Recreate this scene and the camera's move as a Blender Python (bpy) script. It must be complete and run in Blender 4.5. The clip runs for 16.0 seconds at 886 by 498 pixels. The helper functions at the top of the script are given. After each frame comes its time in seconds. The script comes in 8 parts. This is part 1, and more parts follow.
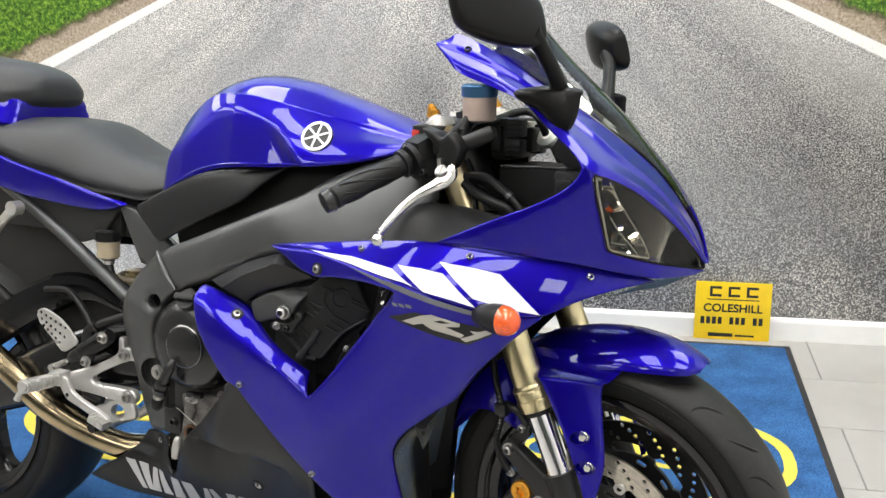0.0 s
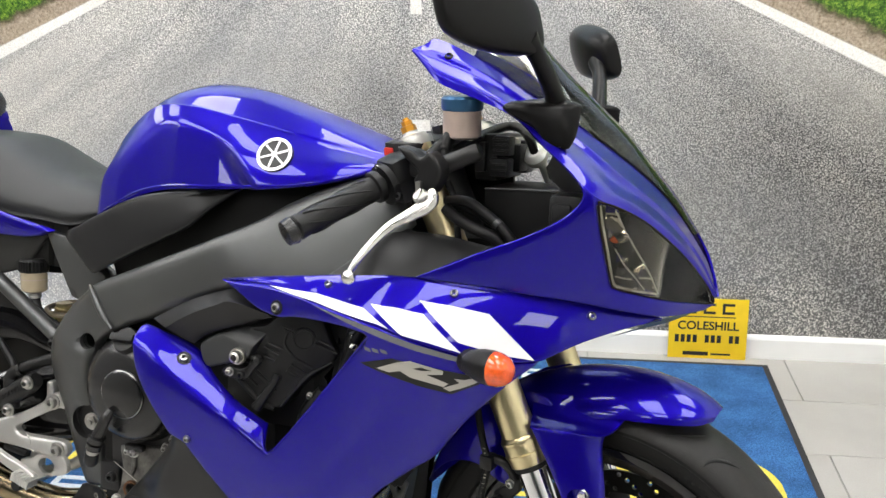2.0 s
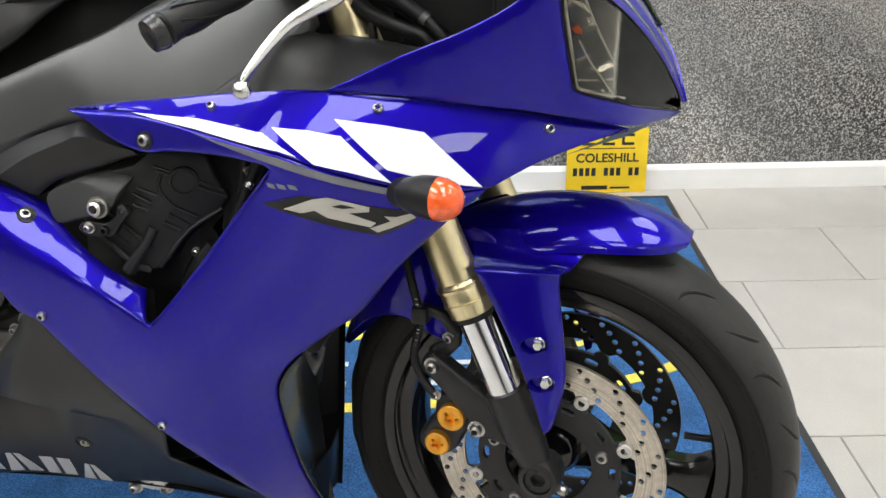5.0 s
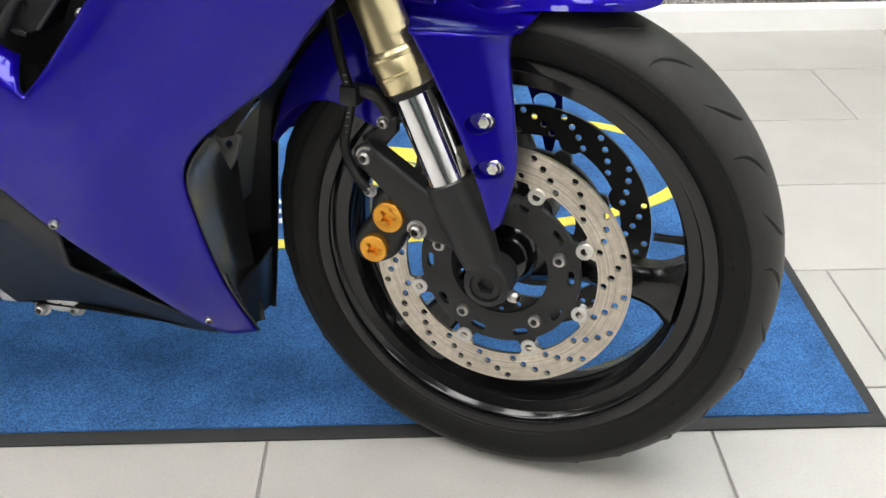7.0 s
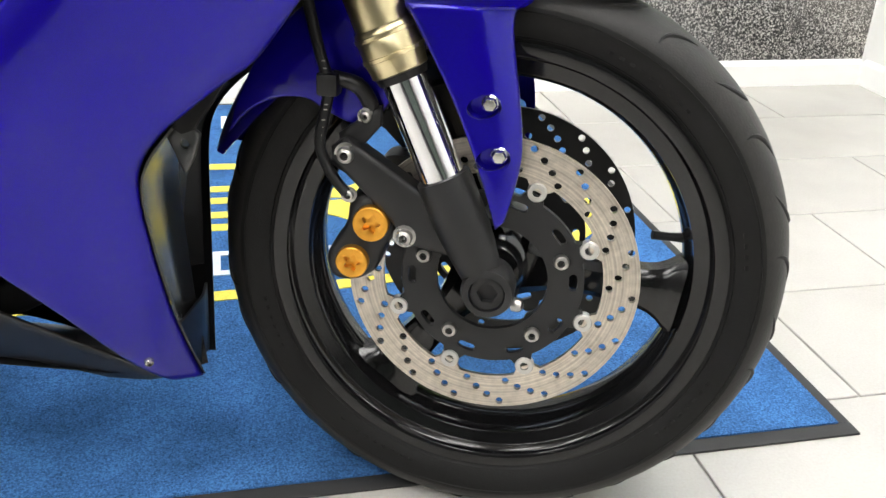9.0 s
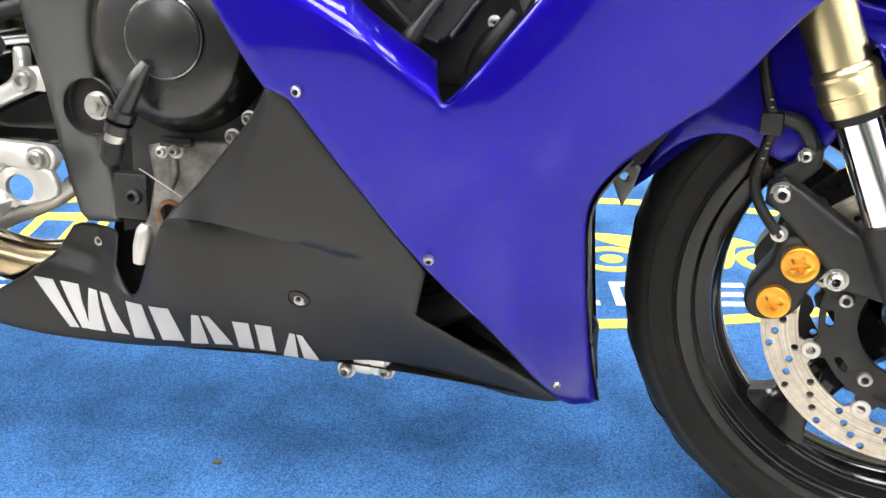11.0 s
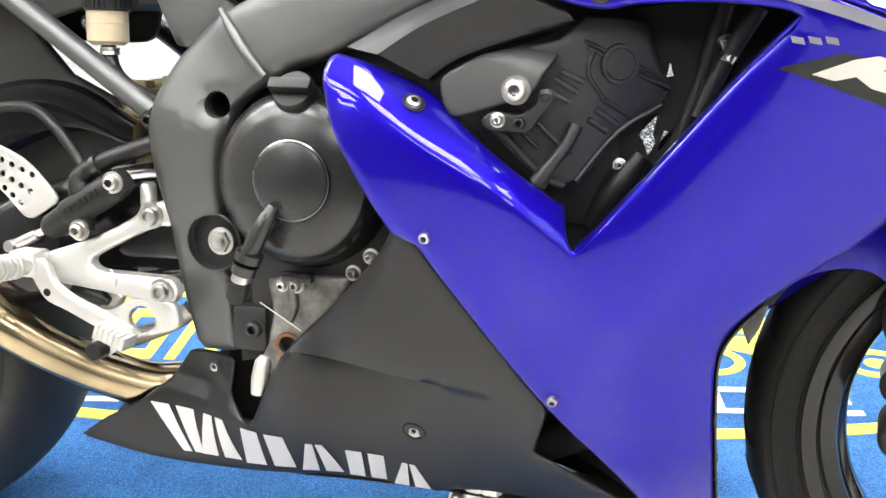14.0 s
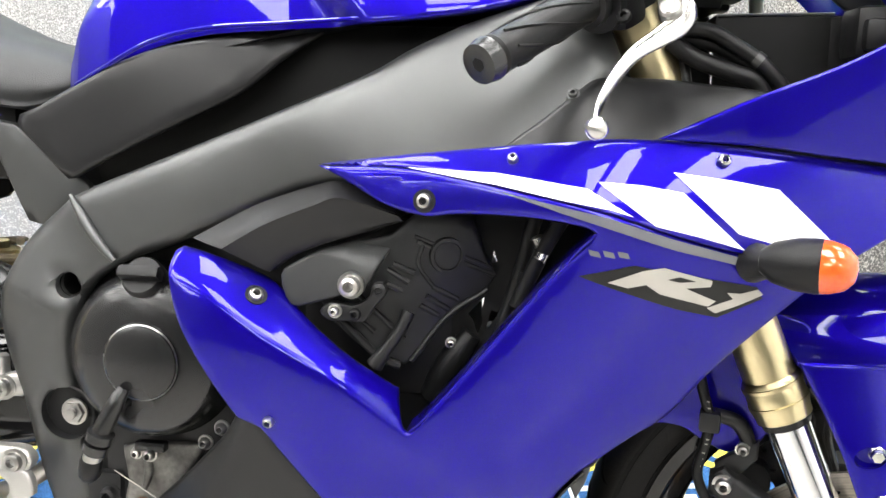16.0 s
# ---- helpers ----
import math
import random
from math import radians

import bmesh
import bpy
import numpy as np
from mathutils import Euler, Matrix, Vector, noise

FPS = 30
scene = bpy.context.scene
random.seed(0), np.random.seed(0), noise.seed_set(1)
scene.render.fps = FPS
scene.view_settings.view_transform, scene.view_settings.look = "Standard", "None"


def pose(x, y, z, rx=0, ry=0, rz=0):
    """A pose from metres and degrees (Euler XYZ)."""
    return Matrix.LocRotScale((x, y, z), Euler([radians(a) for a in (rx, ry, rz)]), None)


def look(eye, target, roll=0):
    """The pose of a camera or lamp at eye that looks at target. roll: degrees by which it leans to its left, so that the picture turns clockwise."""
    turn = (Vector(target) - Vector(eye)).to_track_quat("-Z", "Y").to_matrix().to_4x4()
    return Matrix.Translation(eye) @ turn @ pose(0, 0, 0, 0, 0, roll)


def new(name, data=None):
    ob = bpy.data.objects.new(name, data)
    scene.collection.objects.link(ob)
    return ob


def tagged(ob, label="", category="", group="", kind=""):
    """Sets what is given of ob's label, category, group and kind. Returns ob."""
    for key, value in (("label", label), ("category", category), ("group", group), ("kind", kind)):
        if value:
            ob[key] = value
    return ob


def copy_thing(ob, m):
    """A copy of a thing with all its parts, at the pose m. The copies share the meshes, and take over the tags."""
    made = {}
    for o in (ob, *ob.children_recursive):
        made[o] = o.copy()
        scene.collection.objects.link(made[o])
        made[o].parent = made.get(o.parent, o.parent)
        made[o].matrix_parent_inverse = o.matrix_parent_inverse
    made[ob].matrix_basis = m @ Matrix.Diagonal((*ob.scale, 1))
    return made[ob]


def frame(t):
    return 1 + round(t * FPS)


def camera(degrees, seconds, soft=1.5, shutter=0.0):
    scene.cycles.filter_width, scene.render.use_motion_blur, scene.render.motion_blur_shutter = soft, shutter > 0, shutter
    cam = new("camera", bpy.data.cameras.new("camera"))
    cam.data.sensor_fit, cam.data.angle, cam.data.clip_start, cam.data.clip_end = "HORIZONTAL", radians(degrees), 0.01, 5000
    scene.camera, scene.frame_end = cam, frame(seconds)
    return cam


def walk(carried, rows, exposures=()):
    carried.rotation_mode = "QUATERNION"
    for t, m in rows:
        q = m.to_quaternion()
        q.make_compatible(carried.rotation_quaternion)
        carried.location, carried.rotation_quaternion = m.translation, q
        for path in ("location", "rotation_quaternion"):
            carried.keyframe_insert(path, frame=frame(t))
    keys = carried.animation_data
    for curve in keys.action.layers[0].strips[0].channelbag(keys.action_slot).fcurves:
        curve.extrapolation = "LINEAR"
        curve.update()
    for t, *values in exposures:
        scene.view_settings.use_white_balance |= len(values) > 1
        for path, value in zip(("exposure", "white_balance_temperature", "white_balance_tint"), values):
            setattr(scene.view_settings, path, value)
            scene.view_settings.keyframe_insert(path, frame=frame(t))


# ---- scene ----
cam = camera(51.1, 16.0)
PATH = [
    (0, (0.024, -1.363, 1.207), (-0.380, 0.501, 0.606), -1.6),
    (0.5, (0.024, -1.358, 1.207), (-0.384, 0.502, 0.598), -1.6),
    (1, (0.032, -1.342, 1.208), (-0.389, 0.512, 0.592), -1.6),
    (1.5, (0.036, -1.295, 1.206), (-0.388, 0.563, 0.599), -1.4),
    (2, (-0.056, -1.190, 1.197), (-0.348, 0.695, 0.598), -1.0),
    (2.5, (-0.205, -1.095, 1.206), (-0.315, 0.808, 0.599), -1.1),
    (3, (-0.254, -1.047, 1.204), (-0.276, 0.850, 0.572), -1.1),
    (3.5, (-0.266, -1.029, 1.191), (-0.267, 0.851, 0.508), -1.0),
    (4, (-0.230, -1.009, 1.166), (-0.225, 0.850, 0.427), -1.0),
    (4.5, (-0.186, -0.991, 1.127), (-0.166, 0.839, 0.322), -0.6),
    (5, (-0.160, -0.980, 1.070), (-0.146, 0.812, 0.182), -0.8),
    (5.2, (-0.152, -0.977, 1.044), (-0.144, 0.793, 0.112), -0.8),
    (7.3, (-0.104, -0.890, 0.841), (-0.047, 0.794, -0.238), -0.2),
    (7.5, (-0.107, -0.878, 0.811), (-0.010, 0.825, -0.233), -0.1),
    (8, (-0.144, -0.856, 0.763), (0.102, 0.876, -0.206), 1.4),
    (8.5, (-0.206, -0.844, 0.744), (0.178, 0.892, -0.171), 2.6),
    (9, (-0.272, -0.841, 0.741), (0.156, 0.900, -0.144), 2.8),
    (9.5, (-0.332, -0.854, 0.736), (0.018, 0.924, -0.110), 2.2),
    (10, (-0.395, -0.844, 0.738), (-0.149, 0.959, -0.092), 1.7),
    (10.2, (-0.414, -0.844, 0.737), (-0.223, 0.971, -0.081), 1.4),
    (12.3, (-0.560, -0.804, 0.748), (-0.705, 1.005, -0.091), -0.1),
    (12.5, (-0.560, -0.802, 0.750), (-0.706, 1.009, -0.088), -0.2),
    (13, (-0.560, -0.803, 0.754), (-0.704, 1.016, -0.066), -0.4),
    (13.5, (-0.557, -0.805, 0.773), (-0.700, 1.034, 0.002), -0.7),
    (14, (-0.548, -0.804, 0.806), (-0.682, 1.062, 0.101), -1.0),
    (14.5, (-0.534, -0.804, 0.823), (-0.643, 1.081, 0.164), -0.8),
    (15, (-0.536, -0.811, 0.875), (-0.627, 1.083, 0.237), -0.6),
    (15.5, (-0.522, -0.817, 0.928), (-0.541, 1.088, 0.321), -0.6),
    (16, (-0.493, -0.817, 0.952), (-0.404, 1.080, 0.323), 0.1),
]
EXPOSURES = [(0, -0.84), (3, -0.94), (5.2, -0.88), (7.3, -0.70), (8.5, -0.58), (9.2, -0.38), (10.2, 0.08), (12.3, 0.34), (14, 0.47), (15, 0.31), (16, -0.07)]
walk(cam, [(t, look(eye, target, roll)) for t, eye, target, roll in PATH], EXPOSURES)

# ---------- light, world, exposure ----------
world = bpy.data.worlds.new("world")
scene.world = world
world.use_nodes = True
wn = world.node_tree
sky = wn.nodes.new("ShaderNodeTexSky")
sky.sky_type, sky.sun_disc = "NISHITA", False
sky.sun_elevation, sky.sun_rotation = radians(40), radians(200)
wn.links.new(sky.outputs["Color"], wn.nodes["Background"].inputs["Color"])
wn.nodes["Background"].inputs["Strength"].default_value = 0.05
scene.view_settings.exposure = 0.0


# ---------- materials ----------
def material(name, color, rough=0.5, metal=0.0, coat=0.0, coat_rough=0.03, grain=0.0, grain_scale=200.0,
             stain=0.0, stain_scale=6.0, bump=0.0, bump_scale=300.0, emit=0.0, spec=0.5, rough_var=0.0):
    m = bpy.data.materials.new(name)
    m.use_nodes = True
    nt = m.node_tree
    b = nt.nodes["Principled BSDF"]
    b.inputs["Base Color"].default_value = (*color, 1)
    b.inputs["Roughness"].default_value = rough
    b.inputs["Metallic"].default_value = metal
    b.inputs["Coat Weight"].default_value = coat
    b.inputs["Coat Roughness"].default_value = coat_rough
    b.inputs["Specular IOR Level"].default_value = spec
    b.inputs["Coat IOR"].default_value = 1.385
    co = nt.nodes.new("ShaderNodeTexCoord")
    col = None
    for amount, scale in ((grain, grain_scale), (stain, stain_scale)):
        if amount:
            n = nt.nodes.new("ShaderNodeTexNoise")
            n.inputs["Scale"].default_value, n.inputs["Detail"].default_value = scale, 4
            nt.links.new(co.outputs["Object"], n.inputs["Vector"])
            mr = nt.nodes.new("ShaderNodeMapRange")
            mr.inputs["From Min"].default_value, mr.inputs["From Max"].default_value = 0.3, 0.7
            mr.inputs["To Min"].default_value, mr.inputs["To Max"].default_value = 1 - amount, 1 + amount
            nt.links.new(n.outputs["Fac"], mr.inputs["Value"])
            mix = nt.nodes.new("ShaderNodeMix")
            mix.data_type, mix.blend_type = "RGBA", "MULTIPLY"
            mix.inputs["Factor"].default_value = 1
            if col:
                nt.links.new(col, mix.inputs["A"])
            else:
                mix.inputs["A"].default_value = (*color, 1)
            nt.links.new(mr.outputs["Result"], mix.inputs["B"])
            col = mix.outputs["Result"]
    if col:
        nt.links.new(col, b.inputs["Base Color"])
    if rough_var:
        n = nt.nodes.new("ShaderNodeTexNoise")
        n.inputs["Scale"].default_value, n.inputs["Detail"].default_value = 14, 6
        nt.links.new(co.outputs["Object"], n.inputs["Vector"])
        mr = nt.nodes.new("ShaderNodeMapRange")
        mr.inputs["To Min"].default_value, mr.inputs["To Max"].default_value = rough - rough_var, rough + rough_var
        nt.links.new(n.outputs["Fac"], mr.inputs["Value"])
        nt.links.new(mr.outputs["Result"], b.inputs["Roughness"])
    if bump:
        n = nt.nodes.new("ShaderNodeTexNoise")
        n.inputs["Scale"].default_value, n.inputs["Detail"].default_value = bump_scale, 3
        nt.links.new(co.outputs["Object"], n.inputs["Vector"])
        bp = nt.nodes.new("ShaderNodeBump")
        bp.inputs["Strength"].default_value, bp.inputs["Distance"].default_value = bump, 0.001
        nt.links.new(n.outputs["Fac"], bp.inputs["Height"])
        nt.links.new(bp.outputs["Normal"], b.inputs["Normal"])
    if emit:
        b.inputs["Emission Color"].default_value = (*color, 1)
        b.inputs["Emission Strength"].default_value = emit
    return m


BLUE = material("blue_paint", (0.0078, 0.0022, 0.262), rough=0.33, metal=0.6, coat=1.0, coat_rough=0.012, grain=0.14, grain_scale=1400, rough_var=0.04, spec=0.0)
BLACK_PLASTIC = material("black_plastic", (0.0075, 0.0075, 0.008), rough=0.38, spec=0.27, bump=0.25, bump_scale=900, stain=0.15, stain_scale=9, rough_var=0.08)
COWL_BLACK = material("satin_black_cowl", (0.0105, 0.0105, 0.0112), rough=0.34, spec=0.32, coat=0.0, coat_rough=0.3, bump=0.08, bump_scale=1200, stain=0.12, stain_scale=7, rough_var=0.07)
GLOSS_BLACK = material("gloss_black", (0.0055, 0.0055, 0.006), rough=0.14, spec=0.4, coat=0.3, coat_rough=0.05, rough_var=0.05)
FRAME_GREY = material("frame_grey", (0.094, 0.096, 0.096), rough=0.40, spec=0.5, metal=0.75, bump=0.12, bump_scale=1500, stain=0.08, stain_scale=6, rough_var=0.06)
ENGINE_BLACK = material("engine_black", (0.0135, 0.0135, 0.014), rough=0.40, spec=0.34, bump=0.1, bump_scale=900, stain=0.15, stain_scale=9, rough_var=0.08)
COVER_BLACK = material("cover_black", (0.011, 0.011, 0.0115), rough=0.25, spec=0.55, bump=0.06, bump_scale=700, rough_var=0.07)
# black plastic made paler: ceiling light round the tail put into the colour
LIT_BLACK = material("lit_black_plastic", (0.019, 0.019, 0.018), rough=0.6, spec=0.3, bump=0.2, bump_scale=600, stain=0.2, stain_scale=8)
# blacker than the plastics: puts shade into interiors, gaps and recesses
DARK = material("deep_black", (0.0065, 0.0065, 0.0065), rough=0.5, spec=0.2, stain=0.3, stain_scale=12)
MOUNT_GREY = material("bracket_grey", (0.030, 0.031, 0.031), rough=0.5, spec=0.45, bump=0.15, bump_scale=700, stain=0.12, stain_scale=9)
RUBBER = material("tyre_rubber", (0.0058, 0.0057, 0.0057), rough=0.5, spec=0.2, bump=0.3, bump_scale=500, stain=0.25, stain_scale=10, rough_var=0.1)
TREAD = material("worn_tread_rubber", (0.0145, 0.0138, 0.013), rough=0.5, spec=0.3, bump=0.3, bump_scale=420, grain=0.15, grain_scale=120, stain=0.3, stain_scale=9, rough_var=0.1)
SEAT_VINYL = material("seat_vinyl", (0.022, 0.023, 0.024), rough=0.5, spec=0.4, bump=0.5, bump_scale=900, stain=0.1, stain_scale=8)
GOLD = material("gold_anodised", (0.70, 0.60, 0.36), rough=0.30, metal=1.0, stain=0.08, stain_scale=12, rough_var=0.08)
CAP_GOLD = material("caliper_gold", (0.75, 0.36, 0.05), rough=0.3, metal=0.9, stain=0.1, stain_scale=60)
CHROME = material("chrome", (0.8, 0.8, 0.82), rough=0.06, metal=1.0, rough_var=0.03)
STEEL = material("steel", (0.45, 0.44, 0.42), rough=0.30, metal=1.0, grain=0.1, grain_scale=120, stain=0.12, stain_scale=14, rough_var=0.1)
ROTOR = material("rotor_steel", (0.54, 0.49, 0.42), rough=0.36, metal=1.0, grain=0.12, grain_scale=150, stain=0.15, stain_scale=18, rough_var=0.12)
ALLOY = material("cast_alloy", (0.53, 0.52, 0.495), rough=0.38, metal=0.72, bump=0.15, bump_scale=600, stain=0.08, stain_scale=15)
EXHAUST = material("exhaust_titanium", (0.42, 0.335, 0.21), rough=0.2, metal=1.0, stain=0.4, stain_scale=10, rough_var=0.07)
POLISHED = material("polished_alloy", (0.62, 0.61, 0.59), rough=0.22, metal=1.0, stain=0.06, stain_scale=20, rough_var=0.05)
WHITE_DECAL = material("white_decal", (0.78, 0.78, 0.78), rough=0.35, coat=0.8, stain=0.03)
SILVER_DECAL = material("silver_decal", (0.42, 0.40, 0.36), rough=0.4, coat=0.5, stain=0.10, stain_scale=22)
PRINT_GREY = material("pale_grey_print", (0.42, 0.42, 0.43), rough=0.4, coat=0.3, stain=0.06)
GREY_DECAL = material("grey_decal", (0.13, 0.13, 0.15), rough=0.35, coat=0.8)
BLACK_DECAL = material("black_decal", (0.012, 0.012, 0.012), rough=0.4, spec=0.2, coat=0.2, coat_rough=0.1)
MIRROR_BLACK = material("mirror_shell_black", (0.005, 0.0048, 0.0047), rough=0.30, spec=0.14, bump=0.08, bump_scale=900, rough_var=0.06)
AMBER = material("amber_lens", (0.75, 0.10, 0.015), rough=0.12, coat=1.0, grain=0.15, grain_scale=200)
RED_PLASTIC = material("red_plastic", (0.55, 0.03, 0.02), rough=0.4)
MASTER_BLUE = material("blue_anodised", (0.03, 0.10, 0.20), rough=0.3, metal=0.6)
REFLECTOR = material("faceted_reflector", (0.90, 0.87, 0.82), rough=0.07, metal=1.0, bump=0.15, bump_scale=60)
DIRTY_ALLOY = material("dirty_alloy", (0.15, 0.145, 0.135), rough=0.5, metal=0.6, bump=0.3, bump_scale=400, grain=0.15, grain_scale=200, stain=0.45, stain_scale=40)
SMOKED_BOWL = material("smoked_bowl", (0.020, 0.013, 0.009), rough=0.08, metal=1.0, bump=0.3, bump_scale=14)
PALE_METAL = material("pale_zinc", (0.70, 0.70, 0.68), rough=0.45, metal=0.4, stain=0.1, stain_scale=60)
RUSTY = material("rusty_steel", (0.16, 0.075, 0.035), rough=0.7, metal=0.3, grain=0.4, grain_scale=300)
FLUID = material("milky_plastic", (0.36, 0.28, 0.24), rough=0.4, coat=0.3, stain=0.15, stain_scale=30)
FLUID_YELLOW = material("yellowed_plastic", (0.34, 0.28, 0.19), rough=0.4, coat=0.3, stain=0.12, stain_scale=30)


def glass(name, color, alpha_mix, through_color, rough=0.02):
    m = bpy.data.materials.new(name)
    m.use_nodes = True
    nt = m.node_tree
    b = nt.nodes["Principled BSDF"]
    b.inputs["Base Color"].default_value = (*color, 1)
    b.inputs["Roughness"].default_value = 0.3
    tr = nt.nodes.new("ShaderNodeBsdfTransparent")
    tr.inputs["Color"].default_value = (*through_color, 1)
    body = nt.nodes.new("ShaderNodeMixShader")
    body.inputs["Fac"].default_value = alpha_mix
    nt.links.new(tr.outputs[0], body.inputs[1])
    nt.links.new(b.outputs[0], body.inputs[2])
    gl = nt.nodes.new("ShaderNodeBsdfGlossy")
    gl.inputs["Roughness"].default_value = rough
    fr = nt.nodes.new("ShaderNodeFresnel")
    fr.inputs["IOR"].default_value = 1.36
    mx = nt.nodes.new("ShaderNodeMixShader")
    nt.links.new(fr.outputs[0], mx.inputs["Fac"])
    nt.links.new(body.outputs[0], mx.inputs[1])
    nt.links.new(gl.outputs[0], mx.inputs[2])
    nt.links.new(mx.outputs[0], nt.nodes["Material Output"].inputs["Surface"])
    return m


SCREEN = glass("smoked_screen", (0.10, 0.11, 0.08), 0.08, (0.93, 0.935, 0.89))
LENS = glass("headlight_lens", (0.02, 0.02, 0.02), 0.04, (0.80, 0.78, 0.72))
# rotor steel for the far disc, its shade put into the colour
SHADED_ROTOR = material("shaded_rotor_steel", (0.03, 0.03, 0.03), rough=0.4, metal=0.6, stain=0.15, stain_scale=18)


def turned_finish(m, amount, scale):
    """Fine concentric machining marks about the wheel's axle."""
    nt = m.node_tree
    b = nt.nodes["Principled BSDF"]
    co = nt.nodes.new("ShaderNodeTexCoord")
    sub = nt.nodes.new("ShaderNodeVectorMath")
    sub.operation = "SUBTRACT"
    sub.inputs[1].default_value = (AXLE_AT[0], AXLE_AT[1], AXLE_AT[2])
    nt.links.new(co.outputs["Object"], sub.inputs[0])
    ln = nt.nodes.new("ShaderNodeVectorMath")
    ln.operation = "LENGTH"
    nt.links.new(sub.outputs["Vector"], ln.inputs[0])
    ns = nt.nodes.new("ShaderNodeTexNoise")
    ns.noise_dimensions = "1D"
    ns.inputs["Scale"].default_value, ns.inputs["Detail"].default_value = scale, 3
    nt.links.new(ln.outputs["Value"], ns.inputs["W"])
    mr = nt.nodes.new("ShaderNodeMapRange")
    mr.inputs["From Min"].default_value, mr.inputs["From Max"].default_value = 0.3, 0.7
    mr.inputs["To Min"].default_value, mr.inputs["To Max"].default_value = 1 - amount, 1 + amount
    nt.links.new(ns.outputs["Fac"], mr.inputs["Value"])
    mx = nt.nodes.new("ShaderNodeMix")
    mx.data_type, mx.blend_type = "RGBA", "MULTIPLY"
    mx.inputs["Factor"].default_value = 1
    nt.links.new(b.inputs["Base Color"].links[0].from_socket, mx.inputs["A"])
    nt.links.new(mr.outputs["Result"], mx.inputs["B"])
    nt.links.new(mx.outputs["Result"], b.inputs["Base Color"])


# ---------- building helpers ----------
def part(name, bm, mat, parent=None, label="", smooth=40, m=None):
    """Links a bmesh as one mesh object under a thing or a part."""
    if m is not None:
        bm.transform(m)
    bmesh.ops.recalc_face_normals(bm, faces=bm.faces)
    me = bpy.data.meshes.new(name)
    bm.to_mesh(me)
    bm.free()
    me.materials.append(mat)
    if smooth:
        me.shade_smooth()
        me.set_sharp_from_angle(angle=radians(smooth))
    ob = new(name, me)
    ob.parent = parent
    if label:
        tagged(ob, label)
    return ob


def thing(name, m, label, category, group="", kind=""):
    ob = new(name)
    ob.empty_display_size = 0.1
    ob.matrix_basis = m
    return tagged(ob, label, category, group, kind)


def spline(points, n=6, closed=False):
    """Catmull-Rom through the points, n steps a span."""
    p = [np.array(q, float) for q in points]
    k = len(p)
    out = []
    spans = k if closed else k - 1
    for i in range(spans):
        if closed:
            a, b, c, d = p[(i - 1) % k], p[i], p[(i + 1) % k], p[(i + 2) % k]
        else:
            b, c = p[i], p[i + 1]
            a = p[i - 1] if i else 2 * b - c
            d = p[i + 2] if i + 2 < k else 2 * c - b
        for s in range(n):
            t = s / n
            out.append(0.5 * (2 * b + (c - a) * t + (2 * a - 5 * b + 4 * c - d) * t * t + (3 * b - a - 3 * c + d) * t ** 3))
    if not closed:
        out.append(p[-1])
    return out


def sheet(ctrl, lam=2e-4):
    """A smooth sheet y(x, z) through control places (x, y, z)."""
    c = np.array(ctrl, float)
    xz, n = c[:, [0, 2]], len(c)

    def u(r2):
        return np.where(r2 > 1e-12, 0.5 * r2 * np.log(np.maximum(r2, 1e-12)), 0)

    kk = u(((xz[:, None] - xz[None]) ** 2).sum(-1)) + lam * np.eye(n)
    pp = np.c_[np.ones(n), xz]
    w = np.linalg.solve(np.block([[kk, pp], [pp.T, np.zeros((3, 3))]]), np.r_[c[:, 1], 0, 0, 0])

    def f(q):
        q = np.atleast_2d(np.array(q, float))
        return u(((q[:, None] - xz[None]) ** 2).sum(-1)) @ w[:n] + w[n] + q @ w[n + 1:]

    return f


def inside(q, poly):
    x, z = q[:, 0], q[:, 1]
    hit = np.zeros(len(q), bool)
    for (x0, z0), (x1, z1) in zip(poly, np.roll(poly, -1, 0)):
        cross = ((z0 > z) != (z1 > z)) & (x < (x1 - x0) * (z - z0) / (z1 - z0 + 1e-15) + x0)
        hit ^= cross
    return hit


def border(q, poly):
    d = np.full(len(q), 9.0)
    for a, b in zip(poly, np.roll(poly, -1, 0)):
        ab = b - a
        t = np.clip(((q - a) @ ab) / max(ab @ ab, 1e-12), 0, 1)
        d = np.minimum(d, np.linalg.norm(q - (a + t[:, None] * ab), axis=1))
    return d


def resample(poly, step):
    out = []
    poly = np.array(poly, float)
    for a, b in zip(poly, np.roll(poly, -1, 0)):
        n = max(1, int(round(np.linalg.norm(b - a) / step)))
        for i in range(n):
            out.append(a + (b - a) * i / n)
    return np.array(out)


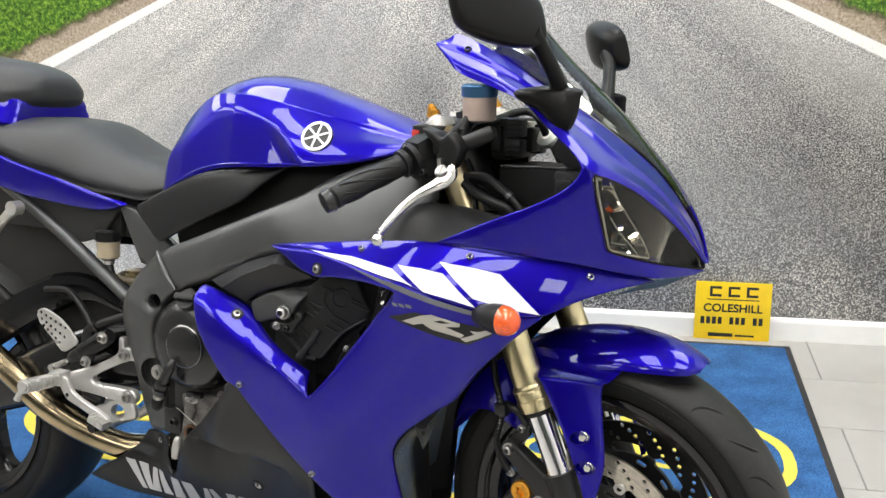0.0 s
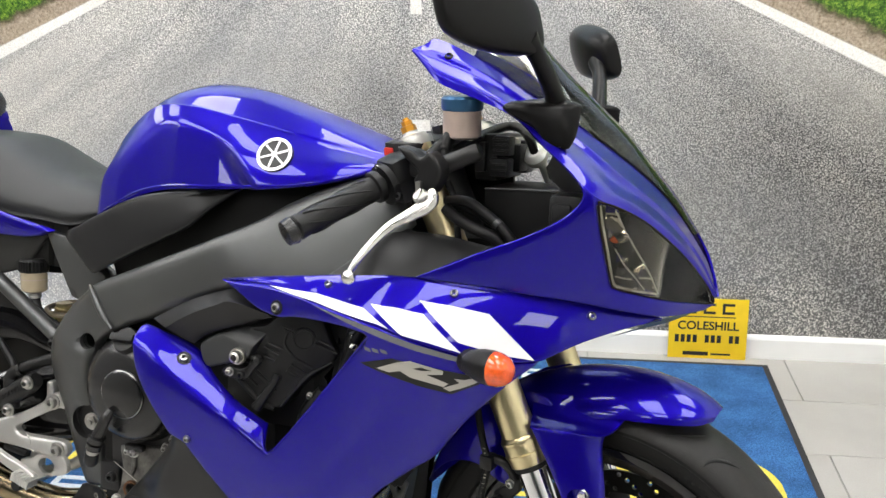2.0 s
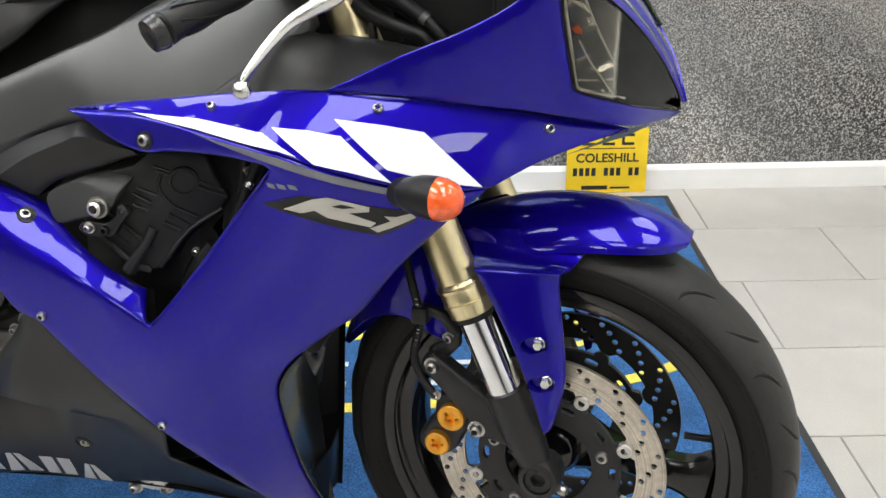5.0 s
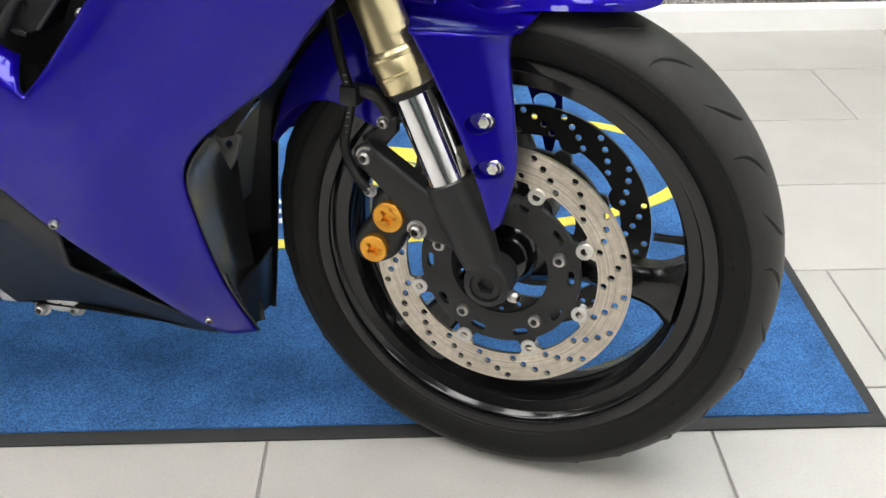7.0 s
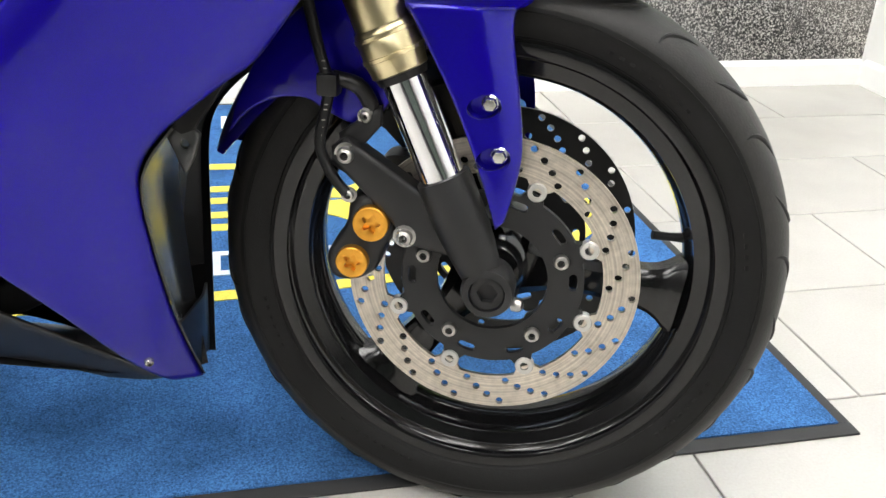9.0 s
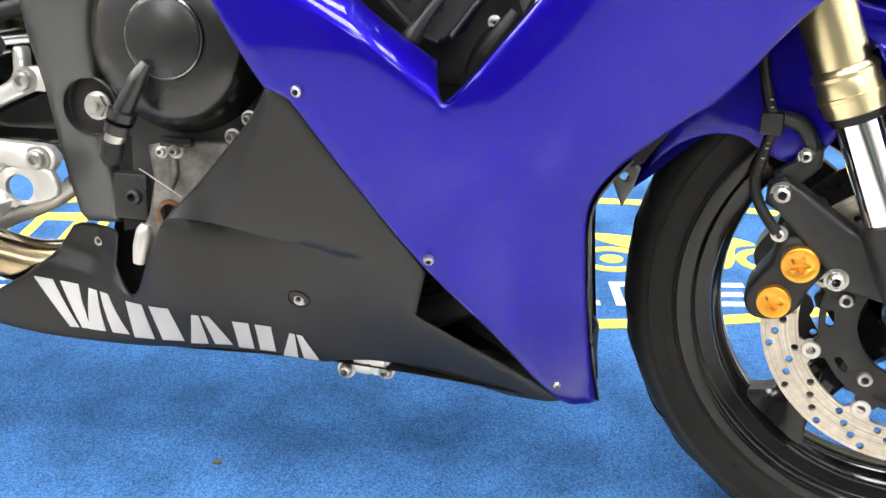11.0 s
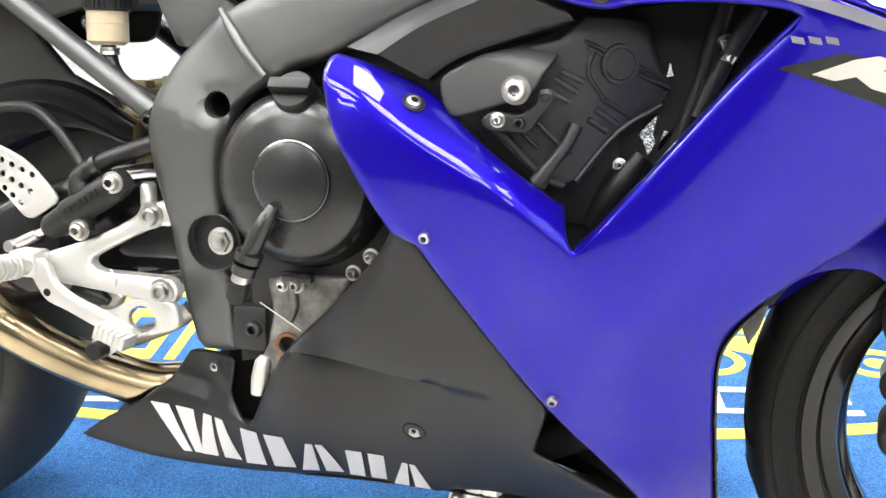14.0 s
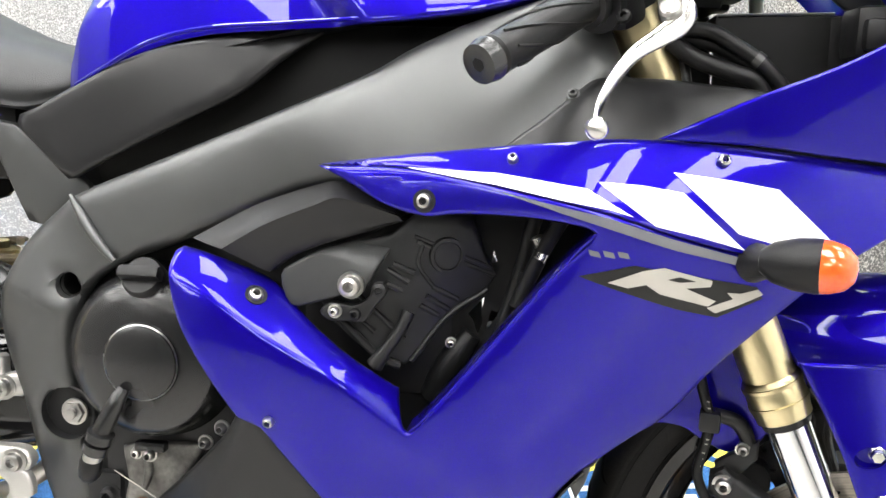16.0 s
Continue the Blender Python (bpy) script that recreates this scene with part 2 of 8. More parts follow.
def fill(poly, holes=(), step=0.012, edge_step=None, creases=(), rings=()):
    """Triangles of a flat outline with holes: points (n, 2), triangles, and the loops of border points."""
    from mathutils.geometry import delaunay_2d_cdt
    loops = [resample(poly, edge_step or step)] + [np.array(h, float) for h in holes]
    pts, edges, start = [], [], 0
    for lp in loops:
        pts += list(lp)
        edges += [(start + i, start + (i + 1) % len(lp)) for i in range(len(lp))]
        start += len(lp)
    folds = np.zeros((0, 2))
    if rings:                                             # strips of points that follow the border
        lp = loops[0]
        d = np.roll(lp, -1, 0) - np.roll(lp, 1, 0)
        nrm = np.c_[-d[:, 1], d[:, 0]] / np.maximum(np.linalg.norm(d, axis=1), 1e-9)[:, None]
        area = ((lp[:, 0] * np.roll(lp[:, 1], -1)) - (lp[:, 1] * np.roll(lp[:, 0], -1))).sum()
        nrm *= 1 if area > 0 else -1
        for dist in rings:
            cand = lp + nrm * dist
            cand = cand[inside(cand, lp)]
            cand = cand[border(cand, lp) > dist * 0.9]
            keep = []
            for c in cand:
                if not keep or min(np.hypot(*(c - k)) for k in keep[-6:]) > 0.0015:
                    keep.append(c)
            pts += keep
            start += len(keep)
    for line in creases:
        line = np.array(line, float)
        line = line[inside(line, loops[0]) & (border(line, loops[0]) > 0.002)]
        edges += [(start + i, start + i + 1) for i in range(len(line) - 1)]
        pts += list(line)
        start += len(line)
        folds = np.vstack([folds, line])
    lo, hi = loops[0].min(0), loops[0].max(0)
    gx = np.arange(lo[0] + step / 2, hi[0], step)
    gz = np.arange(lo[1] + step / 2, hi[1], step * 0.87)
    grid = np.array([(x + (0.5 * step if j % 2 else 0), z) for j, z in enumerate(gz) for x in gx]) if len(gx) and len(gz) else np.zeros((0, 2))
    if len(grid):
        ok = inside(grid, loops[0]) & (border(grid, loops[0]) > (max(rings) if rings else 0) + step * 0.5)
        for h in loops[1:]:
            ok &= ~inside(grid, h)
            ok &= border(grid, h) > step * 0.4
        if len(folds):
            ok &= np.sqrt(((grid[:, None] - folds[None]) ** 2).sum(-1)).min(1) > step * 0.5
        grid = grid[ok]
    allp = [Vector(p) for p in pts] + [Vector(p) for p in grid]
    v, e, f, ov, oe, of = delaunay_2d_cdt(allp, edges, [], 0, 1e-7)
    v = np.array([tuple(q) for q in v])
    tri = np.array([t for t in f if len(t) == 3])
    cen = v[tri].mean(1)
    ok = inside(cen, loops[0])
    for h in loops[1:]:
        ok &= ~inside(cen, h)
    return v, tri[ok], loops


def solid(poly, front, back, holes=(), step=0.012, edge_step=None, roll=0.0, mirror=False, creases=(), hole_roll=0.004):
    """A panel with an outline in x and z, its outer face at y = front(x, z) and its inner one at back; roll rounds the border."""
    v, tri, loops = fill(poly, holes, step, edge_step, creases, (roll * 0.12, roll * 0.4, roll) if roll else ())
    yf = front(v)
    if roll:
        for h, rr in [(loops[0], roll)] + [(h, min(roll, hole_roll)) for h in loops[1:] if hole_roll]:
            s = np.clip(1 - border(v, h) / rr, 0, 1)
            yf = yf + rr * (1 - np.sqrt(np.maximum(1 - s * s, 0)))
    yb = np.maximum(back(v), yf + 0.0005)
    bm = bmesh.new()
    sg = -1 if mirror else 1
    n = len(v)
    a = [bm.verts.new((x, sg * y, z)) for (x, z), y in zip(v, yf)]
    b = [bm.verts.new((x, sg * y, z)) for (x, z), y in zip(v, yb)]
    count = {}
    for t in tri:
        bm.faces.new([a[i] for i in t])
        bm.faces.new([b[i] for i in reversed(t)])
        for i in range(3):
            k = (t[i], t[(i + 1) % 3])
            count[k] = count.get(k, 0) + 1
    for (i, j) in count:
        if (j, i) not in count:
            bm.faces.new((a[j], a[i], b[i], b[j]))
    loose = [q for q in bm.verts if not q.link_faces]
    bmesh.ops.delete(bm, geom=loose, context="VERTS")
    return bm


def flat(y):
    return lambda q: np.full(len(q), float(y))


def panel(poly, f, thick=0.004, **kw):
    return solid(poly, f, lambda q: f(q) + thick, **kw)


def plate(poly, y0, y1, holes=(), roll=0.0, step=0.02, **kw):
    return solid(poly, flat(y0), flat(y1), holes=holes, roll=roll, step=step, **kw)


def loft(sections, closed=False, caps=True, n_u=3, n_v=3):
    """A skin through sections of 3D places, smooth both ways."""
    secs = [spline(s, n_v, closed) for s in sections]
    cols = list(zip(*secs))
    cols = [spline(c, n_u) for c in cols]
    rows = list(zip(*cols))
    bm = bmesh.new()
    vv = [[bm.verts.new(p) for p in r] for r in rows]
    w = len(vv[0])
    for i in range(len(vv) - 1):
        for j in range(w if closed else w - 1):
            k = (j + 1) % w
            q = [vv[i][j], vv[i][k], vv[i + 1][k], vv[i + 1][j]]
            bm.faces.new(q)
    if closed and caps:
        bm.faces.new(vv[0])
        bm.faces.new(list(reversed(vv[-1])))
    bmesh.ops.remove_doubles(bm, verts=bm.verts, dist=1e-6)
    return bm


def thicken(bm, t):
    bmesh.ops.recalc_face_normals(bm, faces=bm.faces)
    bmesh.ops.solidify(bm, geom=bm.faces[:], thickness=t)
    return bm


def tube(path, r, seg=12, n=6, caps=True):
    """A round tube along a smooth path; r one radius or one a place."""
    p = [Vector(q) for q in (spline(path, n) if n > 1 else path)]
    rs = r if hasattr(r, "__len__") else [r] * len(path)
    rs = np.interp(np.linspace(0, 1, len(p)), np.linspace(0, 1, len(rs)), rs)
    bm = bmesh.new()
    rings = []
    side = None
    for i, q in enumerate(p):
        d = (p[min(i + 1, len(p) - 1)] - p[max(i - 1, 0)]).normalized()
        if side is None:
            side = d.orthogonal().normalized()
        side = (side - d * side.dot(d)).normalized()
        up = d.cross(side)
        rings.append([bm.verts.new(q + (side * math.cos(a) + up * math.sin(a)) * rs[i]) for a in np.linspace(0, 2 * math.pi, seg, endpoint=False)])
    for a, b in zip(rings, rings[1:]):
        for j in range(seg):
            bm.faces.new((a[j], a[(j + 1) % seg], b[(j + 1) % seg], b[j]))
    if caps:
        bm.faces.new(list(reversed(rings[0])))
        bm.faces.new(rings[-1])
    return bm


def lathe(profile, seg=48, closed=False):
    """A body turned about the y axis from a profile of (radius, y)."""
    bm = bmesh.new()
    rings = []
    for r, y in profile:
        if r < 1e-6:
            rings.append([bm.verts.new((0, y, 0))])
        else:
            rings.append([bm.verts.new((r * math.cos(a), y, r * math.sin(a))) for a in np.linspace(0, 2 * math.pi, seg, endpoint=False)])
    pairs = list(zip(rings, rings[1:])) + ([(rings[-1], rings[0])] if closed else [])
    for a, b in pairs:
        for j in range(seg):
            k = (j + 1) % seg
            if len(a) == 1 and len(b) == 1:
                continue
            if len(a) == 1:
                bm.faces.new((a[0], b[k], b[j]))
            elif len(b) == 1:
                bm.faces.new((a[j], a[k], b[0]))
            else:
                bm.faces.new((a[j], a[k], b[k], b[j]))
    return bm


def turn_to(p, axis=(0, -1, 0)):
    """A pose that brings a lathe's -y end to point along axis at the place p."""
    q = Vector((0, -1, 0)).rotation_difference(Vector(axis).normalized())
    return Matrix.Translation(p) @ q.to_matrix().to_4x4()


def box(lo, hi, bevel=0.0, seg=2):
    bm = bmesh.new()
    bmesh.ops.create_cube(bm, size=1)
    lo, hi = Vector(lo), Vector(hi)
    bm.transform(Matrix.Translation((lo + hi) / 2) @ Matrix.Diagonal((*(hi - lo), 1)))
    if bevel:
        bmesh.ops.bevel(bm, geom=bm.edges[:], offset=bevel, segments=seg, profile=0.6, affect="EDGES")
    return bm


def join(*bms):
    out = bmesh.new()
    for b in bms:
        me = bpy.data.meshes.new("tmp")
        b.to_mesh(me)
        b.free()
        out.from_mesh(me)
        bpy.data.meshes.remove(me)
    return out


def circle(cx, cz, r, n=24, a0=0.0):
    return np.array([(cx + r * math.cos(a0 + 2 * math.pi * i / n), cz + r * math.sin(a0 + 2 * math.pi * i / n)) for i in range(n)])


def bolt_mesh(r=0.007, h=0.004):
    """A button-head screw with a hexagon socket, its head towards -y."""
    prof = [(r, 0.002), (r, -h * 0.3), (r * 0.86, -h * 0.8), (r * 0.55, -h), (r * 0.48, -h * 0.98), (r * 0.45, h * 0.5), (0, h * 0.5)]
    return lathe(prof, 18)


# ---------- mural and room materials ----------
def mural_material():
    m = bpy.data.materials.new("road_mural_print")
    m.use_nodes = True
    nt = m.node_tree
    b = nt.nodes["Principled BSDF"]
    b.inputs["Roughness"].default_value = 0.45
    b.inputs["Specular IOR Level"].default_value = 0.35
    co = nt.nodes.new("ShaderNodeTexCoord")
    sep = nt.nodes.new("ShaderNodeSeparateXYZ")
    nt.links.new(co.outputs["Object"], sep.inputs[0])
    X, Z = sep.outputs["X"], sep.outputs["Z"]

    def mth(op, a, bb=0.0, c=None):
        n = nt.nodes.new("ShaderNodeMath")
        n.operation = op
        for i, v in enumerate((a, bb) if c is None else (a, bb, c)):
            if hasattr(v, "links"):
                nt.links.new(v, n.inputs[i])
            else:
                n.inputs[i].default_value = v
        return n.outputs[0]

    def noise_tex(scale, detail=3.0, rough=0.6):
        n = nt.nodes.new("ShaderNodeTexNoise")
        n.inputs["Scale"].default_value, n.inputs["Detail"].default_value, n.inputs["Roughness"].default_value = scale, detail, rough
        nt.links.new(co.outputs["Object"], n.inputs["Vector"])
        return n.outputs["Fac"]

    def ramp(v, stops):
        n = nt.nodes.new("ShaderNodeValToRGB")
        while len(n.color_ramp.elements) < len(stops):
            n.color_ramp.elements.new(0.5)
        for e, (p, c) in zip(n.color_ramp.elements, stops):
            e.position, e.color = p, (*c, 1)
        nt.links.new(v, n.inputs[0])
        return n.outputs["Color"]

    def mix(f, a, bb):
        n = nt.nodes.new("ShaderNodeMix")
        n.data_type = "RGBA"
        nt.links.new(f, n.inputs["Factor"])
        for s, v in (("A", a), ("B", bb)):
            if hasattr(v, "links"):
                nt.links.new(v, n.inputs[s])
            else:
                n.inputs[s].default_value = (*v, 1)
        return n.outputs["Result"]

    def below(v, edge, soft):
        """1 where v < edge."""
        n = nt.nodes.new("ShaderNodeMapRange")
        n.inputs["From Min"].default_value, n.inputs["From Max"].default_value = -soft, soft
        nt.links.new(mth("SUBTRACT", edge, v), n.inputs["Value"])
        return n.outputs["Result"]

    depth = mth("MAXIMUM", mth("SUBTRACT", 1.519, Z), 0.02)          # height under the printed horizon
    off = mth("ADD", X, 0.558)
    lane = mth("DIVIDE", off, depth)
    side = below(off, 0.0, 0.001)                                    # the far lane is drawn a little wider
    lane = mth("MULTIPLY", lane, mth("SUBTRACT", 1.0402, mth("MULTIPLY", side, 0.088)))
    # the print's stone grain grows towards the floor
    fine = ramp(noise_tex(270, 2, 0.75), [(0.40, (0.025, 0.025, 0.027)), (0.5, (0.22, 0.22, 0.218)), (0.60, (0.72, 0.71, 0.69))])
    mid = ramp(noise_tex(240, 2, 0.75), [(0.41, (0.014, 0.014, 0.015)), (0.5, (0.16, 0.16, 0.16)), (0.59, (0.72, 0.70, 0.67))])
    coarse = ramp(noise_tex(195, 2, 0.8), [(0.42, (0.006, 0.006, 0.007)), (0.49, (0.07, 0.07, 0.07)), (0.54, (0.26, 0.25, 0.24)), (0.61, (0.85, 0.83, 0.79))])
    road = mix(below(Z, 0.82, 0.22), fine, mid)
    road = mix(below(Z, 0.42, 0.2), road, coarse)
    broad = ramp(noise_tex(2.2, 2), [(0.3, (0.80, 0.80, 0.815)), (0.7, (1.36, 1.345, 1.31))])
    n = nt.nodes.new("ShaderNodeMix")
    n.data_type, n.blend_type = "RGBA", "MULTIPLY"
    n.inputs["Factor"].default_value = 1
    nt.links.new(road, n.inputs["A"])
    nt.links.new(broad, n.inputs["B"])
    road = n.outputs["Result"]
    # the right side is multiplied darker towards the floor
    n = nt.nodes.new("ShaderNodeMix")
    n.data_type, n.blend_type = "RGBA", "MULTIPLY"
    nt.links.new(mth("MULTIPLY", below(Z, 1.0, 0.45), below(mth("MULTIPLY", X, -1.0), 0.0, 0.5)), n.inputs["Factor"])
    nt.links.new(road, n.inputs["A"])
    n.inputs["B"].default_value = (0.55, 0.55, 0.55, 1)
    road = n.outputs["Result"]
    # the left side is mixed paler towards the floor
    road = mix(mth("MULTIPLY", mth("MULTIPLY", below(X, -1.0, 0.7), below(Z, 0.85, 0.3)), 0.6), road, (0.50, 0.485, 0.455))
    # worn streaks that run up the lane towards the horizon
    cmb = nt.nodes.new("ShaderNodeCombineXYZ")
    nt.links.new(mth("MULTIPLY", lane, 2.6), cmb.inputs["X"])
    nt.links.new(mth("MULTIPLY", depth, 1.1), cmb.inputs["Y"])
    sn = nt.nodes.new("ShaderNodeTexNoise")
    sn.inputs["Scale"].default_value, sn.inputs["Detail"].default_value = 1.0, 4
    nt.links.new(cmb.outputs["Vector"], sn.inputs["Vector"])
    n = nt.nodes.new("ShaderNodeMix")
    n.data_type, n.blend_type = "RGBA", "MULTIPLY"
    n.inputs["Factor"].default_value = 1
    nt.links.new(road, n.inputs["A"])
    nt.links.new(ramp(sn.outputs["Fac"], [(0.32, (0.66, 0.67, 0.70)), (0.68, (1.38, 1.36, 1.32))]), n.inputs["B"])
    road = n.outputs["Result"]
    # paler wheel tracks up the lane
    track = mth("ABSOLUTE", mth("SUBTRACT", mth("ABSOLUTE", lane), 0.75))
    road = mix(mth("MULTIPLY", below(track, 0.30, 0.3), 0.24), road, (0.55, 0.55, 0.54))
    pale = below(mth("ABSOLUTE", mth("SUBTRACT", mth("ABSOLUTE", lane), 1.9)), 0.22, 0.25)
    road = mix(mth("MULTIPLY", pale, 0.28), road, (0.62, 0.58, 0.52))
    haze = below(depth, 0.50, 0.25)
    road = mix(mth("MULTIPLY", haze, 0.28), road, (0.5, 0.5, 0.5))
    # verge and grass outside the edge lines
    wob = mth("MULTIPLY", mth("SUBTRACT", noise_tex(14, 4), 0.5), 0.4)
    out = mth("ADD", mth("ABSOLUTE", lane), wob)
    verge = ramp(noise_tex(120, 4), [(0.3, (0.20, 0.15, 0.10)), (0.7, (0.52, 0.43, 0.33))])
    grass = ramp(noise_tex(60, 6, 0.8), [(0.36, (0.004, 0.015, 0.002)), (0.49, (0.045, 0.13, 0.010)), (0.64, (0.28, 0.42, 0.05))])
    shade = below(mth("ABSOLUTE", mth("SUBTRACT", out, 2.53)), 0.05, 0.05)
    is_verge = below(mth("SUBTRACT", 2.24, mth("ABSOLUTE", lane)), 0.0, 0.02)
    is_grass = below(mth("SUBTRACT", 2.54, out), 0.0, 0.04)
    col = mix(is_verge, road, verge)
    col = mix(is_grass, col, grass)
    col = mix(mth("MULTIPLY", shade, 0.75), col, (0.05, 0.04, 0.02))
    # edge lines and centre dashes
    edge = below(mth("ABSOLUTE", mth("SUBTRACT", mth("ABSOLUTE", lane), 2.175)), 0.066, 0.008)
    paint = ramp(noise_tex(200, 3), [(0.3, (0.66, 0.64, 0.59)), (0.6, (0.88, 0.86, 0.82))])
    col = mix(edge, col, paint)
    dash = below(mth("ABSOLUTE", mth("SUBTRACT", lane, 0.018)), 0.0375, 0.003)
    d1 = below(mth("ABSOLUTE", mth("SUBTRACT", Z, 0.60)), 0.13, 0.002)
    d2 = below(mth("ABSOLUTE", mth("SUBTRACT", Z, 1.09)), 0.049, 0.002)
    col = mix(mth("MULTIPLY", dash, mth("MAXIMUM", d1, d2)), col, paint)
    # printed sky over the horizon
    col = mix(below(Z, 1.51, 0.02), (0.55, 0.66, 0.80), col)
    # seam between two lengths of the print
    seam = below(mth("ABSOLUTE", mth("ADD", X, 0.585)), 0.0012, 0.0006)
    col = mix(mth("MULTIPLY", seam, 0.35), col, (0.1, 0.1, 0.1))
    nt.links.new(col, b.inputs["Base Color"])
    return m


WHITE_PAINT = material("white_wall_paint", (0.78, 0.78, 0.76), rough=0.6, bump=0.1, bump_scale=200, stain=0.03, stain_scale=3)
SKIRTING = material("white_gloss_paint", (0.80, 0.80, 0.78), rough=0.35, stain=0.04, stain_scale=5, bump=0.05, bump_scale=80)
GROUT = material("grout", (0.27, 0.26, 0.245), rough=0.9, grain=0.2, grain_scale=300)
TILE = material("porcelain_tile", (0.42, 0.405, 0.38), rough=0.22, grain=0.04, grain_scale=260, stain=0.05, stain_scale=5, rough_var=0.08)
CARPET = material("blue_mat_pile", (0.040, 0.115, 0.275), rough=1.0, grain=0.55, grain_scale=420, stain=0.30, stain_scale=8, bump=1.0, bump_scale=420, spec=0.05)
MAT_YELLOW = material("yellow_mat_pile", (0.70, 0.58, 0.10), rough=1.0, grain=0.3, grain_scale=420, bump=1.0, bump_scale=420, spec=0.05)
MAT_WHITE = material("white_mat_pile", (0.60, 0.66, 0.70), rough=1.0, grain=0.3, grain_scale=420, bump=1.0, bump_scale=420, spec=0.05)
MAT_RUBBER = material("mat_rubber", (0.022, 0.022, 0.023), rough=0.75, bump=0.3, bump_scale=300, stain=0.2)
SIGN_YELLOW = material("yellow_sign", (0.85, 0.58, 0.015), rough=0.35, stain=0.05, stain_scale=20)
SIGN_BLACK = material("sign_print", (0.02, 0.02, 0.02), rough=0.4)
PANEL_LIGHT = material("light_panel", (1.0, 0.985, 0.96), emit=18.0)
# unseen ceiling and walls get dark greys so paint reflections stay deep
CEILING_PAINT = material("grey_ceiling_paint", (0.30, 0.30, 0.295), rough=0.8, stain=0.03, stain_scale=3)
WARM_GREY = material("grey_wall_paint", (0.25, 0.245, 0.24), rough=0.7, stain=0.04, stain_scale=3, bump=0.1, bump_scale=200)
OUTSIDE = material("outside_glow", (0.30, 0.36, 0.30), emit=0.25)
SHOP_GREY = material("grey_shopfront_paint", (0.12, 0.12, 0.125), rough=0.6, stain=0.05)


DARK_FAR_FLOOR = material("dark_far_floor", (0.09, 0.09, 0.092), rough=1.0, grain=0.4, grain_scale=300, stain=0.1, spec=0.1)
DIRT = material("dried_dirt", (0.09, 0.065, 0.045), rough=0.95, grain=0.4, grain_scale=400)


def tint_by_object(m, amount):
    """Varies a piece's lightness by its own random number."""
    nt = m.node_tree
    b = nt.nodes["Principled BSDF"]
    src = b.inputs["Base Color"].links[0].from_socket
    info = nt.nodes.new("ShaderNodeObjectInfo")
    mr = nt.nodes.new("ShaderNodeMapRange")
    mr.inputs["To Min"].default_value, mr.inputs["To Max"].default_value = 1 - amount, 1 + amount
    nt.links.new(info.outputs["Random"], mr.inputs["Value"])
    mx = nt.nodes.new("ShaderNodeMix")
    mx.data_type, mx.blend_type = "RGBA", "MULTIPLY"
    mx.inputs["Factor"].default_value = 1
    nt.links.new(src, mx.inputs["A"])
    nt.links.new(mr.outputs["Result"], mx.inputs["B"])
    nt.links.new(mx.outputs["Result"], b.inputs["Base Color"])


tint_by_object(TILE, 0.035)

# ---------- room ----------
WALL_Y, RIGHT_X, LEFT_X, FRONT_Y, TOP = 1.57, 1.60, -4.2, -9.0, 2.75
floor = tagged(part("floor", box((LEFT_X - 0.2, FRONT_Y - 0.2, -0.15), (RIGHT_X + 0.2, WALL_Y + 0.2, -0.004)), GROUT, smooth=0),
               "pale grey porcelain tiled showroom floor", "floor", kind="structure")
# unseen dark floor, added beyond the tiles to keep paint reflections dark
tagged(part("far_floor_fill", box((LEFT_X, FRONT_Y, -0.003), (RIGHT_X, -3.4935, 0.002)), DARK_FAR_FLOOR, smooth=0), "unseen dark floor beyond the tiles, added to darken reflections", "carpet", kind="structure")
wall_north = tagged(part("wall_north", box((LEFT_X, WALL_Y, 0), (RIGHT_X, WALL_Y + 0.15, TOP)), WHITE_PAINT, smooth=0),
                    "white wall behind the motorcycle carrying a road mural", "wall", kind="structure")
wall_east = tagged(part("wall_east", box((RIGHT_X, FRONT_Y, 0), (RIGHT_X + 0.15, WALL_Y + 0.15, TOP)), WHITE_PAINT, smooth=0),
                   "plain white painted side wall", "wall", kind="structure")
wall_west = tagged(part("wall_west", box((LEFT_X - 0.15, FRONT_Y, 0), (LEFT_X, WALL_Y + 0.15, TOP)), WARM_GREY, smooth=0),
                   "unseen grey side wall, kept dark for reflections", "wall", kind="structure")
ceiling = tagged(part("ceiling", box((LEFT_X - 0.15, FRONT_Y - 0.15, TOP), (RIGHT_X + 0.15, WALL_Y + 0.15, TOP + 0.1)), CEILING_PAINT, smooth=0),
                 "unseen grey showroom ceiling", "ceiling", kind="structure")
# unseen shopfront wall added behind the camera: piers, sill and head round the glazing
SF = [(-4.2, -3.9, 0, TOP), (1.3, 1.6, 0, TOP), (-3.9, 1.3, 0, 0.25), (-3.9, 1.3, 2.45, TOP)]
wall_south = tagged(part("wall_south", join(*[box((a, FRONT_Y - 0.15, c), (b, FRONT_Y, d)) for a, b, c, d in SF]), SHOP_GREY, smooth=0),
                    "unseen grey shopfront wall with wide glazing", "wall", kind="structure")
window_1 = thing("window_1", pose(0, FRONT_Y - 0.08, 0), "unseen wide shopfront window with white mullions", "window", kind="structure")
for a, b in ((-3.9, -3.86), (-2.62, -2.56), (-1.33, -1.27), (-0.04, 0.02), (1.26, 1.3)):
    part("mullion", box((a, -0.03, 0.25), (b, 0.03, 2.45), 0.004), SKIRTING, window_1)
part("transom", box((-3.9, -0.025, 1.92), (1.3, 0.025, 1.97), 0.004), SKIRTING, window_1)
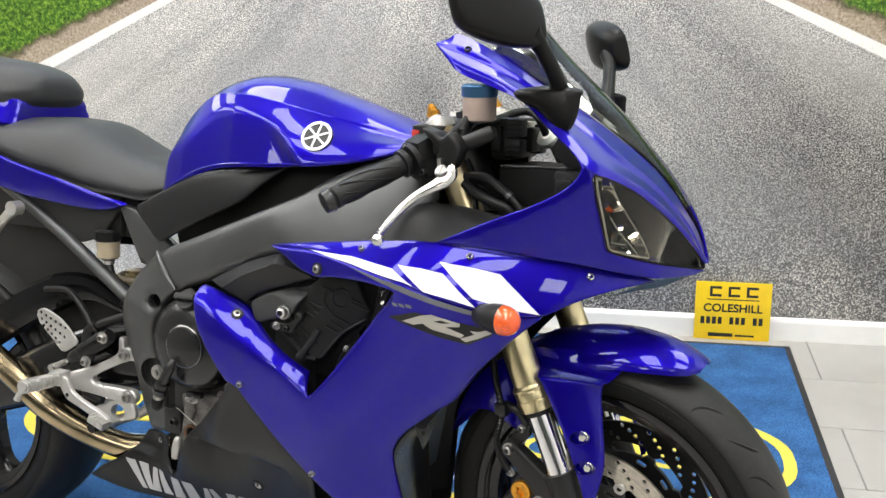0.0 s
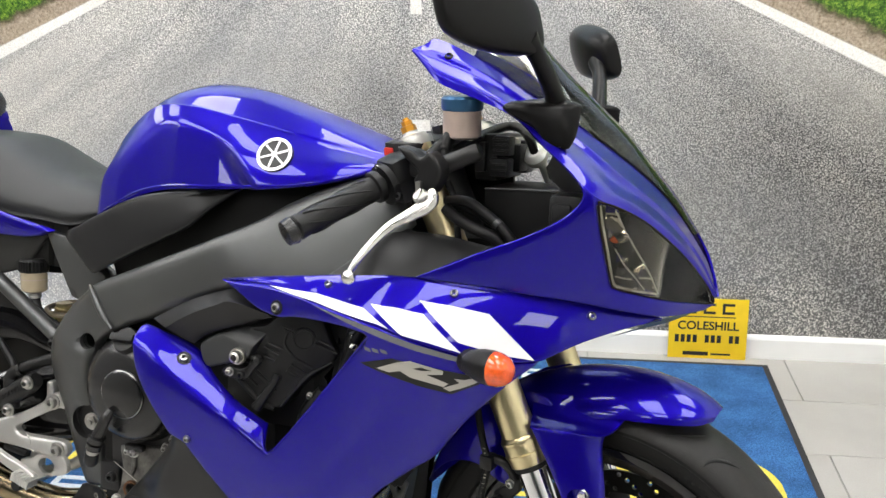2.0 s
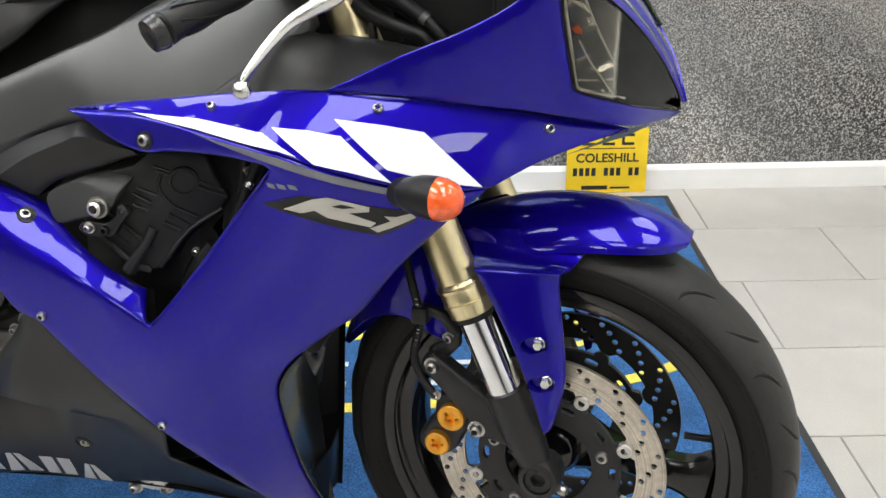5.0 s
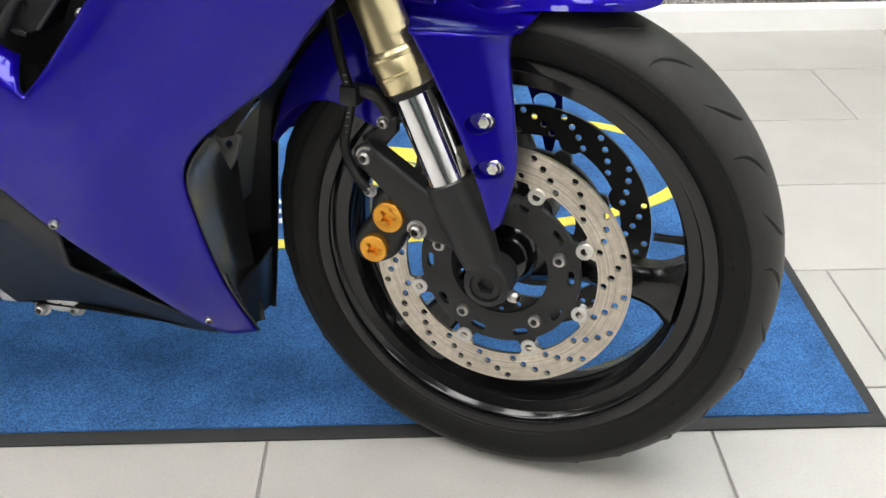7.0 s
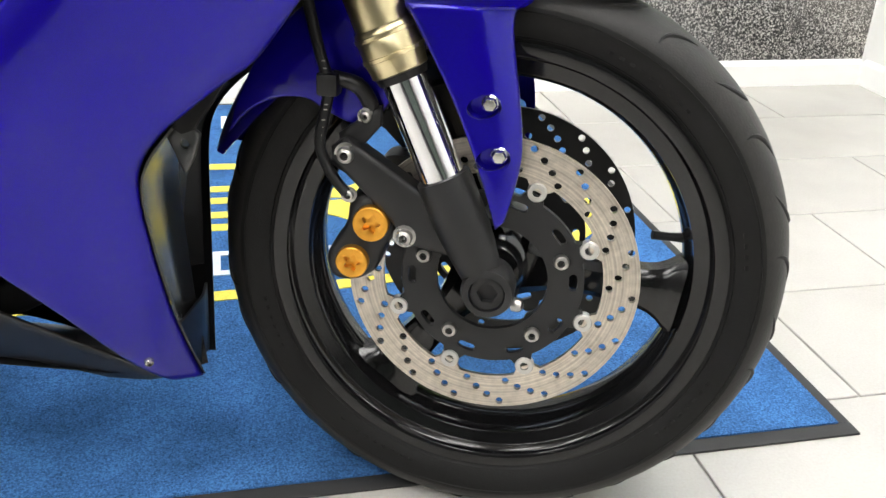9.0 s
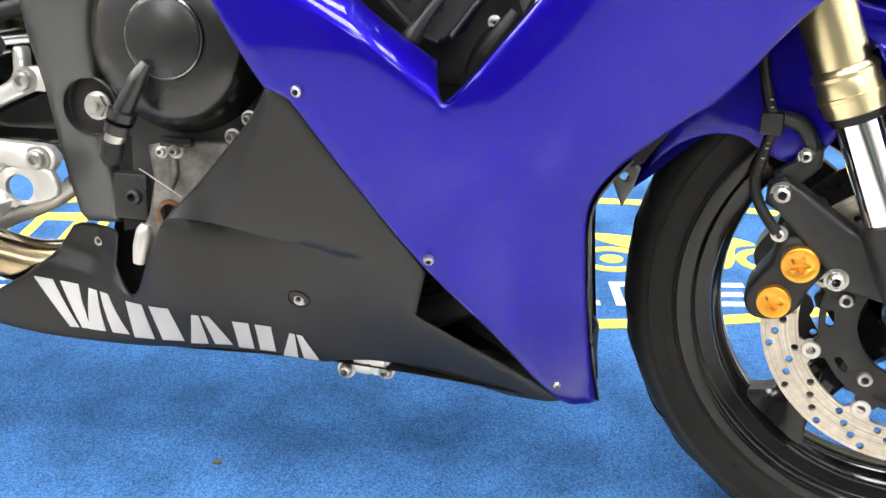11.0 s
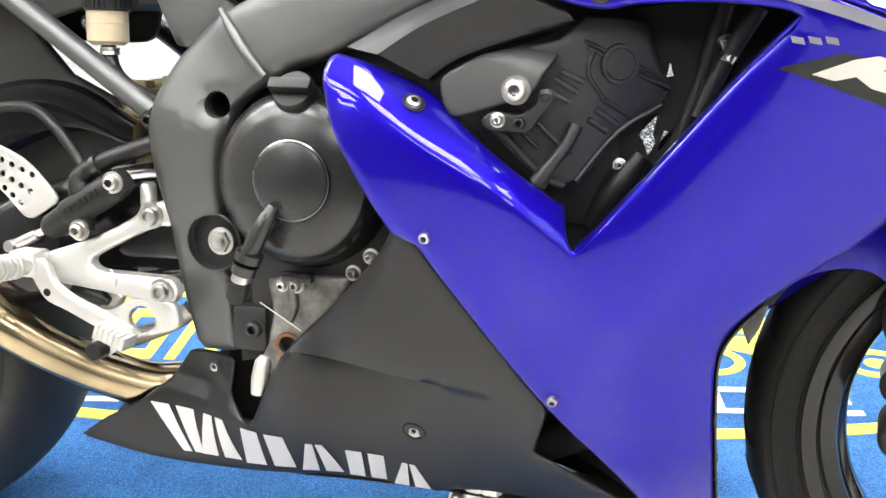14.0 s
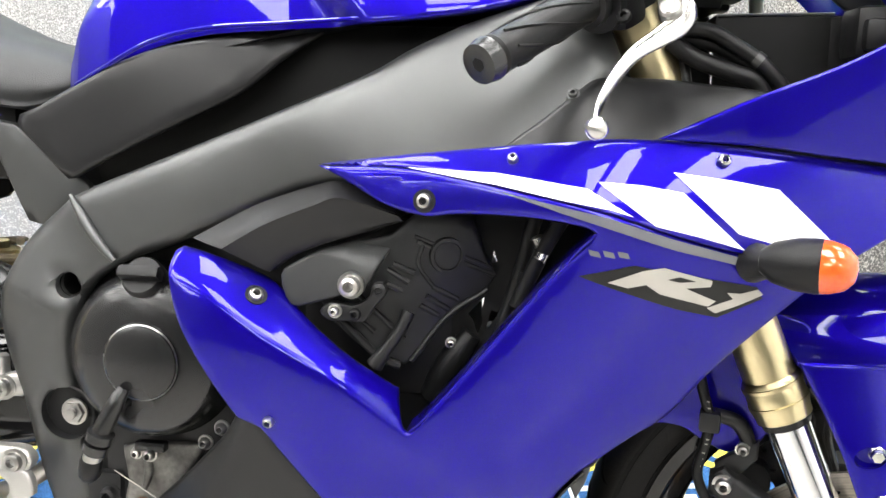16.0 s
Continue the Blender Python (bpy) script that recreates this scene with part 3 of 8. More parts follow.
# unseen backdrop with a weak glow, added outside the glazing
backdrop = tagged(part("backdrop", box((-6, FRONT_Y - 1.6, -0.5), (3.4, FRONT_Y - 1.55, 3.6)), OUTSIDE, smooth=0),
                  "dim glowing backdrop outside the unseen shopfront", "backdrop", kind="structure")

mural = thing("wall_mural", pose(0, 0, 0), "printed wall mural of an asphalt road with white lines and grass", "mural")
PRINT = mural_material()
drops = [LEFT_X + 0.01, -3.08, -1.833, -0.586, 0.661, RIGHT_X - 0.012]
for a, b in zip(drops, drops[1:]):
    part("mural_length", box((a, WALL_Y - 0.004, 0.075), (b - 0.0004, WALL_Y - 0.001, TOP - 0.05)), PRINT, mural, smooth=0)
skirt = [(0, 0), (0, 0.062), (0.004, 0.07), (0.010, 0.075), (0.018, 0.075), (0.018, 0)]


def skirting(name, x0, x1):
    bm = bmesh.new()
    a = [bm.verts.new((x0, WALL_Y - 0.018 + y, z)) for y, z in skirt]
    b = [bm.verts.new((x1, WALL_Y - 0.018 + y, z)) for y, z in skirt]
    for i in range(len(a)):
        j = (i + 1) % len(a)
        bm.faces.new((a[i], a[j], b[j], b[i]))
    bm.faces.new(a), bm.faces.new(b)
    return bm


tagged(part("baseboard", skirting("b", LEFT_X, RIGHT_X - 0.018), SKIRTING, smooth=20), "white painted skirting board under the mural", "skirting board", kind="structure")
bm = skirting("b", 0, WALL_Y - FRONT_Y - 0.018)
tagged(part("baseboard", bm, SKIRTING, smooth=20, m=Matrix.Translation((RIGHT_X, WALL_Y - 0.018, 0)) @ pose(0, 0, 0, 0, 0, -90) @ Matrix.Translation((0, -WALL_Y, 0))),
       "white painted skirting board along the side wall", "skirting board", kind="structure")

# ceiling light panels
light = thing("ceiling_light", pose(-1.45, 0.8, TOP), "wide white ceiling light panel, lit", "ceiling light", "ceiling light panels")
part("frame", join(box((-0.32, -0.62, -0.03), (0.32, -0.60, 0)), box((-0.32, 0.60, -0.03), (0.32, 0.62, 0)),
                   box((-0.32, -0.60, -0.03), (-0.30, 0.60, 0)), box((0.30, -0.60, -0.03), (0.32, 0.60, 0))), SKIRTING, light)
part("diffuser", box((-0.30, -0.60, -0.02), (0.30, 0.60, -0.005)), PANEL_LIGHT, light, "glowing opal diffuser")
for i, x in enumerate((-3.85, -2.65, -1.45, -0.25, 0.95)):  # full rows over the motorcycle, fewer in front; y=-4 row added as fill
    for j, y in enumerate((-4.0, -2.4, -0.8, 0.8)):
        if (j > 1 or (i + j) % 2 == 0) and (i, j) != (2, 3):
            copy_thing(light, pose(x, y, TOP))

# ---------- mat ----------
mat = thing("floor_mat", pose(0, 0, 0), "blue carpet floor mat with yellow print and black rubber edge", "floor mat")
MX0, MX1, MY1 = -2.25, 0.516, 1.498
part("carpet", box((MX0 + 0.022, 0.024, 0.0005), (MX1 - 0.018, MY1 - 0.02, 0.006)), CARPET, mat, "worn blue carpet")
part("edging", join(box((MX0, 0, 0.0003), (MX1, 0.0238, 0.004), 0.0012), box((MX0, MY1 - 0.0198, 0.0003), (MX1, MY1, 0.004), 0.0012),
                    box((MX0, 0.0238, 0.0003), (MX0 + 0.0218, MY1 - 0.0198, 0.004), 0.0012), box((MX1 - 0.0178, 0.0238, 0.0003), (MX1, MY1 - 0.0198, 0.004), 0.0012)),
     MAT_RUBBER, mat, "black rubber edging")


def ring_band(cx, cy, rx, ry, w, z0, z1, power=2.6, n=72):
    """A band along a rounded oval on the floor."""
    bm = bmesh.new()

    def oval(a, b):
        out = []
        for i in range(n):
            t = 2 * math.pi * i / n
            c, s = math.cos(t), math.sin(t)
            out.append((cx + a * math.copysign(abs(c) ** (2 / power), c), cy + b * math.copysign(abs(s) ** (2 / power), s)))
        return out

    o, i_ = oval(rx, ry), oval(rx - w, ry - w)
    vo, vi = [bm.verts.new((*p, z1)) for p in o], [bm.verts.new((*p, z1)) for p in i_]
    bo, bi = [bm.verts.new((*p, z0)) for p in o], [bm.verts.new((*p, z0)) for p in i_]
    for k in range(n):
        j = (k + 1) % n
        bm.faces.new((vo[k], vo[j], vi[j], vi[k]))
        bm.faces.new((vo[k], vo[j], bo[j], bo[k]))
        bm.faces.new((vi[k], vi[j], bi[j], bi[k]))
    return bm


part("yellow_oval", ring_band(-0.61, 0.768, 1.04, 0.302, 0.03, 0.004, 0.0075), MAT_YELLOW, mat, "yellow printed oval line")
rng = random.Random(3)
x = -1.45
while x < -0.42:                                            # large yellow lettering, as plain strokes
    w = rng.uniform(0.09, 0.12)
    kind = rng.random()
    strokes = [(0, 0.022, 0.715, 0.94)]
    if kind < 0.7:
        strokes += [(0.022, w, 0.715, 0.755), (0.022, w, 0.90, 0.94)]
    if kind > 0.35:
        strokes += [(w - 0.024, w, 0.755 if kind < 0.7 else 0.715, 0.90)]
    part("print_bar", join(*[box((x + p, q, 0.004), (x + r, t, 0.0075), 0.001) for p, r, q, t in strokes]), MAT_YELLOW, mat)
    x += w + rng.uniform(0.025, 0.04)
# yellow emblem: two wheels, a body between them and speed lines behind
for cx in (-0.175, 0.125):
    part("emblem_wheel", ring_band(cx, 0.742, 0.066, 0.055, 0.019, 0.004, 0.0075, 2.0, 40), MAT_YELLOW, mat)
    part("emblem_hub", ring_band(cx, 0.742, 0.022, 0.018, 0.0175, 0.004, 0.0075, 2.0, 20), MAT_YELLOW, mat)
for o in ([(-0.15, 0.800), (-0.09, 0.770), (-0.03, 0.715), (0.03, 0.705), (0.055, 0.740), (0.075, 0.800), (0.115, 0.812), (0.085, 0.845), (0.03, 0.850), (-0.01, 0.835), (-0.05, 0.848), (-0.10, 0.845), (-0.18, 0.862), (-0.20, 0.845)],
          [(-0.10, 0.862), (-0.03, 0.856), (0.02, 0.868), (0.055, 0.905), (0.04, 0.935), (-0.01, 0.938), (-0.05, 0.912), (-0.085, 0.905)]):
    bm = plate(spline(o, 4, True), -0.0075, -0.004, step=0.03)
    part("emblem_body", bm, MAT_YELLOW, mat, m=Matrix(((1, 0, 0, 0), (0, 0, 1, 0), (0, -1, 0, 0), (0, 0, 0, 1))))
for x0, x1, y in ((-0.37, -0.215, 0.927), (-0.36, -0.25, 0.868), (-0.38, -0.26, 0.800), (-0.36, -0.245, 0.745)):
    part("speed_line", box((x0, y - 0.014, 0.004), (x1, y + 0.014, 0.0075), 0.001), MAT_YELLOW, mat)
for x, end, y0, h, wide in ((-1.30, 0.06, 0.556, 0.088, 0.1), (-1.24, -0.05, 1.300, 0.085, 0.07)):
    while x < end:                                          # rows of white lettering, as plain strokes
        w = wide * rng.uniform(0.8, 1.1)
        strokes = [(0, 0.016, y0, y0 + h), (0.016, w, y0, y0 + 0.016), (0.016, w, y0 + h - 0.016, y0 + h)]
        if rng.random() < 0.6:
            strokes.append((0.016, w * 0.9, y0 + h / 2 - 0.008, y0 + h / 2 + 0.008))
        part("print_bar", join(*[box((x + p, q, 0.004), (x + r, t, 0.0075)) for p, r, q, t in strokes]), MAT_WHITE, mat)
        x += w + rng.uniform(0.02, 0.03)

crumb = join(*[lathe([(0, -r), (r * 0.8, -r * 0.6), (r, 0), (r * 0.7, r * 0.7), (0, r)], 7) for r in (0.004,)])
tagged(part("crumb", crumb, DIRT, m=Matrix.Translation((-0.772, 0.118, 0.0085)) @ Matrix.Diagonal((1.8, 1.0, 0.6, 1))), "small brown crumb of dirt on the blue mat", "debris")
# ---------- sign on the floor ----------
SIGN_M = pose(0.340, 1.533, 0.001, -4, 0, 0)
sign = thing("dealer_sign", SIGN_M, "yellow sign with black lettering leaning on the skirting board", "sign")
part("board", box((-0.117, 0.0, 0), (0.117, 0.006, 0.192), 0.0015), SIGN_YELLOW, sign)


def lettering(text, size, x, z, y=-0.0006):
    """Flat lettering of Blender's own font, as a mesh centred on x."""
    cu = bpy.data.curves.new("lettering", "FONT")
    cu.body, cu.size, cu.align_x, cu.extrude = text, size, "CENTER", 0.0004
    cu.offset = size * 0.022
    tmp = new("tmp", cu)
    dg = bpy.context.evaluated_depsgraph_get()
    me = bpy.data.meshes.new_from_object(tmp.evaluated_get(dg))
    bpy.data.objects.remove(tmp)
    bm = bmesh.new()
    bm.from_mesh(me)
    bpy.data.meshes.remove(me)
    bm.transform(Matrix.Translation((x, y, z)) @ pose(0, 0, 0, 90))
    return bm


for cx in (-0.055, 0.002, 0.058):                       # dealer's initials as blocks
    part("mark", join(box((cx - 0.018, -0.0008, 0.144), (cx - 0.010, 0.0005, 0.178)), box((cx - 0.010, -0.0008, 0.170), (cx + 0.018, 0.0005, 0.178)),
                      box((cx - 0.010, -0.0008, 0.144), (cx + 0.018, 0.0005, 0.152))), SIGN_BLACK, sign)
part("rule", box((-0.08, -0.0008, 0.133), (0.08, 0.0005, 0.136)), SIGN_BLACK, sign)
part("lettering", lettering("COLESHILL", 0.037, 0, 0.094), SIGN_BLACK, sign, "black lettering", smooth=0)
for i in range(11):
    if i not in (4, 8):
        part("bar", box((-0.098 + i * 0.018, -0.0008, 0.052), (-0.098 + i * 0.018 + 0.012, 0.0005, 0.076)), SIGN_BLACK, sign)
part("bar", box((-0.072, -0.0008, 0.010), (0.004, 0.0005, 0.022)), SIGN_BLACK, sign)
part("bar", box((0.012, -0.0008, 0.012), (0.07, 0.0005, 0.018)), SIGN_BLACK, sign)

# ---------- motorcycle ----------
# local frame: x forward from the front axle's foot, y to the machine's left, z up; it leans on its side stand, bars turned right
BIKE = pose(0, -0.02, 0, 0, 0, -11) @ pose(0, 0, 0, -9.5, 0, 0)
bike = thing("motorcycle", BIKE, "blue sports motorcycle with black frame and gold forks, leaning", "motorcycle")
RAKE = radians(24)
STEER = Matrix.Translation((0.103, 0, 0)) @ Matrix.Rotation(radians(-11.5), 4, Vector((-math.sin(RAKE), 0, math.cos(RAKE)))) @ Matrix.Translation((-0.103, 0, 0))
AXLE = Vector((-0.005, 0, 0.295))


def fork_x(z):
    return -0.005 - 0.435 * (z - 0.295)


def bolts(places, parent, mat=STEEL, r=0.0075, h=0.005, axis=(0, -1, 0), m=None, washer=True):
    for p in places:
        bm = bolt_mesh(r, h)
        if washer:
            bm = join(bm, lathe([(0, 0.0025), (r * 1.35, 0.0025), (r * 1.35, 0.0005), (r * 0.9, 0)], 20))
        bm.transform(turn_to(p, axis))
        part("bolt", bm, mat, parent, m=m)


# ----- front wheel -----
def wheel(name, axle, R, half, rim_r, steer, spokes, a0, front=True):
    at = steer @ Matrix.Translation(axle)
    # tyre
    prof = []
    bead = rim_r + 0.004
    for t in np.linspace(0, 0.96, 9):                  # near side wall, bead to shoulder
        prof.append((bead + (R * 0.885 - bead) * t, -half * (0.80 + 0.2 * math.sin(t * math.pi / 2))))
    for a in np.linspace(-90, 90, 25):
        prof.append((R * (0.885 + 0.115 * math.cos(radians(a))), half * math.sin(radians(a))))
    for t in np.linspace(0.96, 0, 9):
        prof.append((bead + (R * 0.885 - bead) * t, half * (0.80 + 0.2 * math.sin(t * math.pi / 2))))
    prof += [(bead - 0.012, half * 0.7), (bead - 0.012, -half * 0.7)]
    # rim: two lips, wells and a dropped centre
    rim = [(rim_r + 0.006, -half * 0.80), (rim_r + 0.006, -half * 0.86), (rim_r - 0.004, -half * 0.88), (rim_r - 0.008, -half * 0.84), (rim_r - 0.0085, -half * 0.76), (rim_r - 0.0065, -half * 0.73), (rim_r - 0.0095, -half * 0.70), (rim_r - 0.0115, -half * 0.605), (rim_r - 0.0125, -half * 0.595), (rim_r - 0.0255, -half * 0.575), (rim_r - 0.027, -half * 0.56), (rim_r - 0.029, -half * 0.30),
           (rim_r - 0.033, -half * 0.22), (rim_r - 0.036, 0), (rim_r - 0.032, half * 0.42), (rim_r - 0.014, half * 0.62), (rim_r - 0.010, half * 0.80),
           (rim_r - 0.004, half * 0.88), (rim_r + 0.006, half * 0.86), (rim_r + 0.006, half * 0.80), (rim_r - 0.004, half * 0.3), (rim_r - 0.004, -half * 0.3)]
    w = part(name, lathe(rim, 96, closed=True), GLOSS_BLACK, bike, "gloss black alloy wheel", m=at)
    tyre = part("tyre", lathe(prof, 128, closed=True), RUBBER, w, "black rubber road tyre with a worn tread", m=at)
    tyre.data.materials.append(TREAD)
    back = at.inverted()
    for f in tyre.data.polygons:                            # the worn running band is paler than the side wall
        c = back @ f.center
        if math.hypot(c.x, c.z) > R * 0.905:
            f.material_index = 1
    for i in range(spokes):
        a = radians(a0) + 2 * math.pi * i / spokes
        ca, sa = math.cos(a), math.sin(a)
        secs = []
        for r, wd, th in ((0.03, 0.034, 0.030), (0.075, 0.020, 0.022), (0.13, 0.021, 0.018), (0.170, 0.026, 0.018), (rim_r - 0.034, 0.046, 0.022)):
            sec = []
            for u, v in ((-1, -0.6), (-0.6, -1), (0.6, -1), (1, -0.6), (1, 0.6), (0.6, 1), (-0.6, 1), (-1, 0.6)):
                sec.append((r * ca - u * wd * sa, v * th, r * sa + u * wd * ca))
            secs.append(sec)
        part("spoke", loft(secs, closed=True, n_u=3, n_v=1), GLOSS_BLACK, w, m=at)
    part("hub", lathe([(0, -0.05), (0.026, -0.05), (0.034, -0.04), (0.036, 0.04), (0.026, 0.05), (0, 0.05)], 32), GLOSS_BLACK, w, m=at)
    return w, at


front_wheel, FW = wheel("front_wheel", AXLE, 0.301, 0.06, 0.231, STEER, 3, -8)


def brake_disc(parent, at, y, mat_ring, buttons=True):
    holes = []
    for row, rr in ((0, 0.1185), (1, 0.127), (2, 0.135), (3, 0.1425)):
        for i in range(18):
            a = 2 * math.pi * (i + 0.27 * row) / 18
            holes.append(circle(rr * math.cos(a), rr * math.sin(a), 0.0040, 10))
    n = 192
    inner, outer = [], []
    for i in range(n):
        a = 2 * math.pi * i / n
        near = abs(((math.degrees(a) - 22.5) + 22.5) % 45 - 22.5)
        tab = max(0.0, 1 - (near / 7.0) ** 4)
        inner.append(((0.1125 - 0.0085 * tab) * math.cos(a), (0.1125 - 0.0085 * tab) * math.sin(a)))
        outer.append(((0.0935 + 0.0085 * tab) * math.cos(a), (0.0935 + 0.0085 * tab) * math.sin(a)))
    ring = plate(circle(0, 0, 0.149, 96), y - 0.0025, y + 0.0025, holes=[np.array(inner)] + holes, step=0.02, edge_step=0.012)
    d = part("brake_disc", ring, mat_ring, parent, "drilled steel brake disc on a black carrier", m=at, smooth=30)
    slots = []
    for i in range(10):                                     # small slots on either side of each carrier bolt
        a = math.radians(36 * i + 2)
        arc = [math.radians(d) for d in (-6.5, -5.5, -3, 0, 3, 5.5, 6.5)]
        top, low = (0.0835, 0.0860, 0.0868, 0.0868, 0.0868, 0.0860, 0.0835), (0.0815, 0.0792, 0.0784, 0.0784, 0.0784, 0.0792, 0.0815)
        slots.append(np.array([(r * math.cos(a + d), r * math.sin(a + d)) for d, r in zip(arc, top)] + [(r * math.cos(a + d), r * math.sin(a + d)) for d, r in zip(reversed(arc), low)]))
    part("disc_carrier", plate(outer, y - 0.004, y + 0.004, holes=[circle(0, 0, 0.057, 48)] + slots, roll=0.0012, step=0.02), ENGINE_BLACK, parent, m=at, smooth=30)
    if buttons:
        for i in range(8):
            a = math.radians(45 * i + 22.5)
            b = lathe([(0.0098, y + 0.004), (0.0098, y - 0.0045), (0.0088, y - 0.0058), (0.0046, y - 0.0058), (0.0044, y + 0.003), (0, y + 0.003)], 24)
            b.transform(Matrix.Translation((0.1035 * math.cos(a), 0, 0.1035 * math.sin(a))))
            part("disc_button", b, ALLOY, parent, m=at)
        for i in range(5):
            a = math.radians(72 * i + 20)
            b = bolt_mesh(0.008, 0.006)
            b.transform(Matrix.Translation((0.0735 * math.cos(a), y - 0.004, 0.0735 * math.sin(a))))
            part("disc_bolt", b, STEEL, parent, m=at)


AXLE_AT = FW @ Vector((0, -0.068, 0))
turned_finish(ROTOR, 0.22, 420)
brake_disc(front_wheel, FW, -0.068, ROTOR)
brake_disc(front_wheel, FW, 0.068, SHADED_ROTOR, buttons=False)
part("valve", tube([(0.199, 0, 0.036), (0.178, -0.006, 0.038), (0.160, -0.010, 0.040)], [0.006, 0.0045, 0.005], 10, 3), BLACK_PLASTIC, front_wheel, m=FW)

for a_mid, count in ((58, 9), (128, 7), (-32, 8), (-118, 9), (12, 4), (200, 6)):       # maker's marks on the side wall as plain raised bars
    for i in range(count):
        a = radians(a_mid + (i - count / 2) * 2.6)
        bm = box((-0.0024, 0.0002, -0.0035), (0.0024, 0.0012, 0.0035))
        bm.transform(Matrix.Rotation(-a, 4, "Y") @ Matrix.Translation((0.2540, -0.0578, 0)) @ Matrix.Rotation(radians(8), 4, "Z") @ Matrix.Rotation(radians(90), 4, "Y"))
        part("sidewall_mark", bm, RUBBER, front_wheel, m=FW)
for rr, yy in ((0.2415, -0.0520), (0.2665, -0.0598)):
    part("mould_line", lathe([(rr - 0.0012, yy + 0.001), (rr, yy - 0.0008), (rr + 0.0012, yy + 0.001)], 128, closed=True), RUBBER, front_wheel, m=FW)

# shoulder tread grooves as dark tubes, shade put into colour, long and short by turns
for i in range(28):
    a0 = 2 * math.pi * i / 28
    pth = []
    for t in np.linspace(0, 1, 9):
        y = -0.010 - 0.038 * t if i % 2 else -0.022 - 0.032 * t
        r = 0.301 * (0.885 + 0.115 * math.cos(math.asin(min(1, -y / 0.06)))) - 0.0010
        a = a0 + (0.15 * t ** 1.6 if i % 2 else 0.15 - 0.13 * (1 - t) ** 2)
        pth.append((r * math.cos(a), y, r * math.sin(a)))
    part("tread_groove", tube(pth, [0.0010, 0.0026, 0.0031, 0.0029, 0.0022, 0.0008], 8, 2), DARK, front_wheel, m=FW)

# ----- forks -----
for side in (-1, 1):
    y = side * 0.101
    lab = "gold upside-down fork leg with chrome stanchion"
    def fp(z, dy=0.0):
        return (fork_x(z), y + dy, z)
    leg = part("fork_leg", tube([fp(0.955), fp(0.75), fp(0.60), fp(0.535)], [0.0245, 0.0245, 0.0255, 0.026], 32, 4), GOLD, bike, lab, m=STEER)
    part("collar", tube([fp(0.548), fp(0.545), fp(0.520), fp(0.513), fp(0.508), fp(0.506)], [0.0265, 0.029, 0.029, 0.0275, 0.0275, 0.024], 32, 1), GOLD, leg, m=STEER)
    for zr in (0.541, 0.523):
        part("collar_ring", tube([fp(zr + 0.0022), fp(zr + 0.0015), fp(zr - 0.0015), fp(zr - 0.0022)], [0.0285, 0.0302, 0.0302, 0.0285], 32, 1), GOLD, leg, m=STEER)
    part("dust_seal", tube([fp(0.507), fp(0.500)], [0.0255, 0.0235], 32, 1), BLACK_PLASTIC, leg, m=STEER)
    part("stanchion", tube([fp(0.51), fp(0.39)], 0.0215, 32, 2), CHROME, leg, "chromed stanchion", m=STEER)
    part("fork_cap", tube([fp(0.953), fp(0.960), fp(0.963), fp(0.966)], [0.023, 0.022, 0.012, 0.011], 24, 1), ALLOY, leg, m=STEER)
    part("adjuster", tube([fp(0.966), fp(0.974), fp(0.975), fp(0.981), fp(0.982), fp(0.985)], [0.0112, 0.0112, 0.0080, 0.0080, 0.0050, 0.0045], 6, 1), CAP_GOLD, leg, "gold anodised adjuster", m=STEER)
    # axle clamp casting with its calliper arms
    body = tube([fp(0.408), fp(0.405), fp(0.36), fp(0.33), fp(0.31)], [0.0245, 0.0268, 0.0265, 0.023, 0.020], 24, 3)
    clamp = lathe([(0, 0.022), (0.024, 0.022), (0.0265, 0.012), (0.0265, -0.014), (0.0245, -0.020), (0.018, -0.022), (0.0175, -0.010), (0, -0.010)], 32)
    clamp.transform(Matrix.Translation((AXLE.x, y, AXLE.z + 0.004)))
    s = side
    arm = solid([(-0.040, 0.395), (-0.075, 0.392), (-0.132, 0.430), (-0.150, 0.440), (-0.164, 0.430), (-0.164, 0.412), (-0.150, 0.404),
                 (-0.108, 0.362), (-0.086, 0.335), (-0.030, 0.325), (0.0, 0.29), (-0.012, 0.34)], flat(-0.105), flat(-0.082), roll=0.006, step=0.012, mirror=(side > 0))
    leg2 = part("fork_foot", join(body, clamp, arm), ENGINE_BLACK, bike, "black cast axle clamp", m=STEER)
    if side < 0:
        part("axle_end", plate(circle(AXLE.x, AXLE.z + 0.004, 0.0172, 32), y - 0.019, y - 0.008, holes=[circle(AXLE.x, AXLE.z + 0.004, 0.0105, 6)], roll=0.0015, step=0.01), ENGINE_BLACK, leg2, m=STEER)
        part("pinch_bolt", bolt_mesh(0.007, 0.008), STEEL, leg2, m=STEER @ Matrix.Translation((0.022, y - 0.006, 0.285)) @ pose(0, 0, 0, 0, 0, 70))

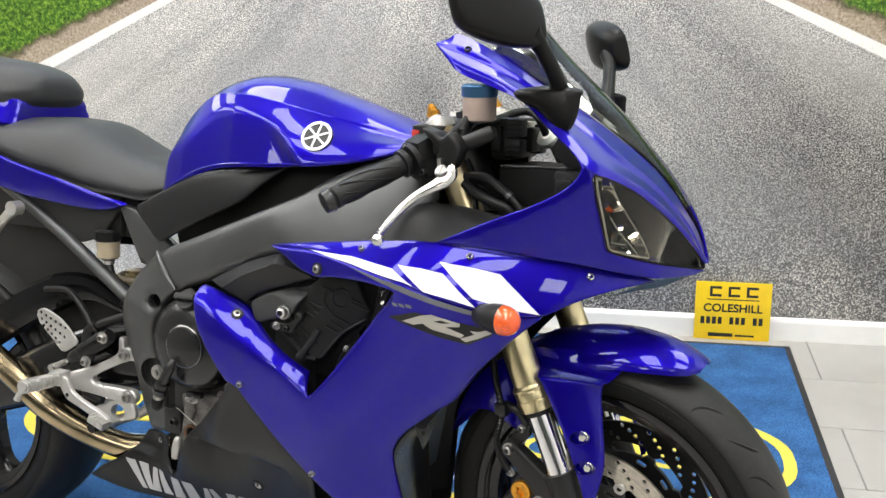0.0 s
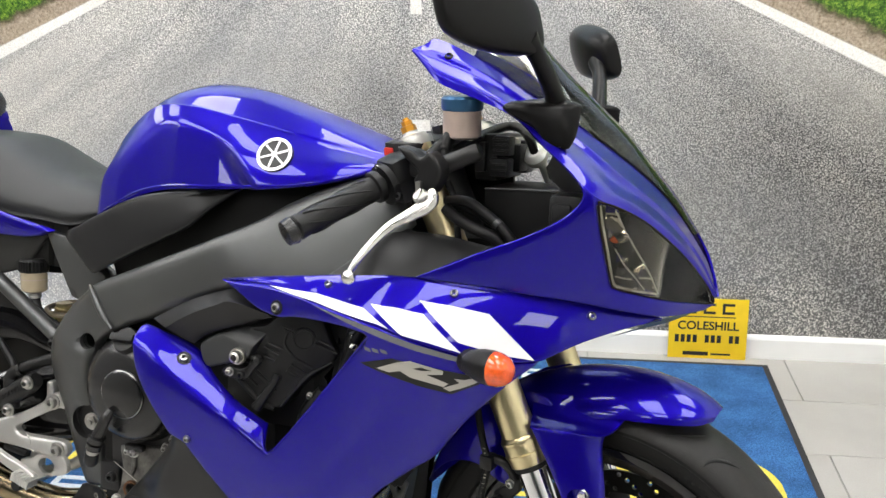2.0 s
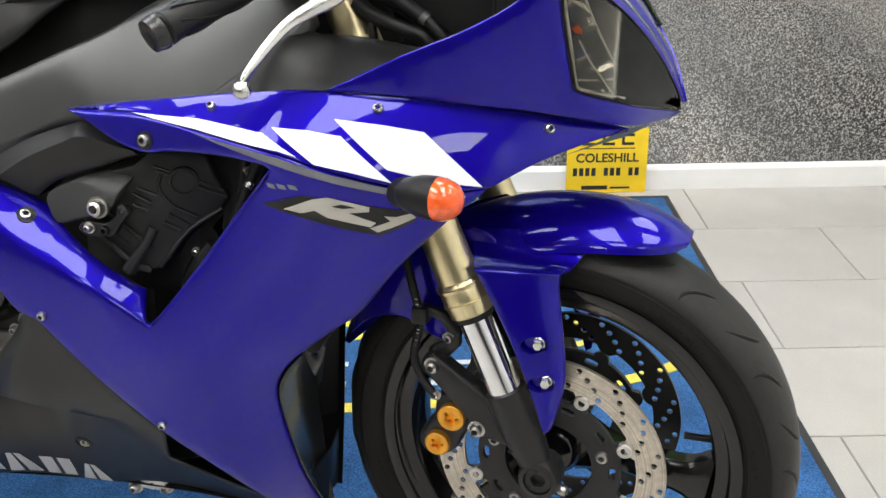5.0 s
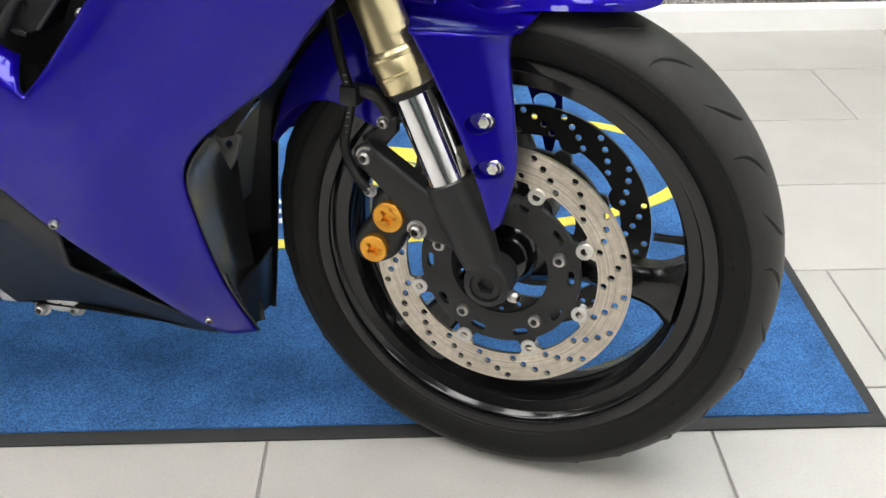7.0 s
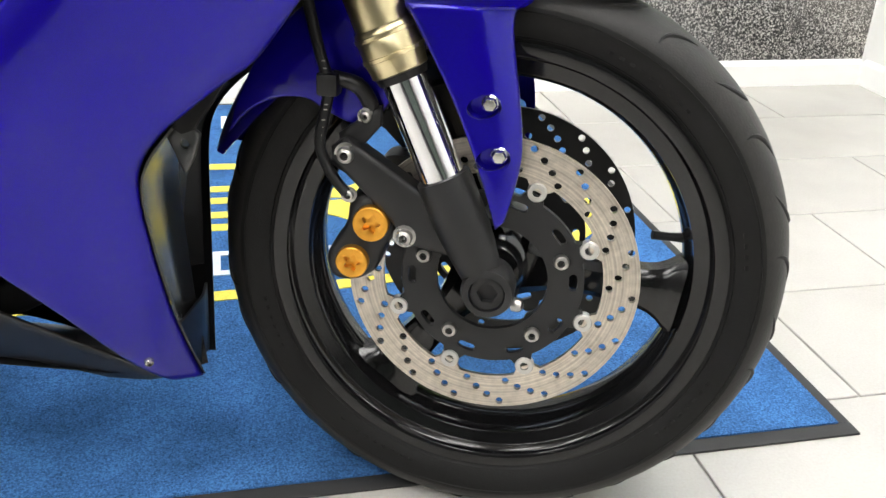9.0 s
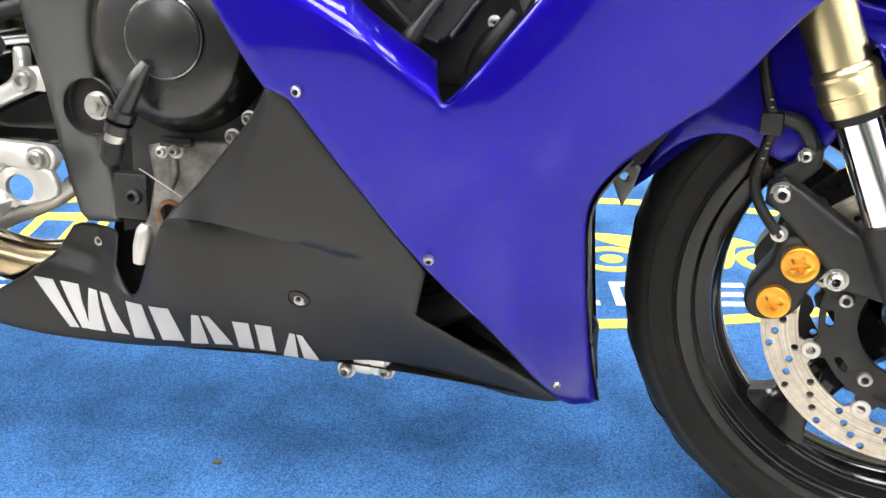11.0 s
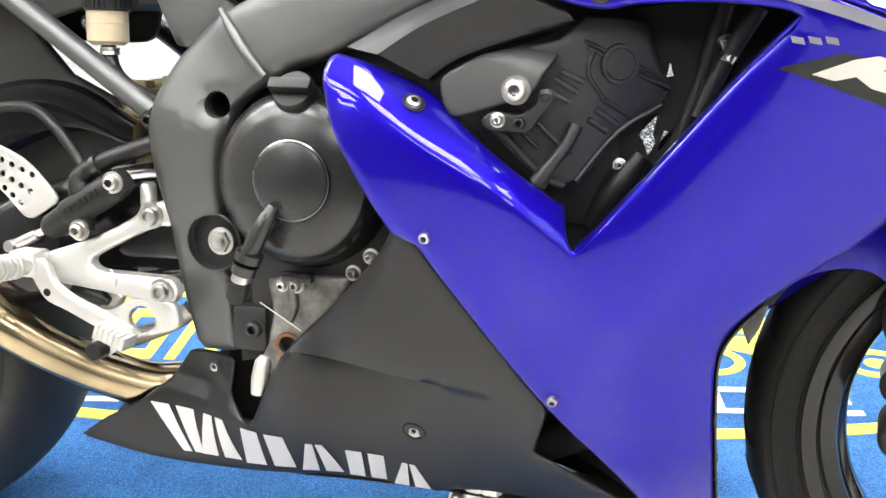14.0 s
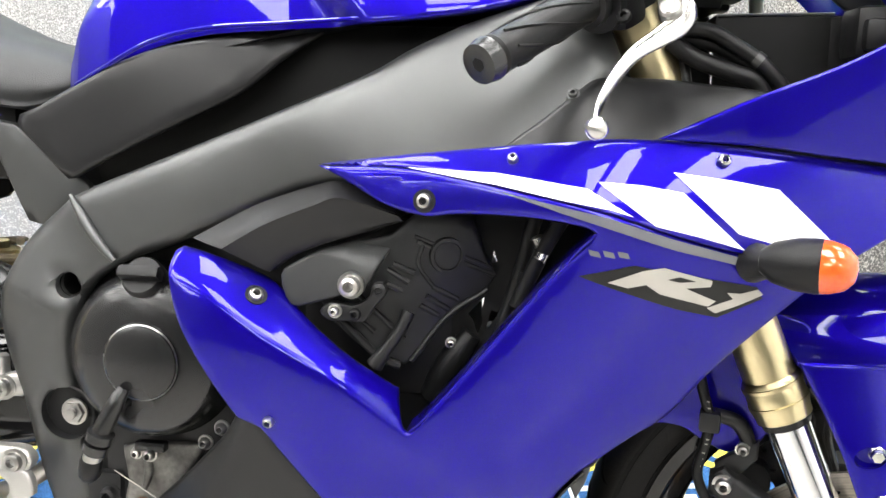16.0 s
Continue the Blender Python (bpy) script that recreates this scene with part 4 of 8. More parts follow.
# ----- calliper -----
cal_outline = [(-0.098, 0.352), (-0.104, 0.378), (-0.124, 0.384), (-0.146, 0.378), (-0.151, 0.352), (-0.162, 0.334), (-0.172, 0.312), (-0.164, 0.292), (-0.142, 0.290), (-0.122, 0.302), (-0.112, 0.326)]
for side in (-1, 1):
    cal = part("brake_calliper", solid(spline(cal_outline, 4, True), flat(-0.099), flat(-0.046), roll=0.010, step=0.008, mirror=(side > 0)), ENGINE_BLACK, bike, "black four-piston brake calliper", m=STEER)
    if side < 0:
        for (cx, cz, r) in ((-0.124, 0.356, 0.0180), (-0.143, 0.314, 0.0165)):
            star = []
            for i in range(30):
                a = 2 * math.pi * i / 30
                rr = r * (0.44 + 0.12 * math.cos(5 * a))
                star.append((cx + rr * math.cos(a), cz + rr * math.sin(a)))
            part("piston_cap", plate(circle(cx, cz, r, 40), -0.1085, -0.098, holes=[np.array(star)], roll=0.002, step=0.006), CAP_GOLD, cal, "gold anodised piston cap", m=STEER)
            part("cap_recess", plate(star, -0.1005, -0.097, step=0.008), CAP_GOLD, cal, m=STEER)
        bolts([(-0.149, -0.104, 0.424), (-0.090, -0.106, 0.346)], cal, STEEL, 0.0085, 0.008, m=STEER)
        bolts([(-0.147, -0.102, 0.383), (-0.133, -0.090, 0.459)], cal, STEEL, 0.006, 0.005, m=STEER)
        part("pad_pin_tab", plate([(-0.160, 0.44), (-0.150, 0.448), (-0.118, 0.470), (-0.118, 0.450), (-0.135, 0.430), (-0.155, 0.415)], -0.090, -0.080, roll=0.003, step=0.01), ENGINE_BLACK, cal, m=STEER)
hose = part("brake_hose", tube([(-0.20, -0.075, 0.66), (-0.190, -0.09, 0.58), (-0.176, -0.095, 0.52), (-0.167, -0.096, 0.489), (-0.171, -0.097, 0.461), (-0.176, -0.098, 0.433), (-0.169, -0.10, 0.411), (-0.158, -0.102, 0.395), (-0.148, -0.102, 0.384)], 0.0055, 12, 5),
     BLACK_PLASTIC, bike, "black rubber brake hose", m=STEER)
part("hose_clip", box((-0.178, -0.104, 0.478), (-0.157, -0.082, 0.500), 0.004), ENGINE_BLACK, bike, m=STEER)
part("hose_clip", tube([(-0.165, -0.090, 0.495), (-0.142, -0.086, 0.488), (-0.130, -0.082, 0.470), (-0.130, -0.081, 0.455)], [0.007, 0.008, 0.008, 0.009], 10, 4), ENGINE_BLACK, bike, m=STEER)

# ----- front mudguard -----
INNER = [(-0.334, 0.452), (-0.312, 0.438), (-0.300, 0.442), (-0.294, 0.452), (-0.282, 0.468), (-0.260, 0.502), (-0.232, 0.532), (-0.206, 0.558), (-0.185, 0.590), (-0.240, 0.580), (-0.300, 0.510)]
secs = []
for ang, r0, hw, drop in ((64.5, 0.338, 0.022, 0.004), (67, 0.341, 0.042, 0.016), (72, 0.343, 0.058, 0.028), (79, 0.343, 0.068, 0.038), (88, 0.341, 0.072, 0.045), (100, 0.337, 0.074, 0.052), (112, 0.333, 0.074, 0.056), (124, 0.330, 0.072, 0.054), (136, 0.328, 0.068, 0.045), (148, 0.327, 0.058, 0.034), (157, 0.327, 0.045, 0.02), (162, 0.327, 0.028, 0.008)):
    sec = []
    a = radians(ang)
    for u in (-1, -0.92, -0.7, -0.4, -0.08, 0, 0.08, 0.4, 0.7, 0.92, 1):
        r = r0 - drop * abs(u) ** 2.4 - (0.006 if abs(u) == 1 else 0)
        sec.append((AXLE.x + r * math.cos(a), u * hw, AXLE.z + r * math.sin(a)))
    secs.append(sec)
guard = part("front_mudguard", thicken(loft(secs, n_u=4, n_v=3), 0.003), BLUE, bike, "glossy blue front mudguard", m=STEER)
leg_sheet = sheet([(-0.10, -0.119, 0.605), (0.0, -0.098, 0.585), (-0.085, -0.119, 0.565), (0.0, -0.100, 0.556), (-0.05, -0.121, 0.49), (0.012, -0.108, 0.485), (-0.018, -0.121, 0.42), (0.018, -0.112, 0.43), (0.0, -0.120, 0.365)])
LEG_FLAT = leg_sheet
LEG_RIDGE = np.array([(0.364, 0.004), (0.430, 0.0075), (0.484, -0.001), (0.569, -0.022)])


def leg_sheet(q):
    """The mudguard leg's skin, wrapping back in front of its ridge."""
    q = np.atleast_2d(np.array(q, float))
    d = q[:, 0] - np.interp(q[:, 1], LEG_RIDGE[:, 0], LEG_RIDGE[:, 1])
    return LEG_FLAT(q) + 0.55 * (0.5 * (d + np.sqrt(d * d + 9e-5)) - 0.0012)


leg_out = spline([(-0.091, 0.571), (-0.086, 0.561), (-0.047, 0.488), (-0.018, 0.418), (-0.001, 0.364)], 5) + spline([(0.008, 0.372), (0.019, 0.43), (0.014, 0.484), (0.004, 0.545), (0.006, 0.569)], 5)
for sg in (1, -1):                                          # hollow shoulder between each leg and the guard
    root = loft([[(x, sg * y, z) for x, y, z in row] for row in ([(-0.091, -0.1185, 0.5695), (-0.045, -0.109, 0.5685), (0.0055, -0.0985, 0.5685)], [(-0.093, -0.112, 0.5715), (-0.045, -0.103, 0.5705), (0.009, -0.094, 0.5705)],
                [(-0.102, -0.086, 0.577), (-0.045, -0.080, 0.577), (0.019, -0.079, 0.575)], [(-0.112, -0.058, 0.596), (-0.045, -0.056, 0.602), (0.032, -0.056, 0.594)])], n_u=5, n_v=5)
    part("leg_shoulder", thicken(root, 0.003 * sg), BLUE, guard, m=STEER)
skirt_out = spline([(-0.284, 0.424), (-0.257, 0.451), (-0.227, 0.466), (-0.197, 0.468), (-0.178, 0.458), (-0.150, 0.447), (-0.125, 0.452)], 4) + spline([(-0.100, 0.490), (-0.075, 0.540), (-0.080, 0.590), (-0.110, 0.602)], 4) + spline([(-0.150, 0.588), (-0.205, 0.552), (-0.245, 0.508), (-0.275, 0.452)], 4)
SKIRT = sheet([(-0.28, -0.060, 0.43), (-0.25, -0.068, 0.48), (-0.20, -0.073, 0.47), (-0.15, -0.074, 0.45), (-0.09, -0.074, 0.52), (-0.10, -0.071, 0.60), (-0.20, -0.070, 0.55)])
for side in (-1, 1):
    part("mudguard_side", panel(skirt_out, SKIRT, 0.003, step=0.010, roll=0.003, mirror=(side > 0)), BLUE, guard, m=STEER)
GUARD_BOLTS = ((-0.012, 0.484), (-0.001, 0.4365))
for side in (-1, 1):
    g = part("mudguard_leg", panel(leg_out, leg_sheet, 0.004, holes=[[(x - 0.0055 + u * 1.22, z - 0.003 + w * 0.86 + u * 0.12) for u, w in circle(0, 0, 0.0125, 32)] for x, z in GUARD_BOLTS], hole_roll=0.0, step=0.005, roll=0.004, mirror=(side > 0)), BLUE, guard, m=STEER)
for x, z in GUARD_BOLTS:                                    # bolts in dished recesses
    y = float(leg_sheet([(x - 0.005, z - 0.003)])[0])
    part("bolt_recess", lathe([(0.0132, 0.0008), (0.0126, 0.003), (0.0105, 0.0075), (0, 0.0085)], 24), BLUE, guard, m=STEER @ Matrix.Translation((x - 0.0055, y + 0.001, z - 0.003)) @ Matrix.Diagonal((1.22, 1, 0.88, 1)))
    b = join(lathe([(0.0082, 0.011), (0.0082, 0.003), (0.0066, 0.0015)], 20), lathe([(0.0066, 0.008), (0.0066, -0.0036), (0.0055, -0.0048), (0, -0.0052)], 6))
    part("bolt", b, POLISHED, guard, m=STEER @ Matrix.Translation((x, y, z)))
# printed ticks along the brake hose
for x, z in ((-0.1705, 0.512), (-0.1690, 0.505), (-0.1683, 0.471), (-0.1692, 0.466), (-0.1712, 0.456), (-0.1728, 0.449), (-0.1745, 0.441), (-0.1752, 0.436)):
    part("hose_mark", box((x - 0.0014, -0.1026, z - 0.0007), (x + 0.0018, -0.1012, z + 0.0003)), SILVER_DECAL, hose, m=STEER)
# dark sheet standing in for the shade behind the fairing's leading edge
part("inner_fairing", plate(INNER, -0.133, -0.127, roll=0.002, step=0.02), DARK, bike, "dark sheet standing in for shade inside the fairing")

# ----- side fairing -----
SIDE = sheet([(-0.565, -0.199, 0.735), (-0.462, -0.218, 0.709), (-0.309, -0.247, 0.692), (-0.62, -0.233, 0.614), (-0.70, -0.226, 0.65), (-0.602, -0.227, 0.499), (-0.66, -0.236, 0.61), (-0.545, -0.238, 0.542),
              (-0.49, -0.176, 0.344), (-0.366, -0.085, 0.194), (-0.468, -0.221, 0.494), (-0.329, -0.044, 0.162), (-0.284, -0.249, 0.699), (-0.095, -0.192, 0.672), (-0.18, -0.220, 0.675),
              (-0.25, -0.165, 0.49), (-0.345, -0.160, 0.396), (-0.339, -0.118, 0.285), (-0.562, -0.210, 0.423), (-0.43, -0.136, 0.26), (-0.20, -0.184, 0.57), (-0.40, -0.205, 0.45)], 1.5e-3)
SIDE_SMOOTH = SIDE
VENT_EDGE = np.array([(-0.469, 0.497), (-0.455, 0.513), (-0.412, 0.567), (-0.351, 0.644), (-0.318, 0.680)])


def SIDE(q):
    """The fairing's skin, with the flat facet above the wing's ridge turned inwards."""
    q = np.atleast_2d(np.array(q, float))
    line = np.array(RIDGE)
    ridge = np.interp(q[:, 0], line[:, 0], line[:, 1])
    d = np.minimum(q[:, 1] - ridge, 0.06)
    over = 0.5 * (d + np.sqrt(d * d + 7e-6)) * ((q[:, 0] < -0.474) & (q[:, 1] < 0.67))
    foot = np.interp(q[:, 0], VENT_EDGE[:, 0], VENT_EDGE[:, 1])
    d = np.maximum(foot - q[:, 1], 0) * 0.62
    near = np.clip((q[:, 0] + 0.470) / 0.03, 0, 1) * np.clip((-0.300 - q[:, 0]) / 0.03, 0, 1) * (q[:, 1] < foot + 0.004)
    return SIDE_SMOOTH(q) + 1.05 * over + 0.0055 * near * np.exp(-(d / 0.022) ** 2)


RIDGE = spline([(-0.700, 0.636), (-0.66, 0.619), (-0.606, 0.583), (-0.539, 0.545), (-0.484, 0.501)], 8)


crease = [(-0.565, 0.7355), (-0.468, 0.736), (-0.371, 0.721), (-0.302, 0.707), (-0.246, 0.690), (-0.184, 0.674), (-0.14, 0.668), (-0.093, 0.670)]
side_out = spline(crease, 4) + spline([(-0.098, 0.664), (-0.135, 0.631), (-0.192, 0.570), (-0.236, 0.512), (-0.267, 0.488), (-0.297, 0.464), (-0.320, 0.444), (-0.338, 0.420), (-0.346, 0.393), (-0.345, 0.345), (-0.339, 0.279), (-0.332, 0.220), (-0.323, 0.157)], 4) \
    + spline([(-0.330, 0.156), (-0.363, 0.166), (-0.430, 0.258), (-0.496, 0.333), (-0.562, 0.423), (-0.612, 0.490)], 4) + spline([(-0.634, 0.499), (-0.647, 0.518), (-0.668, 0.552), (-0.688, 0.591), (-0.699, 0.633), (-0.700, 0.652)], 4) \
    + spline([(-0.695, 0.655), (-0.675, 0.650), (-0.641, 0.638), (-0.609, 0.622), (-0.577, 0.595), (-0.541, 0.568), (-0.490, 0.532)], 4) + spline([(-0.486, 0.530), (-0.482, 0.512), (-0.476, 0.497), (-0.469, 0.497), (-0.455, 0.513), (-0.412, 0.567), (-0.351, 0.644), (-0.318, 0.680)], 4) \
    + spline([(-0.313, 0.690), (-0.325, 0.695), (-0.371, 0.700), (-0.430, 0.699), (-0.461, 0.695), (-0.499, 0.703), (-0.540, 0.724)], 4)
STRIP = sheet([(-0.565, -0.199, 0.7355), (-0.468, -0.216, 0.736), (-0.371, -0.240, 0.721), (-0.302, -0.250, 0.707), (-0.246, -0.243, 0.690), (-0.184, -0.222, 0.674), (-0.14, -0.207, 0.668), (-0.093, -0.192, 0.670),
               (-0.477, -0.194, 0.750), (-0.386, -0.203, 0.752), (-0.313, -0.204, 0.765), (-0.207, -0.200, 0.757), (-0.12, -0.180, 0.754), (-0.033, -0.155, 0.733), (0.047, -0.095, 0.725), (0.012, -0.127, 0.716), (-0.04, -0.166, 0.699),
               (-0.42, -0.226, 0.735), (-0.30, -0.236, 0.735), (-0.20, -0.217, 0.72)], 2.5e-3)
strip_out = spline([(-0.567, 0.7365), (-0.477, 0.749), (-0.384, 0.760), (-0.313, 0.767), (-0.263, 0.768)], 4) + spline([(-0.260, 0.768), (-0.183, 0.763), (-0.12, 0.756), (-0.055, 0.748), (0.010, 0.736), (0.052, 0.725)], 4) \
    + spline([(0.050, 0.722), (0.012, 0.714), (-0.040, 0.697), (-0.088, 0.672)], 4) + list(reversed(spline(crease, 4)))[1:-1]
for mir in (False, True):
    fair = part("side_fairing", panel(side_out, SIDE, 0.004, step=0.011, edge_step=0.006, roll=0.005, mirror=mir, creases=[RIDGE, [(x, z + 0.005) for x, z in RIDGE], [(x, z - 0.005) for x, z in RIDGE]]), BLUE, bike, "glossy blue side fairing panel with a triangular vent", smooth=35)
    part("upper_strip", panel(strip_out, STRIP, 0.004, step=0.012, edge_step=0.007, roll=0.004, mirror=mir), BLUE, fair)
    if not mir:
        fairing = fair
# turned-in lips of the vent and of the wheel-side edge
lip = [(-0.313, 0.690), (-0.351, 0.645), (-0.412, 0.567), (-0.455, 0.514), (-0.472, 0.497)]
q = np.array(spline(lip, 6))
yy = SIDE(q)
part("vent_lip", thicken(loft([[(x, y + 0.002, z) for (x, z), y in zip(q, yy)], [(x - 0.003, y + 0.012, z - 0.002) for (x, z), y in zip(q, yy)], [(x - 0.002, y + 0.035, z) for (x, z), y in zip(q, yy)]], n_u=2, n_v=1), 0.002), BLUE, fairing)
edge_r = [(-0.322, 0.160), (-0.332, 0.225), (-0.338, 0.279), (-0.344, 0.345), (-0.345, 0.393), (-0.334, 0.422), (-0.312, 0.450)]
q = np.array(spline(edge_r, 3))
yy = SIDE(q)
rows = [[(x + 0.001, y + 0.003, z), (x - 0.006, y * 0.75, z), (x - 0.010, y * 0.4, z), (x - 0.002, -0.008, z)] for (x, z), y in zip(q, yy)]
part("radiator_shroud", thicken(loft(rows, n_u=1, n_v=3), 0.002), COVER_BLACK, fairing, "gloss black radiator shroud")
rows = [[(x - 0.002, -0.006, z), (x - 0.05, 0.01, z), (x - 0.06, -y * 0.5, z), (x - 0.012, -y - 0.004, z)] for (x, z), y in zip(q[4:], yy[4:])]
part("radiator_shroud", thicken(loft(rows, n_u=1, n_v=3), 0.002), BLACK_PLASTIC, fairing, "black radiator shroud")
lip = [[(-0.334, -0.044, 0.158), (-0.332, -0.022, 0.162), (-0.331, 0, 0.166), (-0.332, 0.022, 0.162), (-0.334, 0.044, 0.158)], [(-0.337, -0.056, 0.190), (-0.333, -0.026, 0.192), (-0.330, 0, 0.195), (-0.333, 0.026, 0.192), (-0.337, 0.056, 0.190)],
       [(-0.342, -0.075, 0.225), (-0.335, -0.034, 0.232), (-0.330, 0, 0.236), (-0.335, 0.034, 0.232), (-0.342, 0.075, 0.225)]]
part("fairing_lip", thicken(loft(lip, n_u=4, n_v=3), 0.003), BLACK_PLASTIC, fairing, "black lip joining the two fairing halves")
part("shroud_bracket", plate([(-0.334, 0.434), (-0.326, 0.438), (-0.306, 0.438), (-0.301, 0.433), (-0.307, 0.412), (-0.316, 0.394), (-0.323, 0.410)], -0.106, -0.098, holes=[circle(-0.316, 0.424, 0.0042, 14)], roll=0.002, step=0.006), FRAME_GREY, fairing, "dark grey mounting tab with a hole")
for mir in (False, True):
    part("inner_liner", solid(side_out, lambda q: SIDE(q) + 0.0055, lambda q: SIDE(q) + 0.007, step=0.03, edge_step=0.012, mirror=mir), BLACK_PLASTIC, fairing)

# decals on the strip and fairing
def decal(name, outline, f, mat, parent, label="", lift=0.0009, step=0.008):
    return part(name, solid(outline, lambda q: f(q) - lift, lambda q: f(q) - lift * 0.3, step=step), mat, parent, label)


decal("white_flash", [(-0.480, 0.7375), (-0.400, 0.7365), (-0.321, 0.727), (-0.282, 0.7055), (-0.300, 0.7105), (-0.343, 0.717), (-0.400, 0.727)], STRIP, WHITE_DECAL, fairing, "white flash decal")
decal("white_flash", [(-0.313, 0.733), (-0.276, 0.731), (-0.241, 0.7255), (-0.188, 0.679), (-0.227, 0.690), (-0.264, 0.6985)], STRIP, WHITE_DECAL, fairing, "white flash decal")
decal("white_flash", [(-0.250, 0.742), (-0.200, 0.736), (-0.159, 0.729), (-0.097, 0.673), (-0.141, 0.678), (-0.193, 0.692)], STRIP, WHITE_DECAL, fairing, "white flash decal")
decal("grey_stripe", [(-0.400, 0.7225), (-0.302, 0.704), (-0.246, 0.687), (-0.186, 0.671), (-0.186, 0.664), (-0.246, 0.678), (-0.302, 0.695)], SIDE, GREY_DECAL, fairing, "dark grey stripe decal")
decal("badge", [(-0.325, 0.652), (-0.279, 0.664), (-0.172, 0.645), (-0.166, 0.634), (-0.204, 0.616), (-0.242, 0.6245)], SIDE, BLACK_DECAL, fairing, "black badge with silver strokes", step=0.01)
for o in ([(-0.300, 0.648), (-0.271, 0.6595), (-0.254, 0.6625), (-0.212, 0.651), (-0.213, 0.6455), (-0.234, 0.644), (-0.207, 0.632), (-0.213, 0.627), (-0.2557, 0.6385), (-0.268, 0.647), (-0.283, 0.6435)],
          [(-0.206, 0.6205), (-0.190, 0.6265), (-0.178, 0.632), (-0.166, 0.638), (-0.171, 0.643), (-0.186, 0.639), (-0.198, 0.640), (-0.192, 0.634), (-0.214, 0.6255)]):
    decal("badge_stroke", o, SIDE, SILVER_DECAL, fairing, lift=0.0018, step=0.006)
decal("badge_slit", [(-0.250, 0.652), (-0.240, 0.6545), (-0.226, 0.6505), (-0.240, 0.6495)], SIDE, BLACK_DECAL, fairing, lift=0.0024, step=0.006)
for i in range(3):
    decal("badge_bar", [(-0.318 + 0.012 * i, 0.676), (-0.309 + 0.012 * i, 0.6745), (-0.307 + 0.012 * i, 0.6695), (-0.316 + 0.012 * i, 0.671)], SIDE, GREY_DECAL, fairing)


def on(f, x, z, lift=0.0):
    return (x, float(f([(x, z)])[0]) - lift, z)


def normal_on(f, x, z, e=0.004):
    dx = (f([(x + e, z)])[0] - f([(x - e, z)])[0]) / (2 * e)
    dz = (f([(x, z + e)])[0] - f([(x, z - e)])[0]) / (2 * e)
    return Vector((dx, -1, dz)).normalized()


for f, x, z, r in ((SIDE, -0.462, 0.709, 0.0071), (SIDE, -0.62, 0.614, 0.0071), (SIDE, -0.602, 0.499, 0.0055), (SIDE, -0.49, 0.344, 0.0055), (SIDE, -0.366, 0.194, 0.005),
                   (STRIP, -0.386, 0.748, 0.005), (STRIP, -0.207, 0.752, 0.006), (STRIP, -0.033, 0.731, 0.006)):
    big = r > 0.007
    if big:
        part("bolt_washer", lathe([(0, -0.0012), (0.0105, -0.0012), (0.0105, 0.002)], 24), BLACK_PLASTIC, fairing, m=turn_to(on(f, x, z), normal_on(f, x, z)))
    bolts([on(f, x, z, 0.001)], fairing, STEEL, r, 0.005, normal_on(f, x, z), washer=False)

# ----- belly pan -----
BELLY = sheet([(-0.642, -0.211, 0.496), (-0.664, -0.200, 0.462), (-0.562, -0.204, 0.423), (-0.496, -0.168, 0.332), (-0.430, -0.130, 0.26), (-0.363, -0.062, 0.168), (-0.714, -0.188, 0.411), (-0.76, -0.168, 0.365), (-0.793, -0.150, 0.314), (-0.823, -0.122, 0.261),
               (-0.66, -0.176, 0.352), (-0.66, -0.158, 0.330), (-0.56, -0.172, 0.345), (-0.641, -0.118, 0.269), (-0.887, -0.093, 0.303), (-0.959, -0.103, 0.262), (-0.86, -0.100, 0.23), (-0.96, -0.090, 0.186), (-0.757, -0.075, 0.187), (-0.627, -0.062, 0.178), (-0.50, -0.055, 0.178), (-0.42, -0.046, 0.156), (-1.058, -0.095, 0.202), (-0.70, -0.108, 0.25)])
BELLY_SMOOTH = BELLY
BELLY_FOLD = spline([(-0.768, 0.356), (-0.742, 0.359), (-0.698, 0.358), (-0.652, 0.350), (-0.606, 0.343), (-0.553, 0.338)], 5)
BELLY_EDGE = spline([(-0.634, 0.490), (-0.645, 0.464), (-0.658, 0.441), (-0.674, 0.411), (-0.690, 0.382), (-0.700, 0.366)], 5)
BELLY_LEDGE = spline([(-0.975, 0.286), (-0.943, 0.280), (-0.908, 0.272), (-0.874, 0.261), (-0.832, 0.251)], 5)


def BELLY(q):
    """The belly pan's skin: a chamfer along its upper rear edge and a step under the fold."""
    q = np.atleast_2d(np.array(q, float))
    f = np.array(BELLY_FOLD)
    zc = np.interp(q[:, 0], f[:, 0], f[:, 1])
    under = np.clip((zc - q[:, 1]) / 0.007, 0, 1) * np.exp(-np.maximum(zc - q[:, 1], 0) / 0.045)
    under *= np.clip((q[:, 0] + 0.77) / 0.05, 0, 1) * np.clip((-0.545 - q[:, 0]) / 0.12, 0, 1)
    e = np.array(BELLY_EDGE)
    xe = np.interp(q[:, 1], e[::-1, 1], e[::-1, 0])
    behind = np.clip(xe - q[:, 0], 0, 0.05) * np.clip((q[:, 1] - 0.350) / 0.03, 0, 1)
    lg = np.array(BELLY_LEDGE)
    rise = np.clip((q[:, 1] - np.interp(q[:, 0], lg[:, 0], lg[:, 1])) / 0.012, 0, 1) * (q[:, 0] < -0.832)
    return BELLY_SMOOTH(q) + 0.030 * under + 0.42 * behind + 0.009 * rise


